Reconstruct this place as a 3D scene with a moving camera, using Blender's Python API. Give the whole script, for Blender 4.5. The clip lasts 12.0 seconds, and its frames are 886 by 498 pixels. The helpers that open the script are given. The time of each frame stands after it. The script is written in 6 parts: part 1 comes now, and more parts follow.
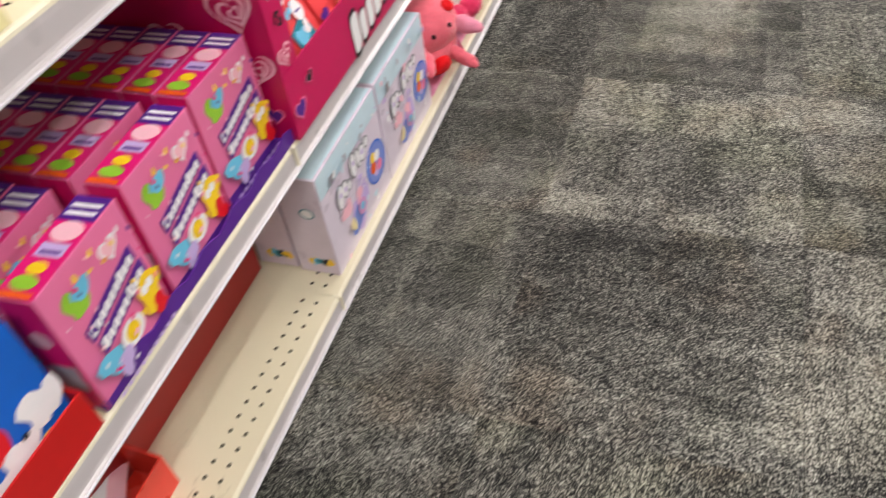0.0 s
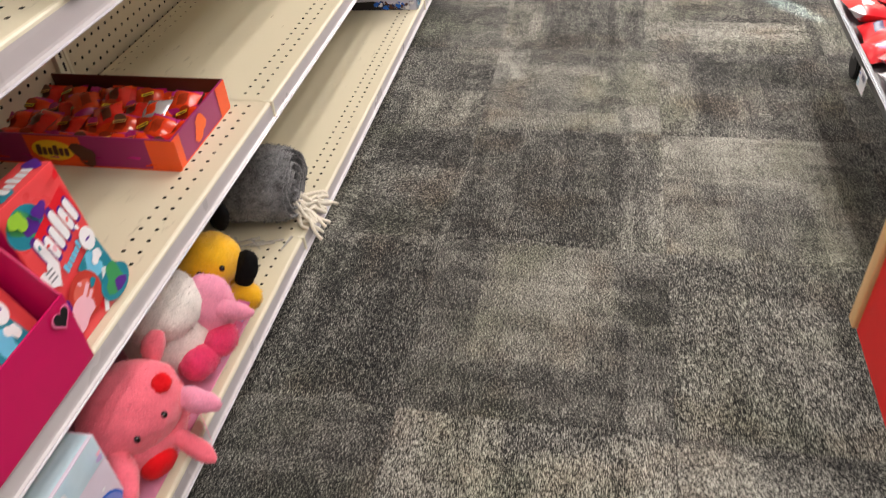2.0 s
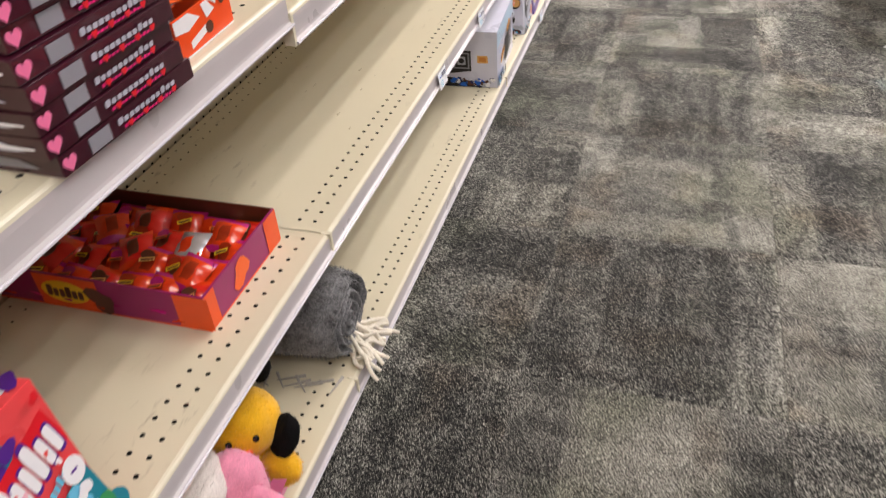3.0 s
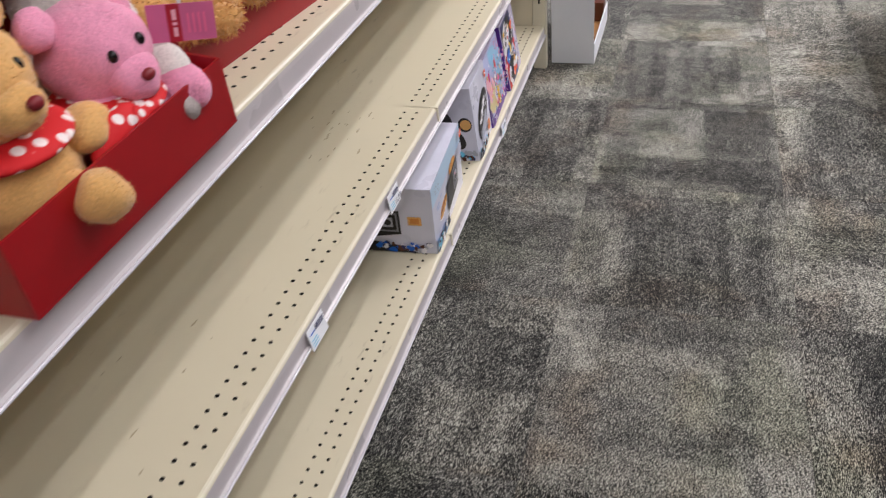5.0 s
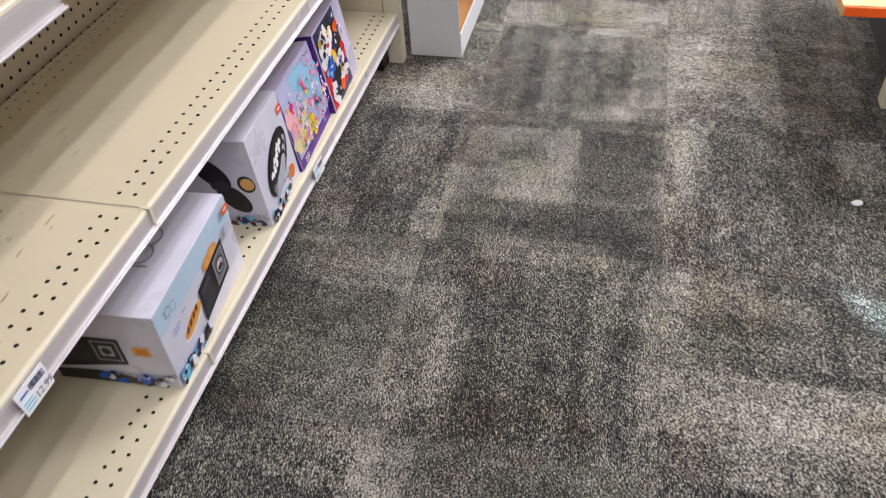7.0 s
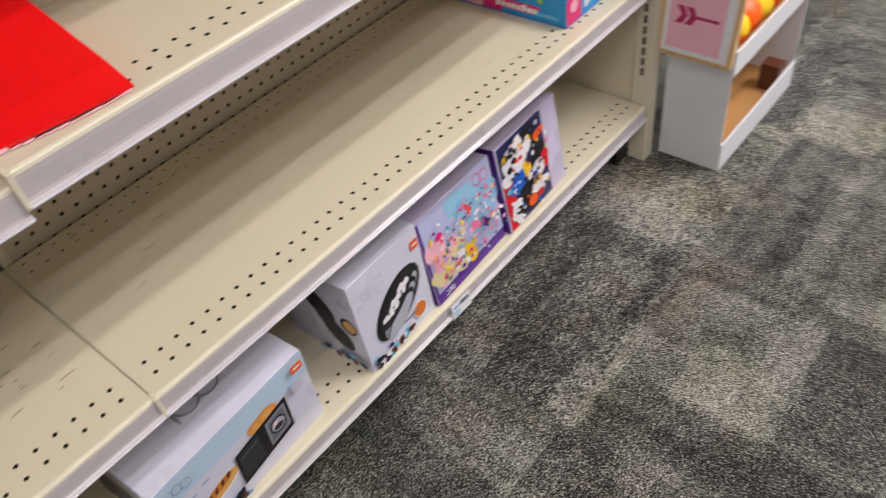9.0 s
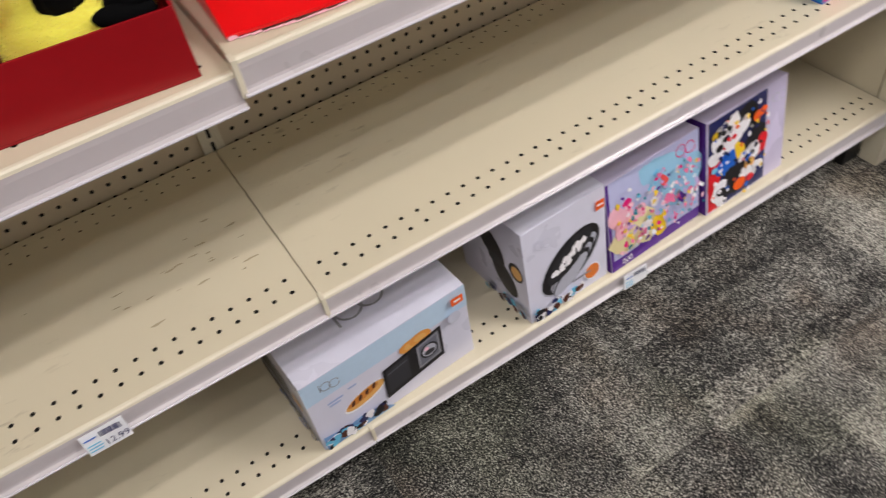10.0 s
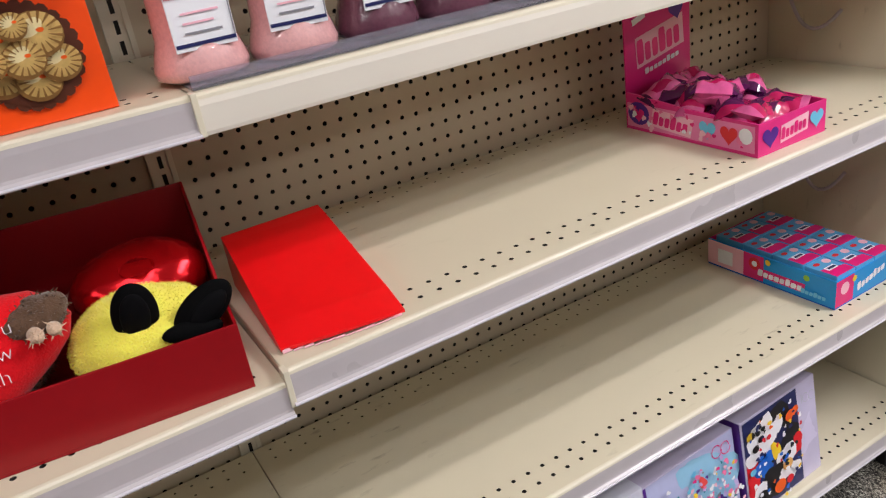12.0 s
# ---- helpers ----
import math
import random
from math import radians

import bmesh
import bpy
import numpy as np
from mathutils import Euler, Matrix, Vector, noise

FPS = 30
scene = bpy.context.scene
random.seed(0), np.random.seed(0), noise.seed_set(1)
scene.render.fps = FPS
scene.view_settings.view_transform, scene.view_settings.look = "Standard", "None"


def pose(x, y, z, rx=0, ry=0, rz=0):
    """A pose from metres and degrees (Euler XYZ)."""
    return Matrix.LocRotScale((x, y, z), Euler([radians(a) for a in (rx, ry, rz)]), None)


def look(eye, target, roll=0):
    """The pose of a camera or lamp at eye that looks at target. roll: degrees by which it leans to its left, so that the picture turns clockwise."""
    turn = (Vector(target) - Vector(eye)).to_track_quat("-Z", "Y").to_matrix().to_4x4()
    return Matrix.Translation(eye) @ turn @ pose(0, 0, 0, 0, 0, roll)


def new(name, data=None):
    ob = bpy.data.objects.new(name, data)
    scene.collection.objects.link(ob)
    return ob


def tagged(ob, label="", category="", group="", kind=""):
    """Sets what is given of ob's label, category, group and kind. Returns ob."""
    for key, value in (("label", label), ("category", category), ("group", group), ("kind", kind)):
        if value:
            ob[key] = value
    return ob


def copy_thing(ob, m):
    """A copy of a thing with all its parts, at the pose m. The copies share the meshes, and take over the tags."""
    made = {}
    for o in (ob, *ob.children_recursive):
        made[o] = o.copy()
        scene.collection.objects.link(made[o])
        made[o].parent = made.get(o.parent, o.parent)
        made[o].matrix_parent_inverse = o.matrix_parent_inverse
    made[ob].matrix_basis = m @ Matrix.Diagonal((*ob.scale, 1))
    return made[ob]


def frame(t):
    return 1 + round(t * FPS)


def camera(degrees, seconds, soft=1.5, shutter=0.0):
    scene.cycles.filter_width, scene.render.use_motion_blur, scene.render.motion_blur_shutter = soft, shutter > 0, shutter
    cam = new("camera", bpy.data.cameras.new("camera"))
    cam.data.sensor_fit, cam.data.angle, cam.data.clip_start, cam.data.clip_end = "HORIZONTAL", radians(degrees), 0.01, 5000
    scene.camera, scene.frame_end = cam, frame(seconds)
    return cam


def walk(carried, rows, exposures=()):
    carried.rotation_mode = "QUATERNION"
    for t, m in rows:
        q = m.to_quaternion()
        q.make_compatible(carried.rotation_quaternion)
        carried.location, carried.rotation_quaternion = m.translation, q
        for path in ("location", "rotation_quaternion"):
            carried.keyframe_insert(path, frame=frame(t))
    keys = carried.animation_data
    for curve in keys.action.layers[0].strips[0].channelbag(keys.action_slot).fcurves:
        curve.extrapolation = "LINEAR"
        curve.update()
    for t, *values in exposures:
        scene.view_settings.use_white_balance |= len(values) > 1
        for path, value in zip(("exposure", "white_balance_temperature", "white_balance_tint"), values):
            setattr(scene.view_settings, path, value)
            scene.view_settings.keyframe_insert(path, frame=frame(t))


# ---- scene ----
cam = camera(59.6, 12.0, soft=1.15, shutter=0.4)
PATH = [
    (0, (0.523, -0.709, 1.111), (-0.043, 0.578, -0.311), -8.9),
    (0.5, (0.497, -0.5, 1.106), (0.114, 0.808, -0.358), -6.5),
    (1, (0.51, -0.302, 1.104), (0.149, 1.029, -0.345), -6.8),
    (1.5, (0.584, -0.083, 1.158), (0.201, 1.368, -0.164), -6.2),
    (2, (0.582, 0.071, 1.138), (0.215, 1.564, -0.141), -4.8),
    (2.5, (0.491, 0.254, 1.164), (0.078, 1.758, -0.088), -3.7),
    (3, (0.464, 0.383, 1.15), (-0.041, 1.887, -0.068), -4.1),
    (3.5, (0.475, 0.608, 1.173), (-0.142, 2.08, -0.033), -5.9),
    (3.7, (0.486, 0.69, 1.184), (-0.144, 2.169, -0.006), -6.4),
    (5.3, (0.452, 1.196, 1.172), (-0.047, 2.706, -0.041), -5.4),
    (5.5, (0.446, 1.263, 1.157), (-0.018, 2.77, -0.075), -4.0),
    (6, (0.489, 1.501, 1.148), (0.111, 2.957, -0.171), 0.1),
    (6.5, (0.595, 1.617, 1.158), (0.226, 3.039, -0.2), -1.8),
    (6.7, (0.62, 1.662, 1.144), (0.258, 3.08, -0.22), -3.4),
    (8.3, (0.622, 2.108, 1.17), (-0.072, 3.401, -0.189), -7.7),
    (8.5, (0.649, 2.176, 1.161), (-0.14, 3.44, -0.172), -8.0),
    (9, (0.68, 2.305, 1.212), (-0.348, 3.296, -0.188), -9.3),
    (9.5, (0.681, 2.326, 1.202), (-0.491, 3.108, -0.218), -9.9),
    (10, (0.668, 2.312, 1.197), (-0.596, 2.895, -0.24), -10.7),
    (10.5, (0.658, 2.285, 1.203), (-0.694, 2.757, -0.194), -10.2),
    (11, (0.664, 2.28, 1.224), (-0.845, 2.88, 0.056), -9.2),
    (11.5, (0.675, 2.3, 1.231), (-0.912, 3.127, 0.338), -9.0),
    (12, (0.677, 2.294, 1.235), (-0.94, 3.122, 0.397), -9.3),
]
walk(cam, [(t, look(eye, target, roll)) for t, eye, target, roll in PATH], exposures=[(0.0, 0.0, 6550, 6), (1.5, -0.15, 6700, 8), (3.5, -0.36, 6450, 10), (5.5, -0.73, 6100, 10), (6.5, -0.55, 6150, 10), (8.5, -0.80, 6350, 10), (10.0, -0.84, 6450, 10), (11.0, -0.86, 6300, 10), (12.0, -0.84, 6200, 10)])

# ---- light ----
world = bpy.data.worlds.new("world")
world.use_nodes = True
scene.world = world
world.node_tree.nodes["Background"].inputs[0].default_value = (0.9, 0.95, 1.0, 1)
world.node_tree.nodes["Background"].inputs[1].default_value = 0.03
scene.view_settings.exposure = 0.0
TUBE_COLOUR = (1.0, 0.935, 0.925)


def area_lamp(x, y, z, sx, sy, power, colour):
    d = bpy.data.lights.new("ceiling_tube", "AREA")
    d.shape, d.size, d.size_y, d.energy, d.color = "RECTANGLE", sx, sy, power, colour
    ob = new("ceiling_tube_glow", d)
    ob.matrix_world = pose(x, y, z)
    return ob


# rows of fluorescent fittings: behind the shelving, two over the aisle, and one beyond
ROWS_OF_LIGHT = [(-1.15, 36.0), (1.2, 28.0), (1.95, 19.0), (4.3, 16.0)]
LIGHT_SPOTS = [(x, y, p) for x, p in ROWS_OF_LIGHT for y in (-2.6, -0.2, 2.2, 4.6, 7.0)]
for lx, ly, power in LIGHT_SPOTS:
    for side in (-0.17, 0.17):
        area_lamp(lx + side, ly, 2.845, 0.07, 1.15, power / 2 * (3.6 if ly > 4 and lx > 0 else 1.0), TUBE_COLOUR)
# unseen spot added to throw the cool streak on the carpet; real source unknown
sd = bpy.data.lights.new("accent_spot", "SPOT")
sd.energy, sd.spot_size, sd.spot_blend, sd.color, sd.shadow_soft_size = 1300.0, radians(8.0), 0.7, (0.72, 0.95, 1.0), 0.02
new("accent_spot", sd).matrix_world = pose(1.20, 2.81, 2.7, 0, 0, 40) @ Matrix.Diagonal((0.22, 1, 1, 1))


# ---- materials ----
def lin(c):
    return tuple((v / 255 / 12.92) if v <= 10 else ((v / 255 + 0.055) / 1.055) ** 2.4 for v in c) + (1.0,)


MATS = {}


def nodes_of(name):
    m = bpy.data.materials.new(name)
    m.use_nodes = True
    nt = m.node_tree
    return m, nt, nt.nodes["Principled BSDF"]


def link(nt, a, b):
    nt.links.new(a, b)


def math_node(nt, op, a, b=None, c=None):
    n = nt.nodes.new("ShaderNodeMath")
    n.operation = op
    for i, v in enumerate((a, b, c)):
        if v is None:
            continue
        if isinstance(v, (int, float)):
            n.inputs[i].default_value = v
        else:
            link(nt, v, n.inputs[i])
    return n.outputs[0]


def mix_col(nt, fac, a, b, blend="MIX"):
    n = nt.nodes.new("ShaderNodeMix")
    n.data_type, n.blend_type = "RGBA", blend
    for i, v in ((0, fac), (6, a), (7, b)):
        if isinstance(v, (int, float)):
            n.inputs[i].default_value = v
        elif isinstance(v, tuple):
            n.inputs[i].default_value = v
        else:
            link(nt, v, n.inputs[i])
    return n.outputs[2]


def noise_node(nt, coord, scale, detail=3.0, rough=0.55):
    n = nt.nodes.new("ShaderNodeTexNoise")
    n.inputs["Scale"].default_value, n.inputs["Detail"].default_value, n.inputs["Roughness"].default_value = scale, detail, rough
    if coord is not None:
        link(nt, coord, n.inputs["Vector"])
    return n


def ramp(nt, fac, *stops):
    n = nt.nodes.new("ShaderNodeValToRGB")
    while len(n.color_ramp.elements) < len(stops):
        n.color_ramp.elements.new(0.5)
    for e, (p, c) in zip(n.color_ramp.elements, stops):
        e.position = p
        e.color = c if isinstance(c, tuple) else (c, c, c, 1)
    link(nt, fac, n.inputs[0])
    return n.outputs[0]


def mapped(nt, scale=(1, 1, 1), kind="Object"):
    t = nt.nodes.new("ShaderNodeTexCoord")
    m = nt.nodes.new("ShaderNodeMapping")
    m.inputs["Scale"].default_value = scale
    link(nt, t.outputs[kind], m.inputs[0])
    return m.outputs[0]


def bump(nt, bsdf, height, strength, distance):
    b = nt.nodes.new("ShaderNodeBump")
    b.inputs["Strength"].default_value, b.inputs["Distance"].default_value = strength, distance
    link(nt, height, b.inputs["Height"])
    link(nt, b.outputs[0], bsdf.inputs["Normal"])


def mat(name, rgb, rough=0.45, vary=0.06, grain=60.0, relief=0.15, metal=0.0, sheen=0.0, coat=0.0, trans=0.0, alpha=1.0):
    """A painted, printed or moulded surface: slow and fine variation of its colour, gloss and relief."""
    if name in MATS:
        return MATS[name]
    m, nt, b = nodes_of(name)
    c = mapped(nt)
    slow, fine = noise_node(nt, c, 9.0, 3), noise_node(nt, c, grain, 4)
    both = math_node(nt, "ADD", math_node(nt, "MULTIPLY", slow.outputs[0], 0.6), math_node(nt, "MULTIPLY", fine.outputs[0], 0.4))
    dark, light = tuple(v * (1 - vary) for v in lin(rgb)[:3]) + (1,), tuple(min(1, v * (1 + vary)) for v in lin(rgb)[:3]) + (1,)
    link(nt, ramp(nt, both, (0.3, dark), (0.7, light)), b.inputs["Base Color"])
    link(nt, math_node(nt, "MULTIPLY_ADD", slow.outputs[0], 0.2, rough - 0.1), b.inputs["Roughness"])
    b.inputs["Metallic"].default_value = metal
    b.inputs["Sheen Weight"].default_value = sheen
    b.inputs["Coat Weight"].default_value = coat
    b.inputs["Transmission Weight"].default_value = trans
    b.inputs["Alpha"].default_value = alpha
    bump(nt, b, fine.outputs[0], relief, 0.001)
    MATS[name] = m
    return m


def shelf_paint(name, rgb, scuff):
    """Cream powder coat with scuff marks and faint smears."""
    m, nt, b = nodes_of(name)
    c = mapped(nt, kind="Object")
    slow = noise_node(nt, c, 3.0, 4)
    marks = noise_node(nt, mapped(nt, (60, 16, 18)), 1.0, 5, 0.65)
    spots = noise_node(nt, c, 2.2, 2)
    mask = math_node(nt, "MULTIPLY", ramp(nt, marks.outputs[0], (0.60, 0.0), (0.70, 1.0)), ramp(nt, spots.outputs[0], (0.47, 0.0), (0.60, 1.0)))
    base = ramp(nt, slow.outputs[0], (0.3, tuple(v * 0.93 for v in lin(rgb)[:3]) + (1,)), (0.75, lin(rgb)))
    link(nt, mix_col(nt, math_node(nt, "MULTIPLY", mask, scuff), base, lin((120, 104, 78))), b.inputs["Base Color"])
    link(nt, math_node(nt, "MULTIPLY_ADD", slow.outputs[0], 0.22, 0.30), b.inputs["Roughness"])
    bump(nt, b, noise_node(nt, c, 500.0, 2).outputs[0], 0.12, 0.0005)
    return m


def carpet_mat():
    """Loop-pile carpet tile: blocks and streaks of taupe over charcoal, ragged edges, loop grain."""
    m, nt, b = nodes_of("carpet_pile")
    tc = nt.nodes.new("ShaderNodeTexCoord")
    info = nt.nodes.new("ShaderNodeObjectInfo")
    shift = nt.nodes.new("ShaderNodeVectorMath")
    shift.operation = "ADD"
    comb = nt.nodes.new("ShaderNodeCombineXYZ")
    for i, k in enumerate((37.0, 61.0, 13.0)):
        link(nt, math_node(nt, "MULTIPLY", info.outputs["Random"], k), comb.inputs[i])
    link(nt, tc.outputs["Object"], shift.inputs[0])
    link(nt, comb.outputs[0], shift.inputs[1])
    pos = shift.outputs[0]
    ragged = noise_node(nt, pos, 55.0, 5, 0.75)
    wob = nt.nodes.new("ShaderNodeVectorMath")
    wob.operation = "MULTIPLY_ADD"
    link(nt, ragged.outputs["Color"], wob.inputs[0])
    wob.inputs[1].default_value = (0.055, 0.055, 0)
    link(nt, pos, wob.inputs[2])

    def blocks(sx, sy, seed):
        mp = nt.nodes.new("ShaderNodeMapping")
        mp.inputs["Scale"].default_value = (sx, sy, 1)
        mp.inputs["Location"].default_value = (seed, seed * 1.7, 0)
        link(nt, wob.outputs[0], mp.inputs[0])
        fl = nt.nodes.new("ShaderNodeVectorMath")
        fl.operation = "FLOOR"
        link(nt, mp.outputs[0], fl.inputs[0])
        w = nt.nodes.new("ShaderNodeTexWhiteNoise")
        w.noise_dimensions = "2D"
        link(nt, fl.outputs[0], w.inputs["Vector"])
        return w.outputs["Value"]

    big, mid, thin = blocks(2.6, 1.9, 0.3), blocks(7.0, 3.6, 5.1), blocks(34.0, 4.4, 9.7)
    cloud, haze = noise_node(nt, pos, 6.0, 5, 0.68), noise_node(nt, pos, 24.0, 3, 0.6)
    loops = noise_node(nt, None, 1.0, 2, 0.75)
    lm = nt.nodes.new("ShaderNodeMapping")
    lm.inputs["Scale"].default_value = (500, 250, 200)
    link(nt, pos, lm.inputs[0])
    link(nt, lm.outputs[0], loops.inputs["Vector"])
    vor = nt.nodes.new("ShaderNodeTexVoronoi")
    vor.inputs["Scale"].default_value = 1.0
    vm = nt.nodes.new("ShaderNodeMapping")
    vm.inputs["Scale"].default_value = (250, 140, 1)
    link(nt, pos, vm.inputs[0])
    link(nt, vm.outputs[0], vor.inputs["Vector"])
    # the share of pale loops in each place
    share = math_node(nt, "MULTIPLY", big, 0.10)
    share = math_node(nt, "MULTIPLY_ADD", mid, 0.15, share)
    share = math_node(nt, "MULTIPLY_ADD", thin, 0.12, share)
    share = math_node(nt, "MULTIPLY_ADD", cloud.outputs[0], 0.34, share)
    share = math_node(nt, "MULTIPLY_ADD", haze.outputs[0], 0.25, share)
    share = math_node(nt, "MULTIPLY_ADD", info.outputs["Random"], 0.08, share)
    weave = noise_node(nt, None, 1.0, 2, 0.6)
    wm = nt.nodes.new("ShaderNodeMapping")
    wm.inputs["Scale"].default_value = (170, 60, 100)
    link(nt, pos, wm.inputs[0])
    link(nt, wm.outputs[0], weave.inputs["Vector"])
    share = math_node(nt, "MULTIPLY_ADD", math_node(nt, "SUBTRACT", weave.outputs[0], 0.5), 0.55, share)
    share = math_node(nt, "SUBTRACT", share, 0.645)
    # pale and dark blocks woven into the tiles, with ragged edges
    woven = nt.nodes.new("ShaderNodeAttribute")
    woven.attribute_name = "woven_block"
    torn = math_node(nt, "MULTIPLY_ADD", math_node(nt, "SUBTRACT", ragged.outputs[0], 0.5), 1.0, woven.outputs["Fac"])
    pale = ramp(nt, torn, (0.30, 0.0), (0.62, 1.0))
    dim = ramp(nt, math_node(nt, "MULTIPLY", torn, -1.0), (0.30, 0.0), (0.62, 1.0))
    share = math_node(nt, "MULTIPLY_ADD", pale, 0.13, share)
    share = math_node(nt, "MULTIPLY_ADD", dim, -0.085, share)
    tone = math_node(nt, "MULTIPLY_ADD", math_node(nt, "SUBTRACT", loops.outputs[0], 0.5), 3.35, math_node(nt, "MULTIPLY_ADD", share, 0.95, 0.522))
    col = ramp(nt, tone, (0.10, lin((13, 13, 14))), (0.42, lin((54, 54, 53))), (0.66, lin((130, 128, 120))), (0.98, lin((208, 206, 196))))
    warm = noise_node(nt, pos, 5.0, 2)
    col = mix_col(nt, ramp(nt, warm.outputs[0], (0.54, 0.0), (0.72, 0.40)), col, lin((170, 130, 96)), "SOFT_LIGHT")
    green = noise_node(nt, pos, 3.4, 2)
    col = mix_col(nt, ramp(nt, green.outputs[0], (0.50, 0.0), (0.68, 0.38)), col, lin((122, 138, 96)), "SOFT_LIGHT")
    col = mix_col(nt, math_node(nt, "MULTIPLY", pale, 0.10), col, lin((176, 164, 124)), "SOFT_LIGHT")
    link(nt, col, b.inputs["Base Color"])
    b.inputs["Roughness"].default_value = 0.95
    b.inputs["Specular IOR Level"].default_value = 0.1
    b.inputs["Sheen Weight"].default_value = 0.10
    bump(nt, b, math_node(nt, "ADD", loops.outputs[0], math_node(nt, "MULTIPLY", vor.outputs["Distance"], -0.8)), 0.8, 0.004)
    return m


def wood_mat(name, a, bcol):
    m, nt, b = nodes_of(name)
    g = noise_node(nt, mapped(nt, (60, 60, 6)), 1.0, 6, 0.6)
    link(nt, ramp(nt, g.outputs[0], (0.3, lin(a)), (0.7, lin(bcol))), b.inputs["Base Color"])
    b.inputs["Roughness"].default_value = 0.6
    bump(nt, b, g.outputs[0], 0.2, 0.001)
    return m


def fur_mat(name, rgb, sheen=0.35, deep=0.72):
    m, nt, b = nodes_of(name)
    c = mapped(nt)
    n1, n2 = noise_node(nt, c, 28.0, 4), noise_node(nt, c, 420.0, 3)
    s = math_node(nt, "MULTIPLY_ADD", n1.outputs[0], 0.5, math_node(nt, "MULTIPLY", n2.outputs[0], 0.5))
    d, l = tuple(v * deep for v in lin(rgb)[:3]) + (1,), tuple(min(1, v * 1.18) for v in lin(rgb)[:3]) + (1,)
    link(nt, ramp(nt, s, (0.3, d), (0.7, l)), b.inputs["Base Color"])
    b.inputs["Roughness"].default_value = 0.9
    b.inputs["Sheen Weight"].default_value = sheen
    b.inputs["Specular IOR Level"].default_value = 0.15
    bump(nt, b, s, 0.7, 0.004)
    return m


def heather_mat(name, a, c):
    m, nt, b = nodes_of(name)
    p = mapped(nt)
    n1, n2 = noise_node(nt, p, 45.0, 5, 0.7), noise_node(nt, p, 260.0, 3, 0.7)
    s = math_node(nt, "MULTIPLY_ADD", n1.outputs[0], 0.55, math_node(nt, "MULTIPLY", n2.outputs[0], 0.45))
    link(nt, ramp(nt, s, (0.36, lin(a)), (0.62, lin(c))), b.inputs["Base Color"])
    b.inputs["Roughness"].default_value = 0.95
    b.inputs["Sheen Weight"].default_value = 0.3
    bump(nt, b, s, 0.9, 0.006)
    return m


CREAM = shelf_paint("cream_powder_coat", (215, 206, 180), 0.4)
CREAM_LIP = shelf_paint("cream_metal_edge", (222, 215, 192), 0.2)
PANEL = shelf_paint("tan_pegboard", (203, 189, 162), 0.25)
STRIP = mat("white_plastic_channel", (188, 182, 184), 0.30, 0.04, 30, 0.05)
FASCIA = shelf_paint("white_metal_fascia", (226, 220, 206), 0.1)
STRIP2 = mat("clear_channel_cover", (208, 205, 212), 0.18, 0.03, 30, 0.05, coat=0.4)
# near-black colour stands in for the shade inside holes and slots
VOID = mat("hole_shade", (26, 23, 20), 0.9, 0.0)
BLACK = mat("black_plastic", (22, 22, 24), 0.4)
CARPET = carpet_mat()
PLASTER = mat("wall_paint", (214, 209, 200), 0.7, 0.04, 120)
CEIL = mat("ceiling_tile", (222, 222, 218), 0.85, 0.05, 200, 0.5)
WHITEBOARD = mat("white_cardboard", (226, 228, 232), 0.5, 0.03, 180, 0.1)
BROWNBOARD = mat("brown_cardboard", (176, 128, 74), 0.75, 0.08, 90)
WOOD = wood_mat("pale_pine", (206, 164, 108), (232, 199, 148))
DARKRED = mat("dark_red_card", (148, 4, 18), 0.38, 0.08, 80, 0.08)
BRIGHTRED = mat("bright_red_card", (228, 4, 14), 0.35, 0.05, 60, 0.08)
MAGENTA = mat("magenta_card", (196, 10, 88), 0.35, 0.05, 60, 0.06)
TAG = mat("white_paper_tag", (240, 242, 246), 0.5, 0.02)
STEEL = mat("grey_steel", (120, 122, 126), 0.35, 0.08, 40, 0.05, metal=0.8)


def ink(name, rgb, rough=0.35):
    return mat("ink_" + name, rgb, rough, 0.05, 90, 0.04)


INK_WHITE, INK_BLACK, INK_PURPLE = ink("white", (240, 238, 242)), ink("black", (24, 22, 26)), ink("purple", (86, 36, 140))
INK_PINK, INK_HOT, INK_PALE = ink("pink", (240, 120, 165)), ink("hot_pink", (226, 24, 120)), ink("pale_pink", (246, 190, 205))
INK_YELLOW, INK_ORANGE, INK_RED = ink("yellow", (246, 206, 40)), ink("orange", (243, 98, 22)), ink("red", (222, 26, 40))
INK_BLUE, INK_SKY, INK_GREEN = ink("blue", (20, 100, 205)), ink("sky", (110, 195, 228)), ink("green", (60, 150, 90))
INK_TEAL, INK_CORAL, INK_LILAC = ink("teal", (30, 130, 150)), ink("coral", (236, 80, 76)), ink("lilac", (196, 172, 222))
INK_GREY, INK_BROWN, INK_TAN = ink("grey", (140, 140, 148)), ink("brown", (86, 44, 28)), ink("tan", (224, 170, 96))
INK_SILVER = ink("silver_grey", (176, 178, 190))
INK_LIME, INK_NAVY = ink("lime", (150, 200, 60)), ink("navy", (34, 40, 92))


# ---- builders ----
def part(name, bm, material, parent=None, label="", smooth=False):
    me = bpy.data.meshes.new(name)
    bm.to_mesh(me)
    bm.free()
    for m in material if isinstance(material, (list, tuple)) else [material]:
        me.materials.append(m)
    if smooth:
        for p in me.polygons:
            p.use_smooth = True
    ob = new(name, me)
    if parent is not None:
        ob.parent = parent
    if label:
        ob["label"] = label
    return ob


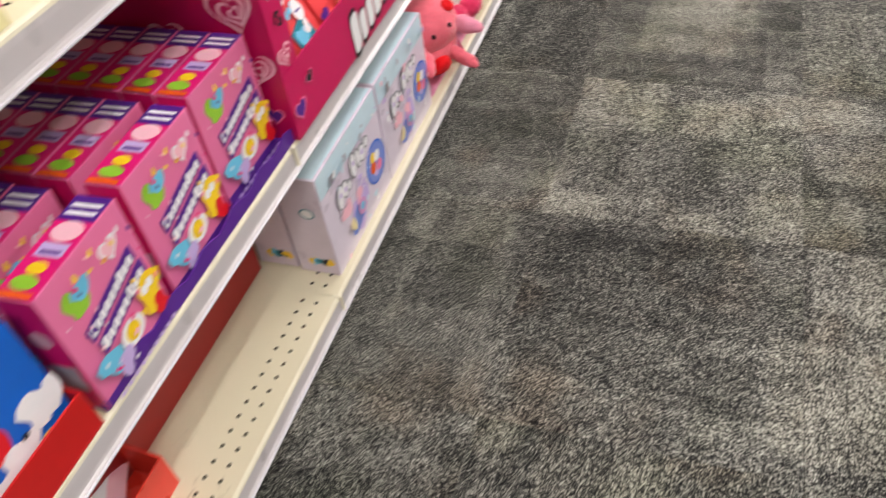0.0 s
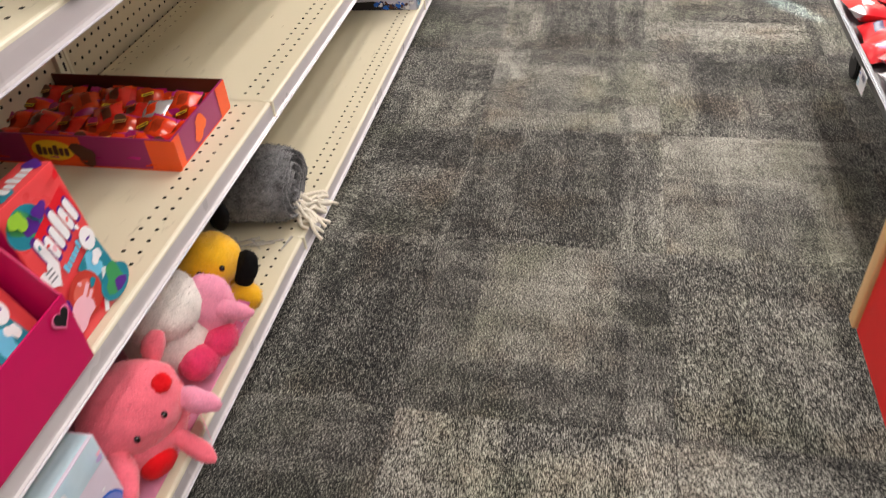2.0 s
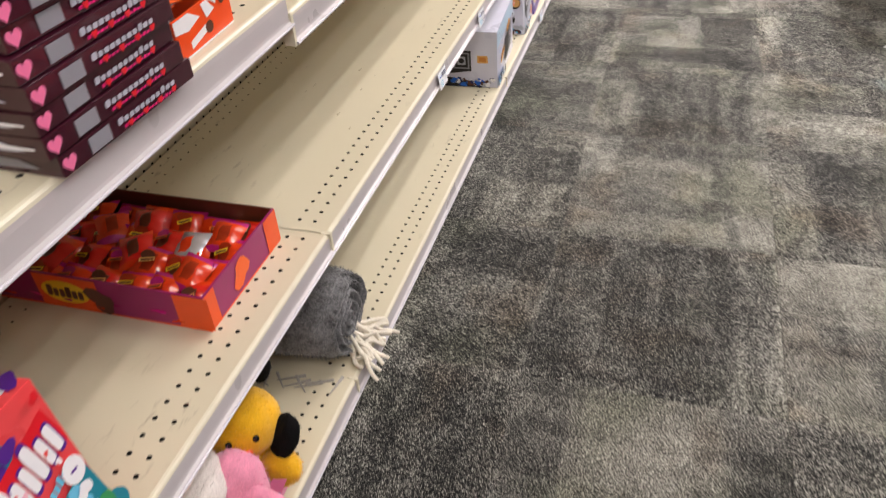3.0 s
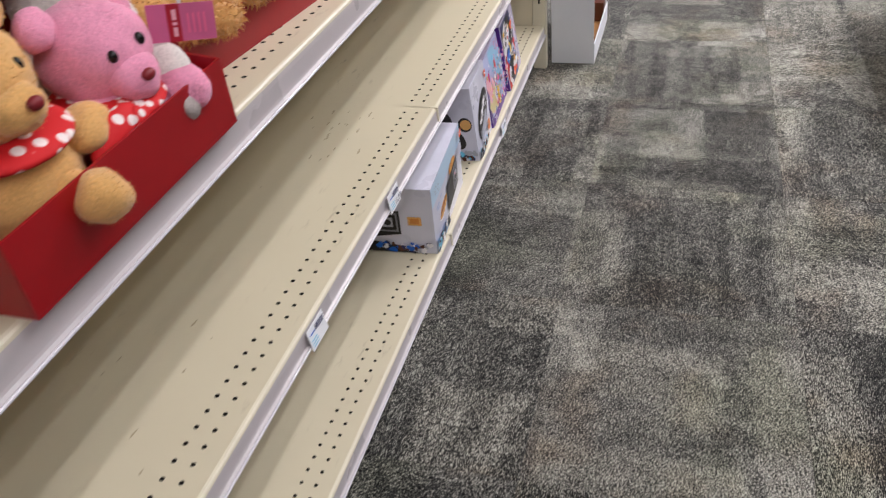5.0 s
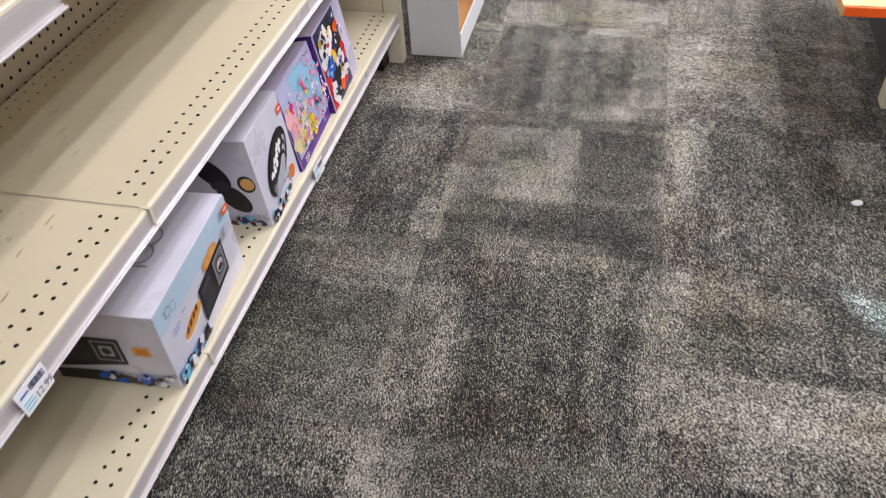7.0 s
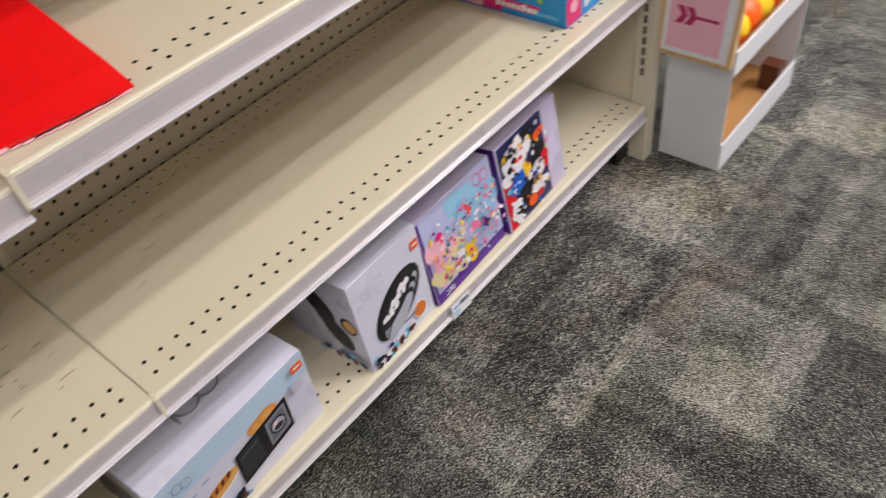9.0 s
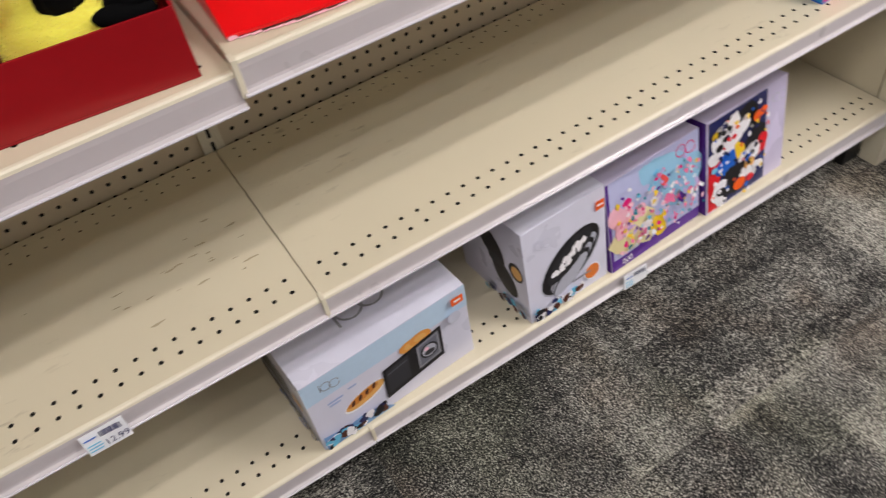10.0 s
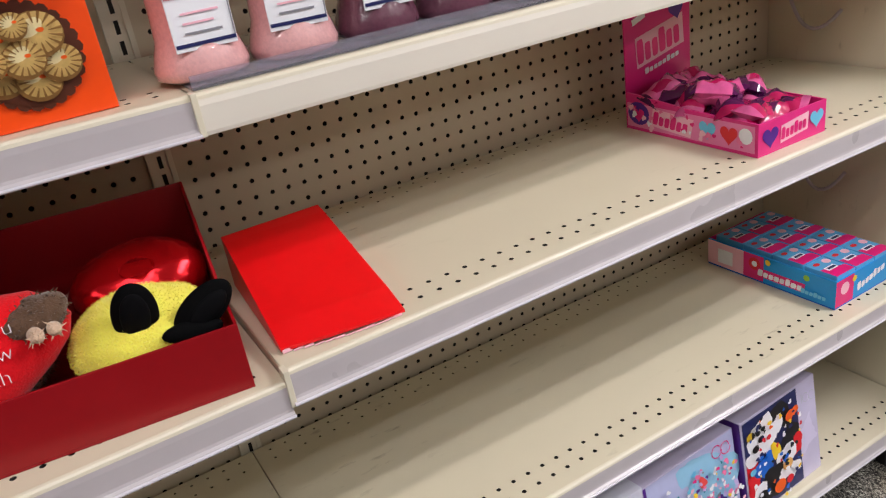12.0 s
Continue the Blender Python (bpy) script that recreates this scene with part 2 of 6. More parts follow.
def thing(name, x, y, z, rz=0.0, label="", category="", group="", rx=0.0, ry=0.0, kind=""):
    ob = new(name)
    ob.empty_display_size = 0.05
    ob.matrix_basis = pose(x, y, z, rx, ry, rz)
    return tagged(ob, label, category, group, kind)


def add_box(bm, x0, x1, y0, y1, z0, z1, bevel=0.0, mi=0, segs=2):
    t = bmesh.new()
    bmesh.ops.create_cube(t, size=1.0)
    for v in t.verts:
        v.co = Vector(((x0 + x1) / 2 + v.co.x * (x1 - x0), (y0 + y1) / 2 + v.co.y * (y1 - y0), (z0 + z1) / 2 + v.co.z * (z1 - z0)))
    if bevel > 0:
        bmesh.ops.bevel(t, geom=t.edges[:], offset=bevel, segments=segs, affect="EDGES", profile=0.6)
    for f in t.faces:
        f.material_index = mi
    merge(bm, t)
    return bm


def merge(bm, t, m=None):
    if m is not None:
        bmesh.ops.transform(t, matrix=m, verts=t.verts[:])
    me = bpy.data.meshes.new("tmp")
    t.to_mesh(me)
    t.free()
    bm.from_mesh(me)
    bpy.data.meshes.remove(me)


def box(x0, x1, y0, y1, z0, z1, bevel=0.0):
    return add_box(bmesh.new(), x0, x1, y0, y1, z0, z1, bevel)


def extrude_profile(pts, y0, y1, bm=None, mi=0):
    """A closed x-z outline drawn out along y."""
    bm = bm or bmesh.new()
    a, b = [bm.verts.new((x, y0, z)) for x, z in pts], [bm.verts.new((x, y1, z)) for x, z in pts]
    n = len(pts)
    fs = [bm.faces.new((a[i], a[(i + 1) % n], b[(i + 1) % n], b[i])) for i in range(n)] + [bm.faces.new(a[::-1]), bm.faces.new(b)]
    for f in fs:
        f.material_index = mi
    bmesh.ops.recalc_face_normals(bm, faces=fs)
    return bm


def perforated(name, u_edges, v_edges, holes, radius, depth, place, mats):
    """A sheet on a grid of cells, of which those named in holes are pierced by a round hole whose wall and end are
    coloured as shade.
    """
    verts, faces, mi = [], [], []

    def vert(u, v, d):
        verts.append(place(u, v, d))
        return len(verts) - 1

    for i in range(len(u_edges) - 1):
        for j in range(len(v_edges) - 1):
            u0, u1, v0, v1 = u_edges[i], u_edges[i + 1], v_edges[j], v_edges[j + 1]
            if (i, j) not in holes:
                faces.append([vert(u0, v0, 0), vert(u1, v0, 0), vert(u1, v1, 0), vert(u0, v1, 0)])
                mi.append(0)
                continue
            cu, cv = (u0 + u1) / 2, (v0 + v1) / 2
            ring = [vert(u, v, 0) for u, v in ((u1, cv), (u1, v1), (cu, v1), (u0, v1), (u0, cv), (u0, v0), (cu, v0), (u1, v0))]
            top = [vert(cu + radius * math.cos(k * math.pi / 4), cv + radius * math.sin(k * math.pi / 4), 0) for k in range(8)]
            low = [vert(cu + radius * math.cos(k * math.pi / 4), cv + radius * math.sin(k * math.pi / 4), depth) for k in range(8)]
            for k in range(8):
                n = (k + 1) % 8
                faces.append([ring[k], ring[n], top[n], top[k]])
                faces.append([top[k], top[n], low[n], low[k]])
                mi += [0, 1]
            faces.append(low)
            mi.append(1)
    me = bpy.data.meshes.new(name)
    me.from_pydata(verts, [], faces)
    for m in mats:
        me.materials.append(m)
    me.polygons.foreach_set("material_index", mi)
    me.update()
    return me


def mesh_part(name, me, parent, label=""):
    ob = new(name, me)
    ob.parent = parent
    if label:
        ob["label"] = label
    return ob


# flat shapes for printed artwork, as outlines in the plane of a face
def rect(u0, v0, u1, v1):
    return [(u0, v0), (u1, v0), (u1, v1), (u0, v1)]


def disc(u, v, r, squash=1.0, n=20, turn=0.0):
    c, s = math.cos(radians(turn)), math.sin(radians(turn))
    return [(u + r * (math.cos(a) * c - squash * math.sin(a) * s), v + r * (math.cos(a) * s + squash * math.sin(a) * c)) for a in (2 * math.pi * k / n for k in range(n))]


def heart(u, v, s, turn=0.0):
    c, q = math.cos(radians(turn)), math.sin(radians(turn))
    out = []
    for k in range(28):
        a = 2 * math.pi * k / 28
        x, y = 16 * math.sin(a) ** 3 / 17 * s, (13 * math.cos(a) - 5 * math.cos(2 * a) - 2 * math.cos(3 * a) - math.cos(4 * a)) / 17 * s
        out.append((u + x * c - y * q, v + x * q + y * c))
    return out


def blob(u, v, r, rng, squash=1.0, n=14):
    ph = [rng.uniform(0, 6.28) for _ in range(3)]
    out = []
    for k in range(n):
        a = 2 * math.pi * k / n
        rr = r * (1 + 0.22 * math.sin(2 * a + ph[0]) + 0.16 * math.sin(3 * a + ph[1]) + 0.08 * math.sin(5 * a + ph[2]))
        out.append((u + rr * math.cos(a), v + squash * rr * math.sin(a)))
    return out


def slanted(u, v, w, h, turn, skew=0.15):
    c, s = math.cos(radians(turn)), math.sin(radians(turn))
    pts = [(-w / 2, -h / 2), (w / 2, -h / 2), (w / 2 + skew * h, h / 2), (-w / 2 + skew * h, h / 2)]
    return [(u + x * c - y * s, v + x * s + y * c) for x, y in pts]


class Art:
    """Printed shapes on one plane: origin, and the ways across and up."""

    def __init__(self, origin, across, up):
        self.o, self.u, self.v = Vector(origin), Vector(across).normalized(), Vector(up).normalized()
        self.n = self.u.cross(self.v)
        self.bm, self.mats, self.layer = bmesh.new(), [], 0

    def add(self, outline, material):
        if material not in self.mats:
            self.mats.append(material)
        self.layer += 1
        lift = 0.0006 + 0.00012 * self.layer
        f = self.bm.faces.new([self.bm.verts.new(self.o + self.u * a + self.v * b + self.n * lift) for a, b in outline])
        f.material_index = self.mats.index(material)
        return self

    def word(self, u, v, length, height, material, turn=0.0, letters=7, rng=random):
        """A logo or unreadable word as plain bars."""
        c, s = math.cos(radians(turn)), math.sin(radians(turn))
        w = length / letters
        for k in range(letters):
            x = -length / 2 + (k + 0.5) * w
            tall = k == 0 or k == letters - 3
            h, up = height * (1.0 if tall else 0.74), 0.0 if tall else -0.12 * height
            hw = w * (0.40 if k % 3 else 0.46)
            pts = []
            for q in range(16):
                a = 2 * math.pi * q / 16
                px, py = math.copysign(abs(math.cos(a)) ** 0.45, math.cos(a)) * hw, math.copysign(abs(math.sin(a)) ** 0.45, math.sin(a)) * h / 2 + up
                px += 0.15 * py + x
                pts.append((u + px * c - py * s, v + px * s + py * c))
            self.add(pts, material)
        return self

    def done(self, parent, name="printed_artwork", label="", split=False):
        if split:
            for f in list(self.bm.faces):
                t = bmesh.new()
                t.faces.new([t.verts.new(v.co) for v in f.verts])
                part(name, t, self.mats[f.material_index], parent)
            self.bm.free()
            return None
        return part(name, self.bm, self.mats, parent, label)


def text_part(name, body, size, m, material, parent, extrude=0.0, spacing=1.0, align="CENTER", thin=0.0):
    cu = bpy.data.curves.new(name, "FONT")
    cu.body, cu.size, cu.extrude, cu.align_x, cu.align_y, cu.space_character = body, size, extrude, align, "CENTER", spacing
    cu.resolution_u, cu.offset = 3, thin
    tmp = new("tmp_text", cu)
    bpy.context.view_layer.update()
    me = bpy.data.meshes.new_from_object(tmp.evaluated_get(bpy.context.evaluated_depsgraph_get()))
    bpy.data.objects.remove(tmp)
    bpy.data.curves.remove(cu)
    me.name = name
    me.materials.clear()
    me.materials.append(material)
    ob = new(name, me)
    ob.parent = parent
    ob.matrix_basis = m
    return ob


def face_matrix(o, u, v, lift=0.002):
    o, u, v = Vector(o), Vector(u).normalized(), Vector(v).normalized()
    n = u.cross(v)
    o = o + n * lift
    return Matrix(((u.x, v.x, n.x, o.x), (u.y, v.y, n.y, o.y), (u.z, v.z, n.z, o.z), (0, 0, 0, 1)))


def fuzz(bm, count, length, rng, keep=None):
    """Short tufts that stand off the faces of a plush mesh."""
    faces = [f for f in bm.faces if keep is None or f.material_index in keep]
    areas = np.array([f.calc_area() for f in faces])
    for k in np.searchsorted(np.cumsum(areas) / areas.sum(), [rng.random() for _ in range(count)]):
        f = faces[min(int(k), len(faces) - 1)]
        a, b = rng.random(), rng.random()
        if a + b > 1:
            a, b = 1 - a, 1 - b
        vs = [v.co for v in f.verts]
        p = vs[0] + (vs[1] - vs[0]) * a + (vs[2] - vs[0]) * b
        nrm = f.normal
        tip = p + (nrm + Vector((rng.uniform(-0.7, 0.7), rng.uniform(-0.7, 0.7), rng.uniform(-0.9, 0.3)))).normalized() * length * rng.uniform(0.6, 1.2)
        side = nrm.cross(Vector((rng.uniform(-1, 1), rng.uniform(-1, 1), rng.uniform(-1, 1)))).normalized() * length * 0.16
        g = bm.faces.new([bm.verts.new(p - side), bm.verts.new(p + side), bm.verts.new(tip)])
        g.material_index = f.material_index
        g.smooth = True


def plush(name, x, y, z, rz, blobs, mats, label, tufts=2500, length=0.006, seed=1, group="", category="plush toy", rx=0.0, ry=0.0):
    """A soft toy of swollen lobes (part name, centre, radii, material, turn, furry)."""
    rng = random.Random(seed)
    toy = thing(name, x, y, z, rz, label, category, group, rx=rx, ry=ry)
    made = []
    for pn, c, r, mi, turn, fur in blobs:
        t = bmesh.new()
        bmesh.ops.create_icosphere(t, subdivisions=4 if max(r) > 0.03 else 3, radius=1.0)
        rot = Euler([radians(a) for a in turn]).to_matrix().to_4x4()
        bmesh.ops.transform(t, matrix=Matrix.Translation(c) @ rot @ Matrix.Diagonal((*r, 1)), verts=t.verts[:])
        t.normal_update()
        if fur:
            for v in t.verts:
                q = v.co * 38.0
                v.co += v.normal * (noise.noise(q) * 0.0035 + noise.noise(q * 2.7) * 0.0018)
        for f in t.faces:
            f.smooth = True
        made.append((pn, t, mats[mi], fur))
    low = min(v.co.z for _, t, _, _ in made for v in t.verts)
    whole = sum(sum(f.calc_area() for f in t.faces) for _, t, _, fur in made if fur)
    for pn, t, m, fur in made:
        for v in t.verts:
            v.co.z -= low
        t.normal_update()
        if fur and tufts:
            fuzz(t, int(tufts * sum(f.calc_area() for f in t.faces) / whole), length, rng)
        part(pn, t, m, toy)
    return toy


def pouch(bm, lx, ly, lz, mi=0, rng=random):
    """A pillow-shaped wrapper with crimped ends."""
    nx, ny = 8, 6
    for sgn in (1, -1):
        grid = []
        for i in range(nx + 1):
            row = []
            for j in range(ny + 1):
                a, b = i / nx * 2 - 1, j / ny * 2 - 1
                h = (1 - abs(a) ** 3.5) * (1 - abs(b) ** 2.5) * lz / 2
                h *= 1 + 0.25 * math.sin(7 * a + 3 * b)
                row.append(bm.verts.new((a * lx / 2, b * ly / 2 * (1 - 0.1 * (1 - abs(a))), lz / 2 + sgn * h)))
            grid.append(row)
        for i in range(nx):
            for j in range(ny):
                q = (grid[i][j], grid[i + 1][j], grid[i + 1][j + 1], grid[i][j + 1])
                f = bm.faces.new(q if sgn > 0 else q[::-1])
                f.smooth = True
                f.material_index = mi if not (2 <= i < 6 and 2 <= j < 4) else mi + 1
                if i in (0, nx - 1):
                    f.material_index = mi + 2
    return bm


def open_tray(name, x0, x1, y0, y1, z, front, back, material, label, category="display tray", thick=0.003, floor=True):
    """A cardboard tray with a low front, sloping sides and a higher back; its front looks to +x."""
    t = thing(name, 0, 0, 0, 0, label, category)
    if floor:
        part("tray_floor", box(x0, x1, y0, y1, z + 0.0005, z + thick), material, t)
    part("front_wall", box(x1 - thick, x1, y0, y1, z + thick, z + front, 0.0008), material, t)
    part("back_wall", box(x0, x0 + thick, y0, y1, z + thick, z + back, 0.0008), material, t)
    for y in (y0, y1 - thick):
        bm = bmesh.new()
        mid = x1 - (x1 - x0) * 0.35
        pts = [(x0 + thick, z + thick), (x1 - thick, z + thick), (x1 - thick, z + front), (mid, z + front * 1.15), (x0 + thick, z + back)]
        part("side_wall", extrude_profile(pts, y, y + thick, bm), material, t)
    return t

# ---- large structure ----
floor = tagged(part("floor", box(-6, 8, -6, 11, -0.12, -0.007), mat("subfloor", (70, 70, 70), 0.9)), "grey patterned carpet-tile shop floor", "floor", kind="structure")
for wname, dims in (("wall_west", (-6.15, -6, -6, 11)), ("wall_east", (8, 8.15, -6, 11)), ("wall_south", (-6.15, 8.15, -6.15, -6)), ("wall_north", (-6.15, 8.15, 11, 11.15))):
    tagged(part(wname, box(*dims, -0.12, 2.9), PLASTER), "plain off-white painted shop wall", "wall", kind="structure")
tagged(part("ceiling", box(-6.15, 8.15, -6.15, 11.15, 2.9, 3.0), CEIL), "white suspended shop ceiling", "ceiling", kind="structure")

GLOW = bpy.data.materials.new("lit_diffuser")
GLOW.use_nodes = True
GLOW.node_tree.nodes["Principled BSDF"].inputs["Emission Color"].default_value = (1, 0.96, 0.9, 1)
GLOW.node_tree.nodes["Principled BSDF"].inputs["Emission Strength"].default_value = 1.5
cl = thing("ceiling_light", LIGHT_SPOTS[0][0], LIGHT_SPOTS[0][1], 2.9, 0, "white recessed fluorescent ceiling light, lit", "ceiling light", "ceiling lights")
part("diffuser", box(-0.27, 0.27, -0.57, 0.57, -0.03, -0.004), GLOW, cl, "glowing prismatic diffuser")
fb = bmesh.new()
for d in ((-0.31, -0.275, -0.61, 0.61), (0.275, 0.31, -0.61, 0.61), (-0.275, 0.275, -0.61, -0.575), (-0.275, 0.275, 0.575, 0.61)):
    add_box(fb, *d, -0.035, -0.002)
part("frame", fb, WHITEBOARD, cl)
for lx, ly, power in LIGHT_SPOTS[1:]:
    copy_thing(cl, pose(lx, ly, 2.9))

# ---- gondola shelving along the aisle ----
INCH = 0.0254
SCUFF = mat("scuffed_paint", (170, 158, 130), 0.6, 0.2, 90)
# brown colour puts a fainter shade into the small rear holes
REAR_HOLE = mat("rear_hole_shade", (104, 92, 70), 0.6)
BAY = 1.22
BACK_X = -0.394


def cells(length):
    n = int(length / INCH)
    pad = (length - n * INCH) / 2
    return [0.0] + [pad + k * INCH for k in range(n + 1)] + [length]


def deck_mesh(depth, length):
    """A shelf deck with two rows of holes near its front and three near its back."""
    ue = cells(length)
    rows = [0.0150, 0.0150 + INCH, 0.0150 + 2 * INCH]
    ve = [0.0] + rows + [depth - 0.053]
    holes = {(i, j) for i in range(1, len(ue) - 2) for j in (1, 2)}
    return perforated("deck", ue, ve, holes, 0.0034, 0.004, lambda u, v, d: (-v, u, -d), [CREAM, VOID])


def rear_mesh(depth, length):
    ue, v0 = cells(length), depth - 0.053
    ve = [v0, v0 + INCH, v0 + 2 * INCH, depth]
    holes = {(i, j) for i in range(1, len(ue) - 2) for j in (0, 1)}
    return perforated("deck_rear", ue, ve, holes, 0.0022, 0.003, lambda u, v, d: (-v, u, -d), [CREAM, REAR_HOLE])


def lip_parts(parent, y0, y1, face=STRIP, flat=False, deep=0.035):
    """The rounded front edge of a shelf with its ticket channel, or with a plain deep fascia."""
    h = 0.040 if flat else deep
    nose = [(0.0, 0.0), (0.003, -0.0008), (0.005, -0.0028), (0.0058, -0.0060), (-0.010, -0.0060), (-0.010, 0.0)]
    part("shelf_edge", extrude_profile([(x, z - 0.0002) for x, z in nose], y0, y1), CREAM_LIP, parent)
    chan = [(0.0056, -0.0063), (0.0062, -0.012), (0.0064, -h + 0.009), (0.0072, -h + 0.006), (0.0102, -h + 0.004), (0.0108, -h + 0.002), (0.0100, -h), (-0.004, -h), (-0.004, -0.0063)]
    if flat:
        chan = [(0.0056, -0.0063), (0.0072, -0.012), (0.0085, -h + 0.004), (0.0078, -h), (-0.004, -h), (-0.004, -0.0063)]
    part("ticket_channel", extrude_profile(chan, y0, y1), face, parent, "plain cream fascia" if flat else "pale price-ticket channel")
    if face is STRIP and not flat:
        bead = [(0.0118 + 0.0019 * math.cos(k * math.pi / 5), -h + 0.0022 + 0.0019 * math.sin(k * math.pi / 5)) for k in range(10)]
        part("channel_bead", extrude_profile(bead, y0, y1), STRIP2, parent, "glossy clear plastic bead")
    part("end_tab", box(-0.006, 0.0096, y0 - 0.0030, y0 + 0.0030, -h - 0.001, 0.0007, 0.0006), CREAM_LIP, parent, "pale folded steel end tab")


def shelf(x_front, y0, z, depth, label, length=BAY):
    s = thing("shelf", x_front, y0, z, 0, label, "shelf", "gondola shelves")
    mesh_part("deck", deck_mesh(depth, length - 0.002), s, "cream perforated steel deck")
    mesh_part("deck_rear", rear_mesh(depth, length - 0.002), s)
    part("deck_underside", box(-depth, -0.011, 0.0, length - 0.0004, -0.024, -0.0045), CREAM, s)
    flat = z > 1.0 and y0 > 2.0
    lip_parts(s, 0.0, length - 0.002, FASCIA if flat else STRIP, flat, 0.041 if z > 0.7 else 0.035)
    for yy in (0.004, length - 0.012):
        br = [(-depth, -0.026), (-0.06, -0.026), (-0.05, -0.034), (-depth * 0.55, -0.06), (-depth, -0.10)]
        part("bracket", extrude_profile(br, yy, yy + 0.004), CREAM_LIP, s)
    return s


def bay(y0, top, length):
    g = thing("gondola_bay", BACK_X, y0, 0, 0, "cream steel gondola bay with tan pegboard back", "shelving", "gondola bays")
    ue, z0 = cells(length), 0.02
    ve = [z0 + k * INCH for k in range(int((top - z0) / INCH) + 1)]
    holes = {(i, j) for i in range(2, len(ue) - 3) for j in range(4, len(ve) - 1)}
    me = perforated("back_panel", ue, ve, holes, 0.0036, 0.005, lambda u, v, d: (-d, u, v), [PANEL, VOID])
    mesh_part("back_panel", me, g, "tan pegboard back with holes every inch")
    part("panel_core", box(-0.06, -0.0055, 0.0, length, 0.0, top), PANEL, g)
    up = thing("upright", 0, 0, 0)
    up.parent = g
    bm = bmesh.new()
    add_box(bm, -0.002, 0.007, -0.017, 0.017, 0.02, top, 0.001)
    add_box(bm, 0.007, 0.0095, -0.017, -0.010, 0.02, top)
    add_box(bm, 0.007, 0.0095, 0.010, 0.017, 0.02, top)
    part("post", bm, CREAM_LIP, up)
    # slots are thin strips on the post, dark to imitate their shaded inside
    sb = bmesh.new()
    for k in range(int((top - 0.2) / INCH)):
        add_box(sb, 0.006, 0.0074, -0.0028, 0.0028, 0.19 + k * INCH, 0.19 + k * INCH + 0.017)
    part("slots", sb, VOID, up, "row of bracket slots, their shade as dark colour")
    # base deck and plinth
    base = thing("base_shelf", -BACK_X, 0, 0.158)
    base.parent = g
    mesh_part("deck", deck_mesh(-BACK_X, length - 0.002), base, "cream perforated base deck")
    mesh_part("deck_rear", rear_mesh(-BACK_X, length - 0.002), base)
    part("deck_underside", box(BACK_X, -0.011, 0.0, length - 0.0004, -0.030, -0.0045), CREAM, base)
    lip_parts(base, 0.0, length - 0.002)
    part("kick_plate", box(-BACK_X - 0.075, -BACK_X - 0.069, 0.0, length - 0.002, 0.001, 0.127), CREAM_LIP, g)
    return g


TOP = 1.5
SEAMS = [-1.195, 0.013, 1.22, 2.44, 3.66]
S2, S3L, S3, S3E, S4, S5, B = 0.473, 0.836, 0.811, 0.823, 1.098, 1.440, 0.158
for k, (ya, yb) in enumerate(zip(SEAMS, SEAMS[1:])):
    bay(ya, TOP, yb - ya)
    empty = "empty cream perforated metal shelf with scuffs" if k == 2 else "cream perforated metal shelf with goods on it"
    shelf(-0.001, ya, S2, 0.380, empty, yb - ya)
    shelf(-0.001, ya, (S3L, S3L, S3, S3E)[k], 0.380, "cream perforated metal shelf with goods on it", yb - ya)
    if k == 2:
        scuffs = random.Random(31)
        mark = Art((0, 0, 0), (0, 1, 0), (-1, 0, 0))
        for q in range(30):
            yy, xx = (scuffs.gauss(1.10, 0.06), scuffs.gauss(0.15, 0.04)) if q < 22 else (scuffs.uniform(0.3, 1.1), scuffs.uniform(0.08, 0.25))
            mark.add(blob(min(yy, 1.19), xx, scuffs.uniform(0.003, 0.010), scuffs, 0.22), SCUFF)
        worn = mark.done([o for o in scene.objects if o.name.startswith("shelf") and o.parent is None and abs(o.location.z - S2) < 1e-4 and abs(o.location.y - ya) < 1e-4][0], "scuffing")
        worn["kind"] = "stuff"
    if k >= 2:
        shelf(-0.064, ya, S4, 0.317, "upper cream metal shelf with goods on it", yb - ya)
        # never in view: added overhead to shade the pegboard behind the jars
        shelf(-0.064, ya, S5, 0.317, "unseen bare metal shelf added to shade the shelf below", yb - ya)
# end frame that closes the run
e = thing("gondola_end", -0.555, 3 * BAY + 0.002, 0, 0, "cream steel end panel closing the shelving run", "shelving")
part("end_panel", box(0.0, 0.52, 0.0, 0.012, 0.02, TOP), CREAM, e)
part("end_post", box(0.5225, 0.566, -0.002, 0.034, 0.0005, TOP, 0.002), CREAM_LIP, e, "slotted cream steel post")
# thin dark strips give the slots their inner shade by colour
sb = bmesh.new()
for k in range(46):
    add_box(sb, 0.541, 0.5475, -0.0034, -0.0018, 0.235 + k * INCH, 0.235 + k * INCH + 0.017)
part("slots", sb, VOID, e, "row of bracket slots, their shade as dark colour")
part("end_foot", box(0.50, 0.52, -0.05, -0.003, 0.0005, 0.12), BLACK, e)


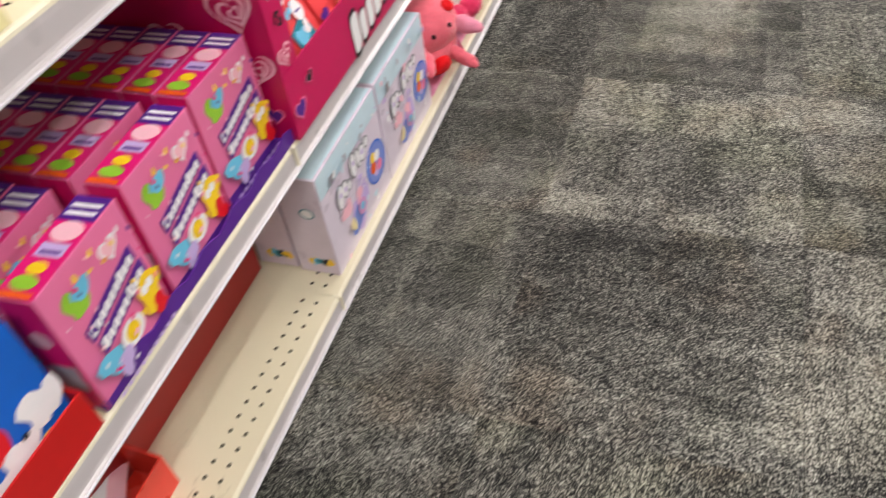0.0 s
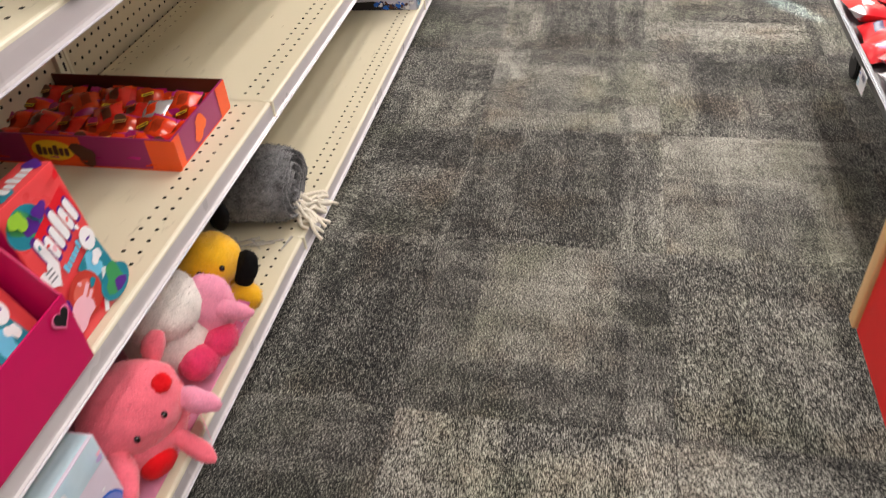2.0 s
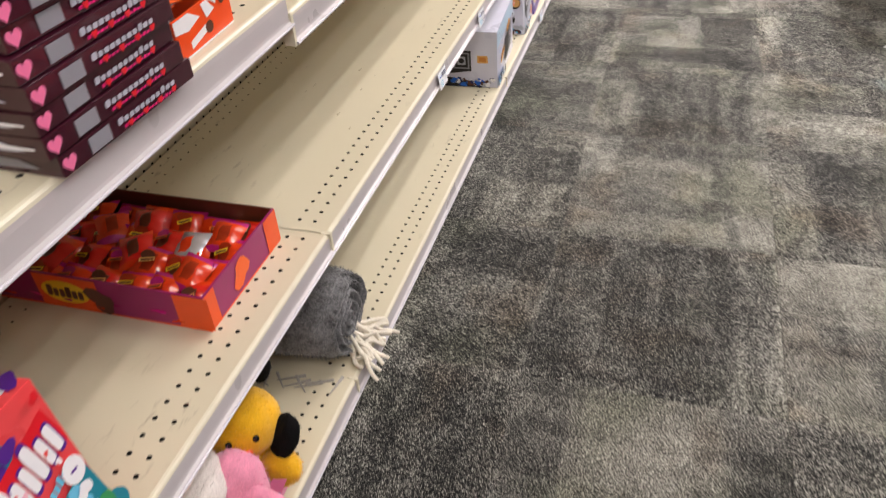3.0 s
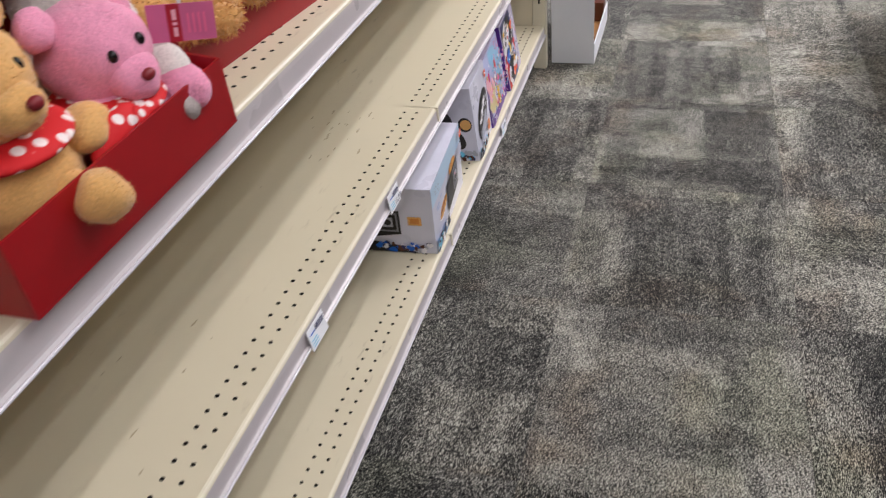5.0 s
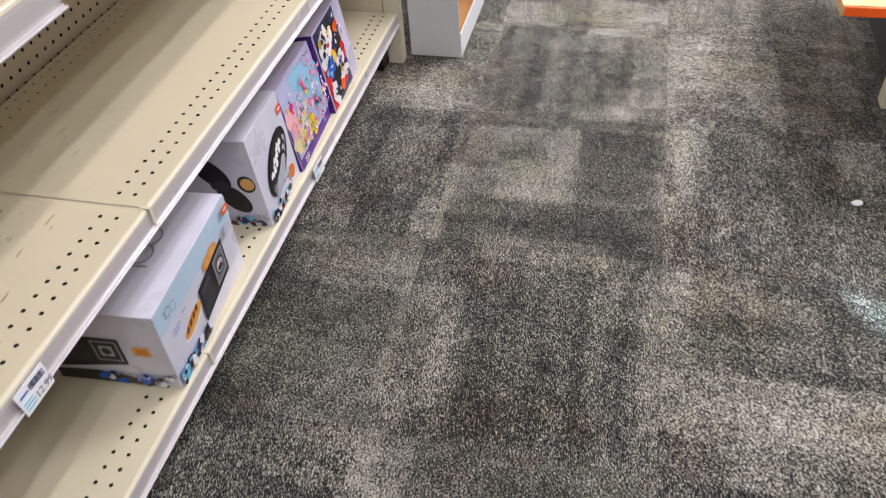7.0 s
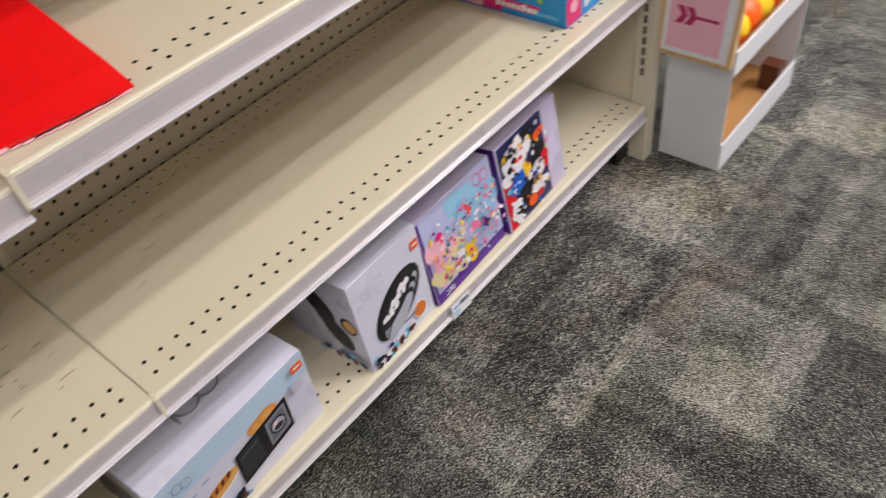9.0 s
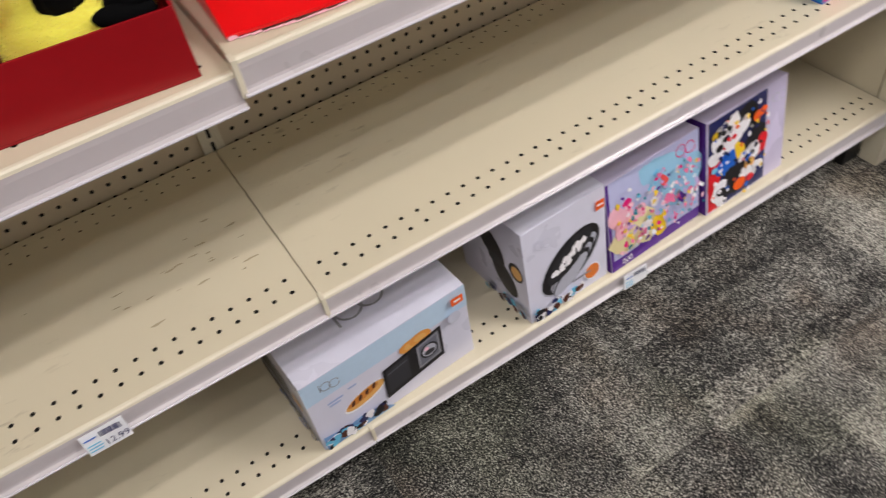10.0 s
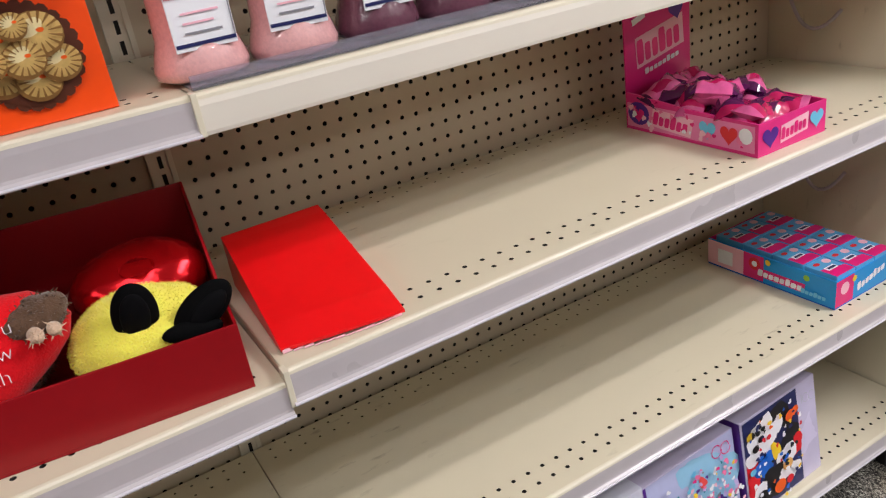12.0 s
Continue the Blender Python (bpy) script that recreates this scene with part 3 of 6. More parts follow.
# ---- price tickets ----
def price_tag(x, y, z, label, tilt=6.0, price="", w=0.052, h=0.035):
    t = thing("price_tag", x, y, z, 0, label, "price tag", "price tags", ry=-tilt)
    part("paper", box(-0.0004, 0.0004, -w / 2, w / 2, -h / 2, h / 2), TAG, t)
    a = Art((0.0004, -w / 2, -h / 2), (0, 1, 0), (0, 0, 1))
    for k in range(11):
        a.add(rect(w * (0.42 + 0.045 * k), h * 0.62, w * (0.44 + 0.045 * k + 0.008 * (k % 3)), h * 0.88), INK_NAVY)
    for k in range(3):
        a.add(rect(w * 0.06, h * (0.45 - 0.13 * k), w * (0.36 + 0.03 * (k % 2)), h * (0.50 - 0.13 * k)), INK_SKY)
    a.add(rect(w * 0.06, h * 0.74, w * 0.34, h * 0.80), INK_BLUE)
    a.done(t, "printed_bars")
    if price:
        text_part("price", price, 0.0135, face_matrix((0.0007, w * 0.2, -h * 0.2), (0, 1, 0), (0, 0, 1)), INK_NAVY, t)
    return t


price_tag(0.012, 2.145, S2 - 0.022, "white price ticket printed 12.99 in the shelf channel", 6, "12.99")
price_tag(0.012, 1.808, S2 - 0.022, "white price ticket in the empty shelf's channel", 8)
price_tag(0.013, 2.972, B - 0.02, "white price ticket on the base shelf edge", 4)


# ---- cartons ----
def carton(name, x, y, z, d, w, h, rz, material, label, category="box", lean=0.0, group="", bevel=0.0012):
    t = thing(name, x, y, z, rz, label, category, group, ry=lean)
    part("carton_body", box(-d, 0, 0, w, 0.0005, h, bevel), material, t)
    return t


def front(w):
    return Art((0, 0, 0), (0, 1, 0), (0, 0, 1))


def top_face(h):
    return Art((0, 0, h), (0, 1, 0), (-1, 0, 0))


def left_face(d):
    return Art((-d, 0, 0), (1, 0, 0), (0, 0, 1))


R = random.Random(5)
LILACWHITE = mat("pale_lilac_print", (214, 214, 230), 0.30, 0.06, 20, 0.03, coat=0.3)

# small oven carton
tb = carton("toaster_box", -0.002, 2.364, B, 0.24, 0.288, 0.166, 3.5, LILACWHITE, "pale silver-blue toaster carton on the base shelf", "appliance box")
a = front(0)
a.add(rect(0, 0.118, 0.288, 0.165), ink("ice_blue", (186, 210, 232)))
a.add(disc(0.088, 0.064, 0.040, 0.40, turn=14), INK_WHITE)
a.add(disc(0.088, 0.066, 0.037, 0.38, turn=14), INK_TAN)
a.add(disc(0.084, 0.069, 0.030, 0.25, turn=14), ink("crust", (206, 130, 52)))
for k in range(4):
    a.add(disc(0.066 + 0.013 * k, 0.065 + 0.004 * k, 0.003, 2.2, turn=-20), INK_BROWN)
for u, v, w in ((0.030, 0.098, 0.026), (0.032, 0.091, 0.018), (0.066, 0.104, 0.014)):
    a.add(rect(u, v, u + w, v + 0.004), ink("ice_shadow", (160, 178, 214)))
for u, v in ((0.178, 0.112), (0.197, 0.116)):
    a.add(disc(u, v, 0.02, 0.6), ink("crust2", (222, 150, 70)))
    a.add(disc(u, v, 0.011, 0.6), INK_TAN)
a.add([(0.120, 0.026), (0.232, 0.044), (0.234, 0.114), (0.124, 0.095)], INK_BLACK)
a.add([(0.126, 0.036), (0.168, 0.043), (0.170, 0.096), (0.129, 0.089)], ink("oven_glass", (46, 46, 52)))
a.add([(0.130, 0.078), (0.166, 0.084), (0.167, 0.088), (0.130, 0.082)], ink("oven_bar", (80, 80, 88)))
a.add([(0.184, 0.046), (0.227, 0.053), (0.228, 0.106), (0.186, 0.099)], INK_GREY)
a.add([(0.188, 0.051), (0.223, 0.057), (0.224, 0.101), (0.190, 0.095)], ink("oven_inside", (104, 106, 118)))
a.add(disc(0.207, 0.076, 0.0165), INK_BLACK)
a.add(disc(0.207, 0.076, 0.013), INK_SILVER)
a.add(disc(0.207, 0.072, 0.010, 0.6), ink("oven_glass", (54, 54, 60)))
a.add(disc(0.203, 0.082, 0.004), INK_PALE)
a.add([(0.004, 0.002), (0.128, 0.002), (0.108, 0.022), (0.075, 0.030), (0.045, 0.026), (0.004, 0.036)], ink("photo_blue", (120, 160, 206)))
for k in range(30):
    a.add(blob(R.uniform(0.010, 0.112), R.uniform(0.006, 0.026), R.uniform(0.004, 0.010), R), (INK_NAVY, INK_WHITE, INK_SKY, INK_BROWN, INK_WHITE, INK_BLACK)[k % 6])
a.add(slanted(0.268, 0.150, 0.022, 0.016, 0, 0), INK_ORANGE)
a.add(rect(0.262, 0.148, 0.274, 0.152), INK_WHITE)
a.add(disc(0.258, 0.118, 0.012), ink("seal", (196, 198, 214)))
a.done(tb)
a = left_face(0.24)
a.add([(0.03, 0.030), (0.165, 0.050), (0.165, 0.110), (0.03, 0.112)], INK_BLACK)
a.add(rect(0.036, 0.050, 0.104, 0.104), ink("oven_glass", (54, 54, 60)))
a.add(rect(0.115, 0.056, 0.160, 0.104), INK_GREY)
a.add(rect(0.119, 0.060, 0.156, 0.100), INK_BLACK)
a.add(rect(0.126, 0.068, 0.149, 0.092), INK_SILVER)
a.add(disc(0.1375, 0.080, 0.008), INK_BLACK)
a.add(slanted(0.198, 0.086, 0.030, 0.022, 0, 0), INK_TAN)
a.add(slanted(0.198, 0.086, 0.020, 0.014, 0, 0), ink("crust", (206, 130, 52)))
a.add([(0.03, 0.002), (0.20, 0.002), (0.16, 0.020), (0.10, 0.030), (0.03, 0.026)], INK_BLACK)
a.add(disc(0.08, 0.122, 0.02, 0.4), INK_TAN)
for k in range(34):
    a.add(blob(R.uniform(0.11, 0.232), R.uniform(0.007, 0.027), R.uniform(0.004, 0.008), R), (INK_NAVY, INK_SILVER, INK_BLUE, INK_WHITE, INK_BROWN)[k % 5])
a.done(tb, "side_artwork")


def hundred(parent, o, u, v, s, material):
    a = Art(o, u, v)
    a.add(rect(-1.5 * s, -s, -1.32 * s, s), material)
    for c in (-0.35 * s, 1.2 * s):
        for k in range(22):
            t0, t1 = 2 * math.pi * k / 22, 2 * math.pi * (k + 1) / 22
            a.add([(c + r * math.cos(t), r * math.sin(t)) for r, t in ((s, t0), (s, t1), (0.84 * s, t1), (0.84 * s, t0))], material)
    return a.done(parent, "printed_numeral", "grey printed numeral 100")


hundred(tb, (-0.078, 0.137, 0.166), (0, 1, 0), (-1, 0, 0), 0.024, INK_GREY)
hundred(tb, (0, 0.04, 0.142), (0, 1, 0), (0, 0, 1), 0.0085, INK_GREY)

wb = carton("waffle_maker_box", -0.002, 2.757, B, 0.19, 0.170, 0.202, 2.5, LILACWHITE, "pale silver waffle-maker carton on the base shelf", "appliance box", lean=-4)
a = front(0)
a.add(disc(0.092, 0.088, 0.074, 0.60, turn=36), INK_SILVER)
a.add(disc(0.092, 0.090, 0.072, 0.58, turn=36), INK_BLACK)
for k in range(5):
    a.add(disc(0.097 - 0.002 * k, 0.080 - 0.0055 * k, 0.062 - 0.004 * k, 0.34, turn=36), (INK_SILVER, INK_BLACK)[k % 2])
a.add(disc(0.090, 0.100, 0.060, 0.40, turn=36), ink("gloss_black", (38, 38, 42)))
for k, (du, dv) in enumerate(((-0.032, -0.020), (-0.018, -0.016), (-0.008, -0.002), (0.004, 0.002), (0.014, 0.014), (0.028, 0.016), (-0.004, -0.010), (0.020, 0.008))):
    a.add(blob(0.090 + du, 0.101 + dv, 0.0078, R), INK_WHITE)
a.add(disc(0.134, 0.036, 0.0175), INK_WHITE)
a.add(disc(0.134, 0.036, 0.0155), ink("waffle", (222, 122, 50)))
a.add(slanted(0.157, 0.170, 0.018, 0.018, 0, 0), INK_ORANGE)
a.add(rect(0.151, 0.168, 0.163, 0.172), INK_WHITE)
a.add(rect(0.09, 0.038, 0.13, 0.042), INK_GREY)
for k in range(30):
    a.add(blob(R.uniform(0.008, 0.11), R.uniform(0.007, 0.027), R.uniform(0.004, 0.008), R), (INK_NAVY, INK_WHITE, INK_BROWN, INK_SKY, INK_WHITE, INK_BLACK)[k % 6])
a.done(wb)
a = left_face(0.19)
a.add(disc(0.10, 0.13, 0.045, 0.55, turn=-50), INK_BLACK)
a.add(disc(0.13, 0.07, 0.040, 0.6, turn=-50), INK_BLACK)
a.add(disc(0.11, 0.10, 0.02, 0.6), ink("oven_glass", (54, 54, 60)))
a.add(disc(0.165, 0.105, 0.018, 1.1), INK_BLACK)
a.add(disc(0.167, 0.105, 0.014, 1.0), INK_TAN)
for k in range(30):
    a.add(blob(R.uniform(0.07, 0.183), R.uniform(0.007, 0.027), R.uniform(0.004, 0.008), R), (INK_NAVY, INK_SILVER, INK_BROWN, INK_SKY)[k % 4])
a.done(wb, "side_artwork")
hundred(wb, (-0.062, 0.090, 0.202), (0, 1, 0), (-1, 0, 0), 0.015, INK_GREY)
hundred(wb, (0, 0.034, 0.162), (0, 1, 0), (0, 0, 1), 0.0085, ink("seal", (196, 198, 214)))

p1 = carton("puzzle_box", -0.004, 2.933, B, 0.055, 0.216, 0.190, 3.0, mat("holographic_lilac", (204, 196, 224), 0.25, 0.12, 12, 0.03, coat=0.5), "lilac puzzle box with colourful crowd artwork, 200 pieces", "puzzle box", lean=-8)
a = front(0)
a.add(rect(0.001, 0.001, 0.215, 0.024), INK_PURPLE)
a.add(rect(0.001, 0.001, 0.007, 0.189), INK_PURPLE)
a.add(rect(0.007, 0.024, 0.215, 0.189), ink("pale_violet", (186, 190, 226)))
a.add(blob(0.06, 0.06, 0.045, R), ink("butter", (232, 222, 168)))
a.add(blob(0.16, 0.12, 0.06, R), ink("pale_blue", (150, 200, 228)))
a.add(blob(0.10, 0.165, 0.024, R), ink("pale_blue", (150, 200, 228)))
a.add(blob(0.03, 0.10, 0.03, R, n=20), INK_PALE)
a.add(blob(0.115, 0.045, 0.022, R), INK_YELLOW)
for u, v, r, m in ((0.045, 0.128, 0.011, INK_HOT), (0.075, 0.10, 0.013, INK_PALE), (0.11, 0.10, 0.012, INK_WHITE), (0.14, 0.085, 0.012, INK_PINK), (0.085, 0.055, 0.014, INK_WHITE), (0.17, 0.07, 0.011, INK_PURPLE), (0.13, 0.13, 0.010, INK_CORAL)):
    a.add(blob(u, v, r, R), m)
for k in range(190):
    u, v = R.uniform(0.02, 0.205), R.uniform(0.032, 0.16)
    a.add(blob(u, v, R.uniform(0.0020, 0.0055), R), R.choice((INK_HOT, INK_PINK, INK_YELLOW, INK_WHITE, INK_SKY, INK_PALE, INK_LILAC, INK_WHITE, INK_PURPLE, INK_PALE, INK_TEAL, INK_PINK, INK_GREY)))
a.done(p1)
hundred(p1, (0, 0.175, 0.167), (0, 1, 0), (0, 0, 1), 0.012, INK_HOT)
text_part("piece_count", "200", 0.017, face_matrix((0, 0.036, 0.0125), (0, 1, 0), (0, 0, 1)), INK_WHITE, p1)
a = left_face(0.055)
a.add(rect(0.001, 0.001, 0.054, 0.189), INK_PURPLE)
a.done(p1, "side_artwork")

p2 = carton("puzzle_box", -0.004, 3.156, B, 0.055, 0.206, 0.198, 3.0, mat("holographic_lilac", (204, 196, 224)), "silver-lilac puzzle box with dark cartoon artwork panel", "puzzle box", lean=-8)
a = front(0)
a.add(rect(0.004, 0.004, 0.152, 0.194), INK_NAVY)
a.add(rect(0.004, 0.004, 0.034, 0.12), INK_RED)
for u, v, r, m in ((0.105, 0.165, 0.026, INK_BLACK), (0.045, 0.150, 0.034, INK_WHITE), (0.022, 0.120, 0.018, INK_WHITE), (0.070, 0.128, 0.020, INK_WHITE), (0.090, 0.150, 0.018, INK_WHITE),
                   (0.125, 0.112, 0.024, INK_BLACK), (0.138, 0.085, 0.020, INK_RED), (0.016, 0.070, 0.018, INK_RED), (0.050, 0.088, 0.024, INK_BLUE), (0.082, 0.104, 0.015, INK_YELLOW),
                   (0.105, 0.070, 0.030, INK_WHITE), (0.070, 0.060, 0.022, INK_BLACK), (0.032, 0.034, 0.024, INK_WHITE), (0.060, 0.030, 0.018, INK_BLACK), (0.128, 0.042, 0.016, INK_WHITE)):
    a.add(blob(u, v, r, R), m)
for u, v, r, m in ((0.040, 0.160, 0.006, INK_BLACK), (0.054, 0.163, 0.006, INK_BLACK), (0.046, 0.146, 0.008, INK_BLACK), (0.030, 0.134, 0.009, INK_BLACK), (0.066, 0.140, 0.006, INK_RED),
                   (0.128, 0.152, 0.014, INK_ORANGE), (0.142, 0.158, 0.009, INK_ORANGE), (0.100, 0.080, 0.006, INK_BLACK), (0.114, 0.082, 0.006, INK_BLACK), (0.108, 0.062, 0.014, INK_TAN),
                   (0.106, 0.068, 0.006, INK_BLACK), (0.082, 0.030, 0.016, INK_ORANGE), (0.034, 0.038, 0.011, INK_BLACK), (0.030, 0.040, 0.005, INK_WHITE), (0.110, 0.030, 0.010, INK_RED),
                   (0.060, 0.110, 0.008, INK_BLUE), (0.018, 0.165, 0.010, INK_YELLOW), (0.015, 0.095, 0.008, INK_SKY)):
    a.add(disc(u, v, r, 0.8), m)
for k in range(70):
    a.add(blob(R.uniform(0.010, 0.146), R.uniform(0.010, 0.188), R.uniform(0.002, 0.0055), R), R.choice((INK_WHITE, INK_BLACK, INK_BLACK, INK_NAVY, INK_RED, INK_WHITE, INK_YELLOW, INK_BLUE, INK_ORANGE)))
a.done(p2)
hundred(p2, (0, 0.178, 0.165), (0, 1, 0), (0, 0, 1), 0.009, INK_SILVER)
a = left_face(0.055)
a.add(rect(0.001, 0.001, 0.054, 0.197), INK_PURPLE)
a.done(p2, "side_artwork")

# ---- goods on the first base shelf ----
PEARL = mat("pearl_print", (222, 210, 226), 0.3, 0.08, 18, 0.03, coat=0.3)
for k, y in enumerate((0.058, 0.314)):
    b2 = carton("craft_kit_box", -0.009, y, B, 0.075, 0.25, 0.212, 0, PEARL, "pearly white craft kit box with pastel artwork", "toy box", group="craft kits")
    a = front(0)
    a.add(rect(0.002, 0.168, 0.248, 0.211), ink("frost", (200, 222, 234)))
    a.add(disc(0.205, 0.085, 0.042), INK_BLUE)
    a.add(disc(0.205, 0.085, 0.038), ink("periwinkle", (120, 140, 214)))
    for u, v, m in ((0.195, 0.10, INK_YELLOW), (0.212, 0.095, INK_WHITE), (0.20, 0.07, INK_LILAC), (0.215, 0.072, INK_PINK), (0.19, 0.082, INK_ORANGE)):
        a.add(disc(u, v, 0.011), m)
    a.add(blob(0.115, 0.055, 0.036, R), INK_LILAC)
    a.add(blob(0.10, 0.045, 0.024, R), ink("periwinkle", (120, 140, 214)))
    a.add(blob(0.07, 0.09, 0.018, R), INK_PALE)
    a.add(blob(0.12, 0.08, 0.014, R), INK_PALE)
    for mm, ex in ((INK_GREY, 0.0035), (INK_WHITE, 0.0)):
        for u, v, w, h, tn in ((0.058, 0.128, 0.022, 0.042, -10), (0.078, 0.130, 0.020, 0.030, 8), (0.094, 0.126, 0.010, 0.018, 0), (0.120, 0.146, 0.022, 0.044, -6), (0.140, 0.146, 0.012, 0.036, 5), (0.158, 0.144, 0.024, 0.030, 10), (0.178, 0.152, 0.014, 0.016, 0)):
            a.add(disc(u, v, w / 2 + ex, (h / 2 + ex) / (w / 2 + ex), turn=tn), mm)
    for u, v in ((0.058, 0.132), (0.120, 0.150), (0.158, 0.146), (0.078, 0.130)):
        a.add(disc(u, v, 0.004, 1.4), INK_LILAC)
    a.add([(0.128, 0.118), (0.142, 0.112), (0.120, 0.096)], INK_LILAC)
    a.add(disc(0.118, 0.058, 0.016), ink("mauve", (214, 150, 200)))
    a.add(disc(0.118, 0.058, 0.008), INK_SKY)
    a.add(blob(0.075, 0.052, 0.012, R), ink("butter2", (240, 222, 170)))
    a.add(rect(0.035, 0.172, 0.05, 0.19), INK_GREY)
    for q in range(26):
        a.add(blob(R.uniform(0.01, 0.24), R.uniform(0.01, 0.16) if q % 2 else R.uniform(0.17, 0.205), R.uniform(0.002, 0.008), R), R.choice((INK_LILAC, INK_SILVER, INK_PALE, INK_WHITE, ink("frost", (200, 222, 234)))))
    for q in range(5):
        a.add(rect(0.03 + 0.022 * q, 0.108 + 0.001 * q, 0.046 + 0.022 * q, 0.111), INK_GREY)
    a.done(b2)
    a = top_face(0.212)
    a.add(rect(0.004, 0.004, 0.246, 0.045), ink("frost", (200, 222, 234)))
    for q in range(9):
        a.add(blob(0.05 + 0.018 * q, 0.045 + 0.008 * (q % 2), 0.007, R), R.choice((INK_SILVER, INK_WHITE, INK_SKY, INK_SILVER)))
    a.done(b2, "top_artwork")
    a = left_face(0.075)
    a.add(rect(0.002, 0.002, 0.073, 0.210), PEARL)
    a.add(disc(0.045, 0.14, 0.014, 0.8), INK_TEAL)
    a.add(disc(0.045, 0.14, 0.011, 0.8), INK_WHITE)
    for q in range(5):
        a.add(blob(0.03 + 0.008 * q, 0.03, 0.008, R), (INK_YELLOW, INK_SKY, INK_TEAL, INK_BLACK, INK_YELLOW)[q])
    a.done(b2, "side_artwork")
b3 = carton("craft_kit_box", -0.092, 0.062, B, 0.075, 0.25, 0.212, 0, PEARL, "pearly craft kit box standing behind another", "toy box", group="craft kits")
a = left_face(0.075)
a.add(rect(0.002, 0.002, 0.073, 0.210), PEARL)
for q in range(5):
    a.add(blob(0.03 + 0.008 * q, 0.03, 0.009, R), (INK_YELLOW, INK_SKY, INK_TEAL, INK_BLACK, INK_YELLOW)[q])
a.done(b3, "side_artwork")
rt = open_tray("red_display_tray", -0.37, -0.158, -0.60, 0.046, B, 0.085, 0.12, mat("brick_red_card", (158, 30, 30), 0.45), "long brick-red cardboard tray at the back of the base shelf")
for k in range(5):
    bm = bmesh.new()
    pouch(bm, 0.15, 0.11, 0.05)
    pk = part("treat_pouch", bm, [INK_PALE, INK_YELLOW, INK_WHITE])
    pk.matrix_basis = pose(-0.245, -0.53 + 0.125 * k, B + 0.012, 0, -28, 90 + R.uniform(-8, 8))
    tagged(pk, "pale pink sweet pouch lying in a red tray", "sweet pouch", "pouches in the red tray")
st = open_tray("small_red_tray", -0.30, -0.085, -0.70, -0.352, B, 0.07, 0.10, mat("coral_card", (226, 62, 50), 0.3), "small bright red cardboard tray on the base shelf")
bm = bmesh.new()
pouch(bm, 0.16, 0.12, 0.05)
pk = part("treat_pouch", bm, [INK_WHITE, INK_SILVER, INK_PALE])
pk.matrix_basis = pose(-0.19, -0.45, B + 0.01, 0, 0, 30)
tagged(pk, "white sweet pouch in a small red tray", "sweet pouch")

# ---- plush toys on the base shelf ----
F_PINK, F_CORAL, F_WHITE = fur_mat("pink_fur", (240, 150, 178)), fur_mat("coral_pink_fur", (246, 112, 130)), fur_mat("white_fur", (236, 228, 222))
F_GOLD, F_BLACK, F_YELLOW = fur_mat("golden_fur", (226, 176, 108)), fur_mat("black_fur", (16, 15, 16), 0.0), fur_mat("yellow_fur", (252, 236, 96), 0.35, 0.9)
F_AMBER, F_BROWN, F_RED = fur_mat("amber_fur", (242, 182, 30)), fur_mat("brown_fur", (92, 68, 50)), fur_mat("red_velour", (218, 14, 26), 0.12, 0.88)
F_BEIGE = fur_mat("beige_fur", (214, 184, 156))
EYE = mat("glossy_black_bead", (12, 12, 14), 0.12, 0.0)
HOTV = fur_mat("hot_pink_velour", (238, 60, 110))
plush("pig_plush", -0.066, 0.680, B + 0.002, -28, [
    ("body", (0, 0.0, 0.06), (0.075, 0.085, 0.06), 0, (0, 0, 0), True),
    ("head", (0.015, 0.005, 0.115), (0.068, 0.078, 0.055), 0, (0, 25, 0), True),
    ("ear", (-0.03, -0.07, 0.15), (0.02, 0.016, 0.03), 0, (35, 0, 0), True),
    ("ear", (-0.02, 0.08, 0.15), (0.02, 0.016, 0.03), 0, (-35, 0, 0), True),
    ("arm", (0.08, -0.06, 0.085), (0.05, 0.017, 0.017), 0, (0, 15, -25), True),
    ("arm", (0.07, 0.075, 0.10), (0.04, 0.018, 0.018), 2, (0, 10, 30), True),
    ("heart", (0.072, -0.012, 0.045), (0.018, 0.028, 0.020), 1, (0, 20, 0), True),
    ("arm", (0.090, 0.036, 0.050), (0.046, 0.015, 0.014), 0, (0, 18, 12), True),
    ("eye", (0.078, -0.025, 0.120), (0.0045, 0.0045, 0.0055), 3, (0, 0, 0), False),
    ("eye", (0.078, 0.022, 0.126), (0.0045, 0.0045, 0.0055), 3, (0, 0, 0), False),
    ("heart_patch", (0.050, 0.045, 0.152), (0.013, 0.015, 0.006), 1, (0, 30, 0), True)],
    [F_CORAL, F_RED, F_PINK, EYE], "coral pink plush pig holding a red heart", 4200, 0.004, 3, "plush on the base shelf")
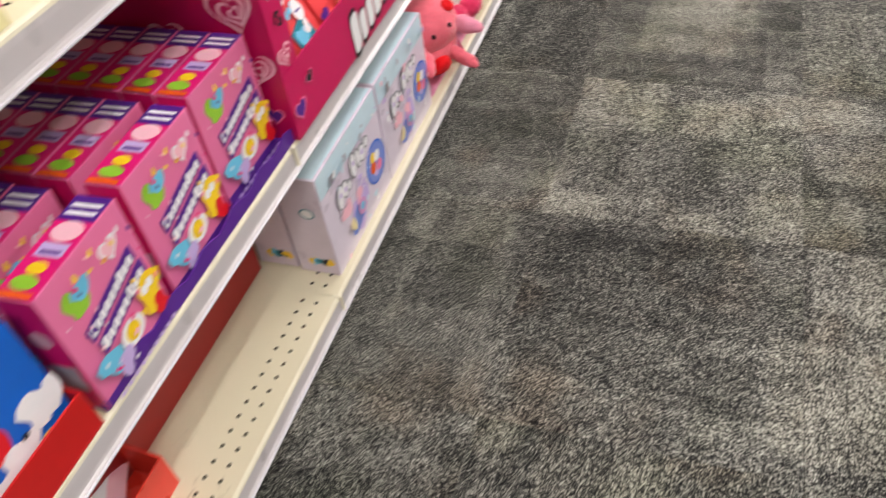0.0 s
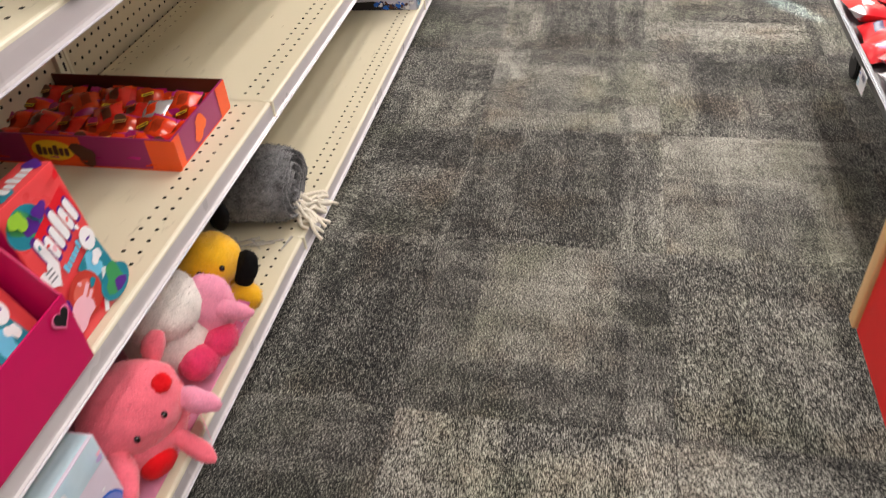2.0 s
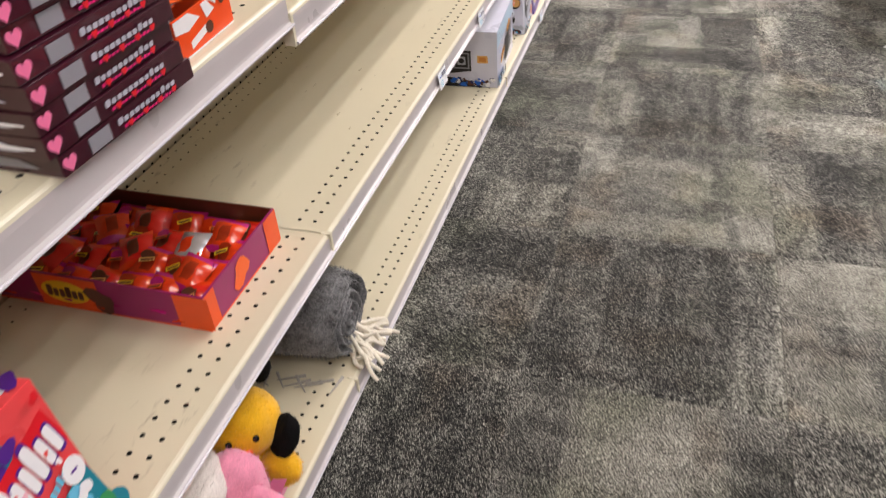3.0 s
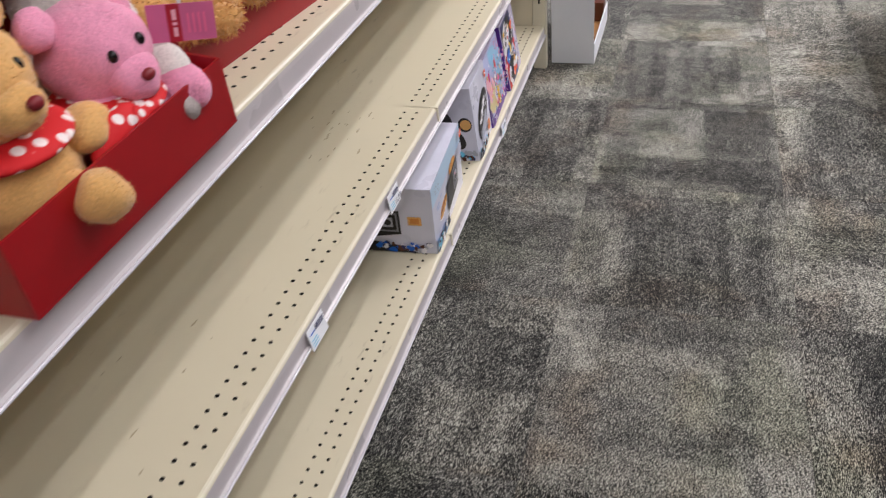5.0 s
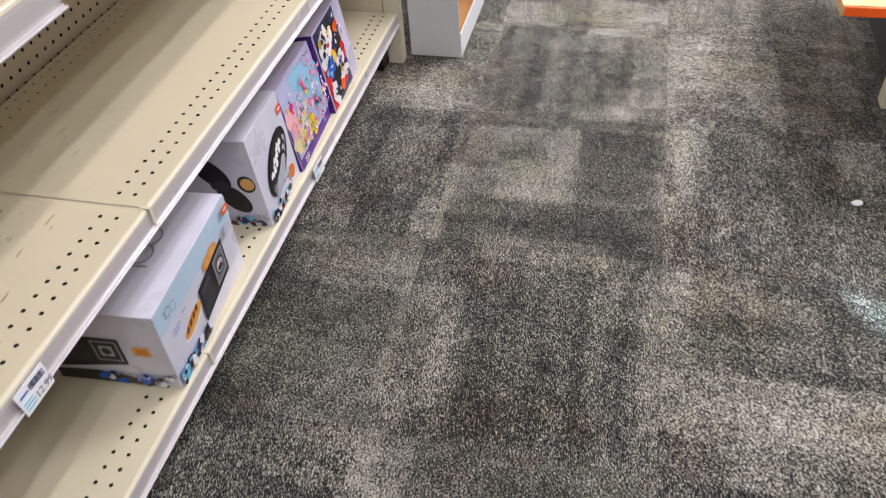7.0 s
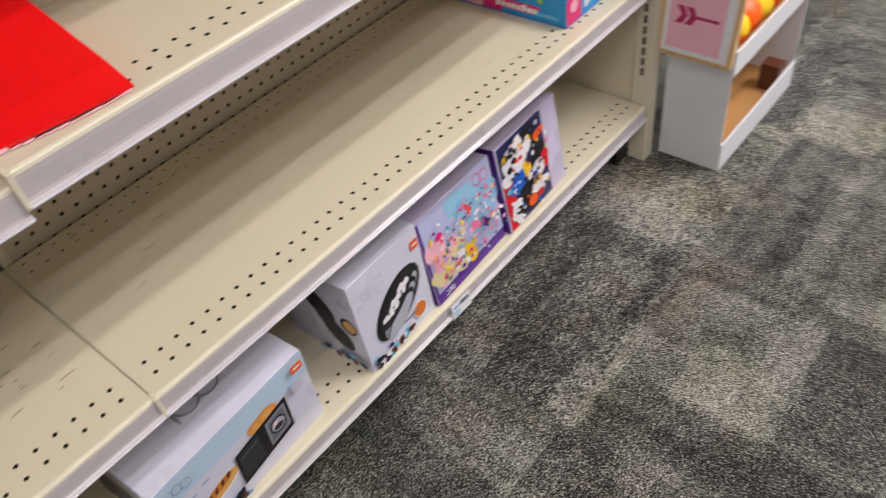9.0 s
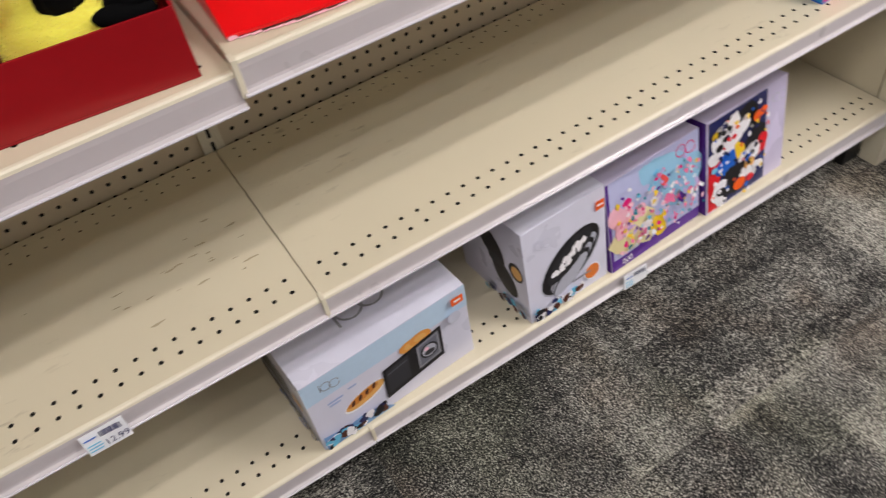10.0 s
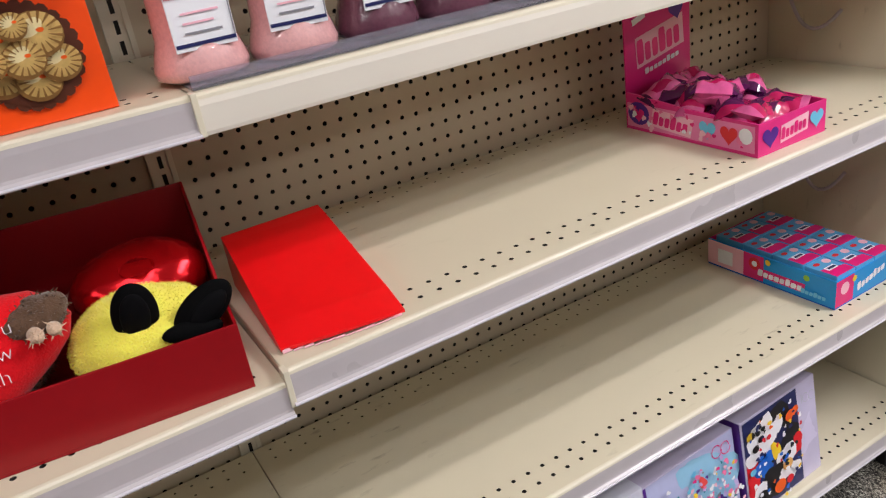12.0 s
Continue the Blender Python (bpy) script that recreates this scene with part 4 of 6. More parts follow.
plush("unicorn_plush", -0.098, 0.872, B + 0.002, -20, [
    ("body", (0, 0.0, 0.07), (0.075, 0.08, 0.068), 0, (0, 0, 0), True),
    ("head", (0.01, -0.01, 0.14), (0.07, 0.07, 0.055), 0, (0, 0, 0), True),
    ("cheek", (0.045, 0.055, 0.10), (0.045, 0.045, 0.06), 1, (0, 0, 20), True),
    ("arm", (0.085, 0.055, 0.11), (0.052, 0.018, 0.018), 1, (0, 5, 20), True),
    ("foot", (0.08, -0.02, 0.05), (0.028, 0.034, 0.028), 2, (0, 0, 0), True),
    ("foot", (0.085, 0.03, 0.06), (0.026, 0.032, 0.026), 2, (0, 0, 0), True),
    ("ear", (-0.02, -0.055, 0.19), (0.016, 0.014, 0.026), 0, (25, 0, 0), True),
    ("eye", (0.062, -0.045, 0.155), (0.005, 0.005, 0.006), 3, (0, 0, 0), False)],
    [F_WHITE, F_PINK, HOTV, EYE], "white and pink plush unicorn toy, slumped", 4200, 0.005, 4, "plush on the base shelf")
plush("dog_plush", -0.085, 1.012, B + 0.002, -55, [
    ("body", (-0.01, 0.0, 0.05), (0.055, 0.058, 0.05), 0, (0, 0, 0), True),
    ("head", (0.012, 0.0, 0.112), (0.056, 0.060, 0.050), 0, (0, 0, 0), True),
    ("arm", (0.060, 0.045, 0.050), (0.034, 0.026, 0.026), 0, (0, 0, 30), True),
    ("ear", (0.022, -0.060, 0.120), (0.026, 0.016, 0.038), 1, (20, 10, 0), True),
    ("ear", (0.045, 0.058, 0.095), (0.028, 0.018, 0.042), 1, (-25, 10, 0), True),
    ("tail", (-0.055, 0.045, 0.150), (0.020, 0.018, 0.028), 1, (0, 0, 0), True),
    ("eye", (0.062, -0.018, 0.128), (0.005, 0.005, 0.006), 2, (0, 0, 0), False),
    ("eye", (0.062, 0.020, 0.126), (0.005, 0.005, 0.006), 2, (0, 0, 0), False),
    ("nose", (0.068, 0.002, 0.108), (0.008, 0.010, 0.006), 3, (0, 0, 0), False)],
    [F_AMBER, F_BLACK, EYE, INK_ORANGE], "yellow plush dog with black ears", 3400, 0.004, 5, "plush on the base shelf")
for x, y, z, rx, rz in ((0.012, 0.735, 0.176, 12, 40), (0.0, 0.93, 0.215, 40, -15)):
    t = thing("hang_tag", x, y, z, rz, "pink satin gift tag hanging from a plush toy", "tag", rx=rx)
    part("card", box(-0.002, -0.0012, -0.028, 0.028, -0.018, 0.018), INK_PINK, t)
    a = Art((-0.0012, -0.028, -0.018), (0, 1, 0), (0, 0, 1))
    a.add(rect(0.02, 0.003, 0.036, 0.033), INK_LILAC)
    a.done(t)
bm = bmesh.new()
add_box(bm, -0.12, 0.115, 0.0, 0.42, 0, 0.0015)
pad = part("satin_cloth", bm, mat("pink_satin", (226, 150, 182), 0.28, 0.12, 25, 0.5))
pad.matrix_basis = pose(-0.13, 0.57, B + 0.0004)
tagged(pad, "pink satin cloth under the plush toys", "cloth")

# rolled blanket with fringe
rb = thing("rolled_blanket", -0.028, 1.288, B, 3, "grey fleece blanket rolled up with a white fringe", "blanket")
F_GREY = heather_mat("grey_heather_fleece", (40, 40, 42), (132, 132, 134))
bm = bmesh.new()
NA, RAD = 72, 0.080
profile = [(-0.30, 0.0), (-0.30, 0.9), (-0.29, 1.0), (-0.24, 1.03), (-0.18, 1.0), (-0.12, 1.02), (-0.06, 1.0), (-0.03, 0.99), (-0.012, 0.965), (-0.003, 0.91)] + [(0.0, 0.88 - 0.04 * k) for k in range(21)]
rings = []
for q, (xx, f) in enumerate(profile):
    ring = []
    for k in range(NA):
        a0 = 2 * math.pi * k / NA
        lump = noise.noise(Vector((xx * 9, math.cos(a0) * 1.6, math.sin(a0) * 1.6)))
        r = RAD * max(f, 0.012) * (1 + 0.05 * lump)
        dx = 0.0
        if q >= 9:
            dx = 0.0100 * math.sin(2 * math.pi * r / 0.0175 - a0) + 0.004 * lump + 0.006 * (1 - f)
        ring.append(bm.verts.new((xx + dx, r * math.cos(a0) * 1.08, RAD + r * math.sin(a0) * (0.98 if math.sin(a0) > 0 else 0.93))))
    rings.append(ring)
for r0, r1 in zip(rings, rings[1:]):
    for k in range(NA):
        bm.faces.new((r0[k], r0[(k + 1) % NA], r1[(k + 1) % NA], r1[k])).smooth = True
bm.faces.new(rings[-1])
bmesh.ops.recalc_face_normals(bm, faces=bm.faces[:])
bm.normal_update()
fuzz(bm, 9000, 0.0055, random.Random(8))
lowz = min(v.co.z for v in bm.verts)
for v in bm.verts:
    v.co.z -= lowz - 0.0005
part("fleece_roll", bm, F_GREY, rb)
FR = fur_mat("white_yarn", (236, 228, 212))
for k in range(22):
    cu = bpy.data.curves.new("fringe_strand", "CURVE")
    cu.dimensions, cu.bevel_depth, cu.bevel_resolution = "3D", 0.0040, 1
    sp = cu.splines.new("POLY")
    y = 0.022 * (k % 11 / 10 - 0.5) * 2.0
    reach = 0.060 + R.uniform(-0.015, 0.016)
    pts = []
    for q in range(11):
        f = q / 10
        x = -0.01 + reach * f
        over = x - 0.036
        z = 0.050 * (1 - min(1, f * 2.2)) + 0.006 if over < 0 else 0.006 - 1.0 * over
        pts.append((x + 0.004 * math.sin(6 * f + k), y * (0.6 + 2.3 * f) + 0.006 * math.sin(6 * f + 1.7 * k) + 0.02 * f, z + 0.006 * (k > 10) * (over < 0) + 0.004 * (1 + math.sin(k * 2.1 + 5 * f)) * (over < 0), 1))
    sp.points.add(len(pts) - 1)
    for p, c in zip(sp.points, pts):
        p.co = c
    tmp = new("tmp", cu)
    bpy.context.view_layer.update()
    me = bpy.data.meshes.new_from_object(tmp.evaluated_get(bpy.context.evaluated_depsgraph_get()))
    bpy.data.objects.remove(tmp)
    me.materials.clear()
    me.materials.append(FR)
    mesh_part("fringe_strand", me, rb, "white yarn strand")
for k in range(10):
    bm = bmesh.new()
    bmesh.ops.create_cone(bm, segments=6, radius1=0.003, radius2=0.001, depth=0.05, cap_ends=True)
    ob = part("fringe_strand", bm, fur_mat("grey_yarn", (170, 166, 158)) if k == 0 else GREY_YARN, rb)
    if k == 0:
        GREY_YARN = ob.data.materials[0]
    ob.matrix_basis = pose(-0.15 + 0.016 * k + R.uniform(-0.01, 0.01), -0.090 - R.uniform(0, 0.020), 0.005, 84 + R.uniform(-6, 4), 0, R.uniform(-65, 65))

# ---- goods on the second shelf ----
GUM = mat("gummy_pink_print", (226, 116, 162), 0.32, 0.05, 40, 0.04)
g0 = carton("gummy_box", -0.020, -0.116, S2 + 0.003, 0.044, 0.136, 0.166, 0, GUM, "pink gummy candy box with purple band", "candy box", group="gummy boxes")
a = front(0)
a.add(rect(0.001, 0.001, 0.135, 0.012), INK_PURPLE)
a.add(blob(0.035, 0.125, 0.016, R), INK_LIME)
a.add(blob(0.047, 0.132, 0.012, R), INK_SKY)
a.add(heart(0.098, 0.135, 0.016), INK_WHITE)
a.add(heart(0.098, 0.135, 0.012), INK_PALE)
for row, v in ((0, 0.096), (1, 0.074)):
    a.add(slanted(0.072 + 0.004 * row, v, 0.098, 0.019, 14), INK_PURPLE)
    a.word(0.072 + 0.004 * row, v, 0.09, 0.014, INK_WHITE, 14, 9 - row)
a.add(blob(0.115, 0.055, 0.022, R), INK_YELLOW)
a.add(disc(0.108, 0.062, 0.006), INK_WHITE)
a.add(disc(0.119, 0.064, 0.006), INK_WHITE)
a.add(blob(0.121, 0.028, 0.013, R), INK_RED)
a.add(disc(0.07, 0.042, 0.02, 0.8), INK_WHITE)
a.add(disc(0.07, 0.042, 0.012, 0.9), INK_YELLOW)
a.add(blob(0.03, 0.04, 0.018, R), INK_SKY)
a.add(blob(0.045, 0.024, 0.014, R), INK_LILAC)
for k in range(34):
    a.add(blob(R.uniform(0.006, 0.130), R.uniform(0.018, 0.160), R.uniform(0.0012, 0.0040), R), R.choice((INK_HOT, INK_PALE, INK_WHITE, INK_PINK, INK_PURPLE, INK_YELLOW)))
for k in range(9):
    a.add(rect(0.012 + 0.013 * k, 0.004, 0.021 + 0.013 * k, 0.009), INK_LILAC)
a.done(g0)
a = top_face(0.166)
a.add(rect(0.001, 0.001, 0.135, 0.043), INK_HOT)
a.add(rect(0.10, 0.001, 0.135, 0.043), INK_PURPLE)
for k in range(2):
    a.add(rect(0.108 + 0.011 * k, 0.005, 0.113 + 0.011 * k, 0.039), INK_WHITE)
a.add(disc(0.086, 0.021, 0.014, 1.2), INK_PALE)
a.add(rect(0.052, 0.006, 0.070, 0.036), INK_LILAC)
a.add(rect(0.056, 0.010, 0.060, 0.032), INK_PURPLE)
a.add(disc(0.038, 0.021, 0.008, 1.3), INK_YELLOW)
a.add(disc(0.02, 0.022, 0.009, 1.6), INK_LIME)
a.add(rect(0.002, 0.004, 0.009, 0.040), INK_ORANGE)
a.done(g0, "top_artwork")
a = left_face(0.044)
a.add(rect(0.001, 0.001, 0.043, 0.165), INK_HOT)
a.add(rect(0.006, 0.03, 0.038, 0.07), INK_SILVER)
a.add(disc(0.022, 0.11, 0.012), INK_PALE)
a.done(g0, "side_artwork")
for row in range(3):
    for k in range(5):
        if row or k:
            copy_thing(g0, pose(-0.020 - 0.0465 * k - (0.004 * row if k else -0.012 * row), -0.116 - 0.151 * row, S2 + 0.003, 0, 0, 1.5 * row))
pt = thing("purple_tray", 0, 0, 0, 0, "shallow purple scalloped cardboard tray", "display tray")
bm = bmesh.new()
pts = [(-0.42, 0.0), (0.028, 0.0), (0.028, 0.016)]
for k in range(24):
    pts.append((0.028 - 0.0186 * k, 0.020 + 0.005 * math.sin(k * 1.6)))
pts.append((-0.42, 0.016))
vs = [bm.verts.new((0.002, u, S2 + 0.001 + v)) for u, v in pts]
bm.faces.new(vs)
r = bmesh.ops.extrude_face_region(bm, geom=bm.faces[:])
for v in r["geom"]:
    if isinstance(v, bmesh.types.BMVert):
        v.co.x -= 0.002
bmesh.ops.recalc_face_normals(bm, faces=bm.faces[:])
part("front_wall", bm, INK_PURPLE, pt)
part("tray_floor", box(-0.27, -0.001, -0.42, 0.028, S2 + 0.0005, S2 + 0.0025), INK_PURPLE, pt)

bt = open_tray("red_candy_tray", -0.26, 0.004, -0.78, -0.432, S2, 0.055, 0.12, mat("bright_red_tray", (196, 22, 24), 0.35), "red cardboard tray holding blue boxes")
bb = carton("blue_candy_box", -0.012, -0.60, S2 + 0.004, 0.06, 0.162, 0.16, 0, ink("blue", (20, 100, 205)), "bright blue candy box with white cartoon artwork", "candy box", group="blue boxes")
a = front(0)
a.add(disc(0.085, 0.112, 0.014), INK_CORAL)
for k in range(9):
    a.add(blob(0.02 + 0.016 * k, 0.05 + 0.03 * math.sin(k * 1.9), 0.019, R), (INK_WHITE, INK_WHITE, INK_PALE, INK_WHITE, INK_RED, INK_WHITE, INK_YELLOW)[k % 7])
a.add(blob(0.04, 0.13, 0.02, R), INK_SKY)
a.word(0.075, 0.145, 0.11, 0.018, INK_WHITE, 0, 6)
for u, v in ((0.06, 0.075), (0.075, 0.078), (0.11, 0.06)):
    a.add(disc(u, v, 0.004), INK_BLACK)
a.done(bb)
copy_thing(bb, pose(-0.012, -0.768, S2 + 0.004))

# stick-candy display
ft = thing("magenta_display_tray", 0, 0, 0, 0, "magenta cardboard candy display tray with hearts", "display tray")
y0, y1, tx = 0.030, 0.605, -0.30
part("tray_floor", box(tx, 0.010, y0, y1, S2 + 0.0005, S2 + 0.003), MAGENTA, ft)
fw = part("front_wall", box(0.0075, 0.0105, y0, y1, S2 + 0.003, S2 + 0.102, 0.0008), MAGENTA, ft)
a = Art((0.0105, y0, S2), (0, 1, 0), (0, 0, 1))
a.word(0.30, 0.050, 0.19, 0.078, INK_BLACK, 10, 6)
a.word(0.30, 0.050, 0.184, 0.062, INK_WHITE, 10, 6)
a.add(heart(0.020, 0.040, 0.019), INK_PINK)
a.add(heart(0.020, 0.040, 0.015), INK_PURPLE)
a.add(heart(0.556, 0.082, 0.017), INK_PINK)
a.add(heart(0.556, 0.082, 0.014), INK_BLACK)
a.add(heart(0.060, 0.066, 0.012, 20), INK_PINK)
a.add(heart(0.060, 0.066, 0.010, 20), INK_BLACK)
a.done(fw, "printed_shape", split=True)
fm = part("front_margin", box(0.0075, 0.0105, y0, y0 + 0.047, S2 + 0.1022, S2 + 0.238, 0.0008), MAGENTA, ft)
a = Art((0.0105, y0, S2), (0, 1, 0), (0, 0, 1))
for q, f in enumerate((1.0, 0.84, 0.62, 0.46, 0.26)):
    a.add(heart(0.020 + 0.001 * q, 0.124 - 0.001 * q, 0.019 * f, 8 - 5 * q), (INK_PALE, MAGENTA)[q % 2])
for q, f in enumerate((1.0, 0.62, 0.34)):
    a.add(blob(0.026 + 0.001 * q, 0.172, 0.010 * f, R, n=18), (INK_BLACK, MAGENTA)[q % 2])
a.add(heart(0.020, 0.212, 0.013, -10), INK_PALE)
a.add(heart(0.020, 0.212, 0.010, -10), MAGENTA)
a.done(fm, "printed_shape", split=True)
part("back_wall", box(tx, tx + 0.003, y0, y1, S2 + 0.003, S2 + 0.27, 0.0008), MAGENTA, ft)
for y in (y0, y1 - 0.003):
    sw = part("side_wall", extrude_profile([(tx + 0.003, S2 + 0.003), (0.0075, S2 + 0.003), (0.0075, S2 + (0.238 if y == y0 else 0.102)), (-0.10, S2 + 0.25), (tx + 0.003, S2 + 0.27)], y, y + 0.003), MAGENTA, ft)
    if y == y0:
        a = Art((tx, y0, S2), (1, 0, 0), (0, 0, 1))
        for u, v, s, tn in ((0.266, 0.196, 0.036, 10), (0.274, 0.114, 0.033, -12), (0.16, 0.15, 0.032, 5), (0.21, 0.07, 0.03, -8)):
            for q, (du, f) in enumerate(((0, 1.0), (0, 0.84), (0.003, 0.66), (0.003, 0.50), (0.006, 0.32), (0.006, 0.18))):
                a.add(heart(u + du, v - du * 0.6, s * f, tn + 6 * q), (INK_PALE, MAGENTA)[q % 2])
        a.add(heart(0.285, 0.042, 0.016), INK_PINK)
        a.add(heart(0.285, 0.042, 0.012), INK_PURPLE)
        a.done(sw)
CORAL = mat("coral_print", (232, 74, 78), 0.3, 0.07, 30, 0.03, coat=0.2)


def dip_box(x, y, z, lean, w=0.178):
    d = carton("stick_candy_box", x, y, z, 0.045, w, 0.20, 0, CORAL, "coral red candy box with teal and purple artwork", "candy box", lean=lean, group="stick candy boxes")
    a = front(0)
    s = w / 0.178
    a.add(rect(0.001, 0.002, w - 0.001, 0.199), CORAL)
    a.add(disc(0.045 * s, 0.165, 0.03, 0.8), INK_TEAL)
    a.add(blob(0.04 * s, 0.17, 0.018, R), INK_GREEN)
    a.add(blob(0.055 * s, 0.16, 0.012, R), INK_PURPLE)
    a.add(slanted(0.10 * s, 0.135, 0.135 * s, 0.046, 18), INK_RED)
    a.word(0.10 * s, 0.135, 0.138 * s, 0.052, INK_PURPLE, 18, 6)
    a.word(0.10 * s, 0.135, 0.132 * s, 0.042, INK_WHITE, 18, 6)
    a.word(0.108 * s, 0.098, 0.09 * s, 0.012, INK_SKY, 18, 8)
    a.add(slanted(0.13 * s, 0.062, 0.05, 0.046, 15), INK_TEAL)
    a.add(blob(0.13 * s, 0.066, 0.015, R), INK_SKY)
    a.add(slanted(0.118 * s, 0.03, 0.008, 0.055, -25), INK_WHITE)
    a.add(heart(0.03 * s, 0.100, 0.021, 15), INK_WHITE)
    for q in range(3):
        a.add(rect(0.019 * s, 0.106 - 0.006 * q, 0.041 * s, 0.1085 - 0.006 * q), INK_GREY)
    a.add(blob(0.085 * s, 0.170, 0.010, R, n=18), INK_PURPLE)
    a.add(blob(0.030 * s, 0.178, 0.012, R), INK_LIME)
    a.add(disc(0.150 * s, 0.098, 0.013, 1.2), INK_WHITE)
    a.add(rect(0.143 * s, 0.096, 0.157 * s, 0.099), INK_PURPLE)
    a.add(disc(0.074 * s, 0.048, 0.029), ink("dull_red", (196, 60, 50)))
    a.add(disc(0.070 * s, 0.052, 0.019, 0.8), ink("brick", (224, 104, 90)))
    a.add(slanted(0.072 * s, 0.05, 0.026, 0.006, 30), INK_PALE)
    a.add(slanted(0.076 * s, 0.041, 0.020, 0.005, 30), INK_PALE)
    a.add(blob(0.146 * s, 0.072, 0.009, R), INK_WHITE)
    a.add(blob(0.012 * s, 0.060, 0.010, R, n=18), INK_PURPLE)
    a.add(blob(0.04 * s, 0.035, 0.02, R), INK_PALE)
    a.add(disc(0.155 * s, 0.025, 0.03, 0.7), INK_TEAL)
    a.add(blob(0.155 * s, 0.03, 0.018, R), INK_GREEN)
    a.add(blob(0.165 * s, 0.018, 0.010, R), INK_PURPLE)
    for q in range(10):
        a.add(blob(R.uniform(0.008, 0.17) * s, R.uniform(0.008, 0.192), R.uniform(0.002, 0.0055), R), (INK_RED, INK_PALE, INK_CORAL, INK_WHITE, INK_TEAL)[q % 5])
    a.done(d, "printed_shape", split=True)
    a = top_face(0.20)
    a.add(blob(0.05 * s, 0.022, 0.018, R), INK_TEAL)
    a.word(0.11 * s, 0.022, 0.09 * s, 0.022, INK_WHITE, 0, 5)
    a.add(blob(0.165 * s, 0.02, 0.012, R), INK_PURPLE)
    a.done(d, "top_artwork")
    return d


for row in range(3):
    for k in range(3):
        dip_box(-0.004 - 0.075 * row, y0 + 0.012 + 0.186 * k, S2 + 0.004 + 0.012, -26)
dr = dip_box(-0.012, 0.614, S2 + 0.0005, -7, 0.108)
a = left_face(0.045)
a.add(rect(0.001, 0.001, 0.044, 0.199), MAGENTA)
a.add(heart(0.024, 0.12, 0.018), INK_PINK)
a.add(heart(0.024, 0.12, 0.012), MAGENTA)
a.done(dr, "side_artwork")

# peanut-butter candy tray
ct = thing("orange_candy_tray", 0, 0, 0, 0, "orange and purple cardboard tray of wrapped candy", "display tray")
OR, PU = mat("orange_card", (238, 84, 18), 0.33, 0.05), mat("plum_card", (150, 26, 96), 0.33, 0.05)
cx0, cx1, cy0, cy1, ch = -0.42, -0.060, 0.988, 1.19, 0.058
part("tray_floor", box(cx0, cx1, cy0, cy1, S2 + 0.0005, S2 + 0.003), OR, ct)
part("front_wall", box(cx1 - 0.003, cx1, cy0, cy1, S2 + 0.003, S2 + ch, 0.0006), PU, ct)
a = Art((cx1, cy0, S2), (0, 1, 0), (0, 0, 1))
a.add(rect(0.0, 0.004, 0.025, ch - 0.001), OR)
a.add(rect(0.165, 0.004, 0.202, ch - 0.001), OR)
a.add(blob(0.09, 0.03, 0.02, R), INK_ORANGE)
a.done(ct, "printed_shape", split=True)
lw = part("side_wall", box(cx0, cx1 - 0.003, cy0, cy0 + 0.003, S2 + 0.003, S2 + ch, 0.0006), PU, ct)
a = Art((cx0, cy0, S2), (1, 0, 0), (0, 0, 1))
a.add(rect(0.315, 0.004, 0.366, ch - 0.001), OR)
a.add(rect(0.10, 0.004, 0.20, ch - 0.001), OR)
a.add(disc(0.145, 0.03, 0.038, 0.5), INK_YELLOW)
a.word(0.145, 0.03, 0.06, 0.02, INK_BROWN, 0, 6)
a.add(blob(0.20, 0.025, 0.02, R), INK_BROWN)
a.done(lw, "printed_shape", split=True)
part("side_wall", box(cx0, cx1 - 0.003, cy1 - 0.003, cy1, S2 + 0.003, S2 + ch, 0.0006), INK_BROWN, ct)
part("back_wall", box(cx0, cx0 + 0.003, cy0 + 0.003, cy1 - 0.003, S2 + 0.003, S2 + ch, 0.0006), OR, ct)
WR = [mat("orange_wrapper", (216, 56, 14), 0.2, 0.25, 25, 0.4, coat=0.5), mat("rust_wrapper", (150, 44, 18), 0.25, 0.3, 60, 0.2), mat("plum_wrapper", (172, 28, 108), 0.2, 0.1, 30, 0.3, coat=0.4)]
WR2 = [mat("red_wrapper", (210, 34, 26), 0.2, 0.15, 25, 0.3, coat=0.5), mat("cocoa_wrapper", (92, 40, 24), 0.3, 0.2), mat("orange_wrapper", (236, 70, 16))]
WR3 = [mat("silver_foil", (214, 210, 214), 0.2, 0.15, 30, 0.3, metal=0.6), mat("orange_wrapper", (236, 70, 16)), mat("silver_foil", (214, 210, 214))]
for i in range(7):
    for j in range(4):
        bm = bmesh.new()
        pouch(bm, 0.056, 0.052, 0.024)
        pk = part("candy_pack", bm, WR if (i + j) % 3 else WR2)
        pk.matrix_basis = pose(cx0 + 0.032 + 0.049 * i, cy0 + 0.030 + 0.047 * j, S2 + 0.012 + R.uniform(0, 0.010), R.uniform(-14, 14), -22 + R.uniform(-8, 8), 90 + R.uniform(-12, 12))
        a = Art((0.007, -0.016, 0.0278), (0, 1, 0), (-1, 0, 0))
        tilt = R.uniform(5, 28)
        a.add(disc(0.016 + R.uniform(-0.004, 0.004), 0.000, 0.010, 0.8), (INK_BROWN, WR[2], WR[1])[(2 * i + j) % 3])
        a.add(slanted(0.016, 0.007, 0.021, 0.0060, tilt), (INK_TAN, INK_YELLOW, INK_ORANGE)[(i + 2 * j) % 3])
        a.add(slanted(0.016, 0.0073, 0.017, 0.0030, tilt), INK_BROWN)
        a.done(pk, "printed_logo")
        tagged(pk, "orange wrapped peanut-butter candy pack in a tray", "candy pack", "candy packs in the orange tray")
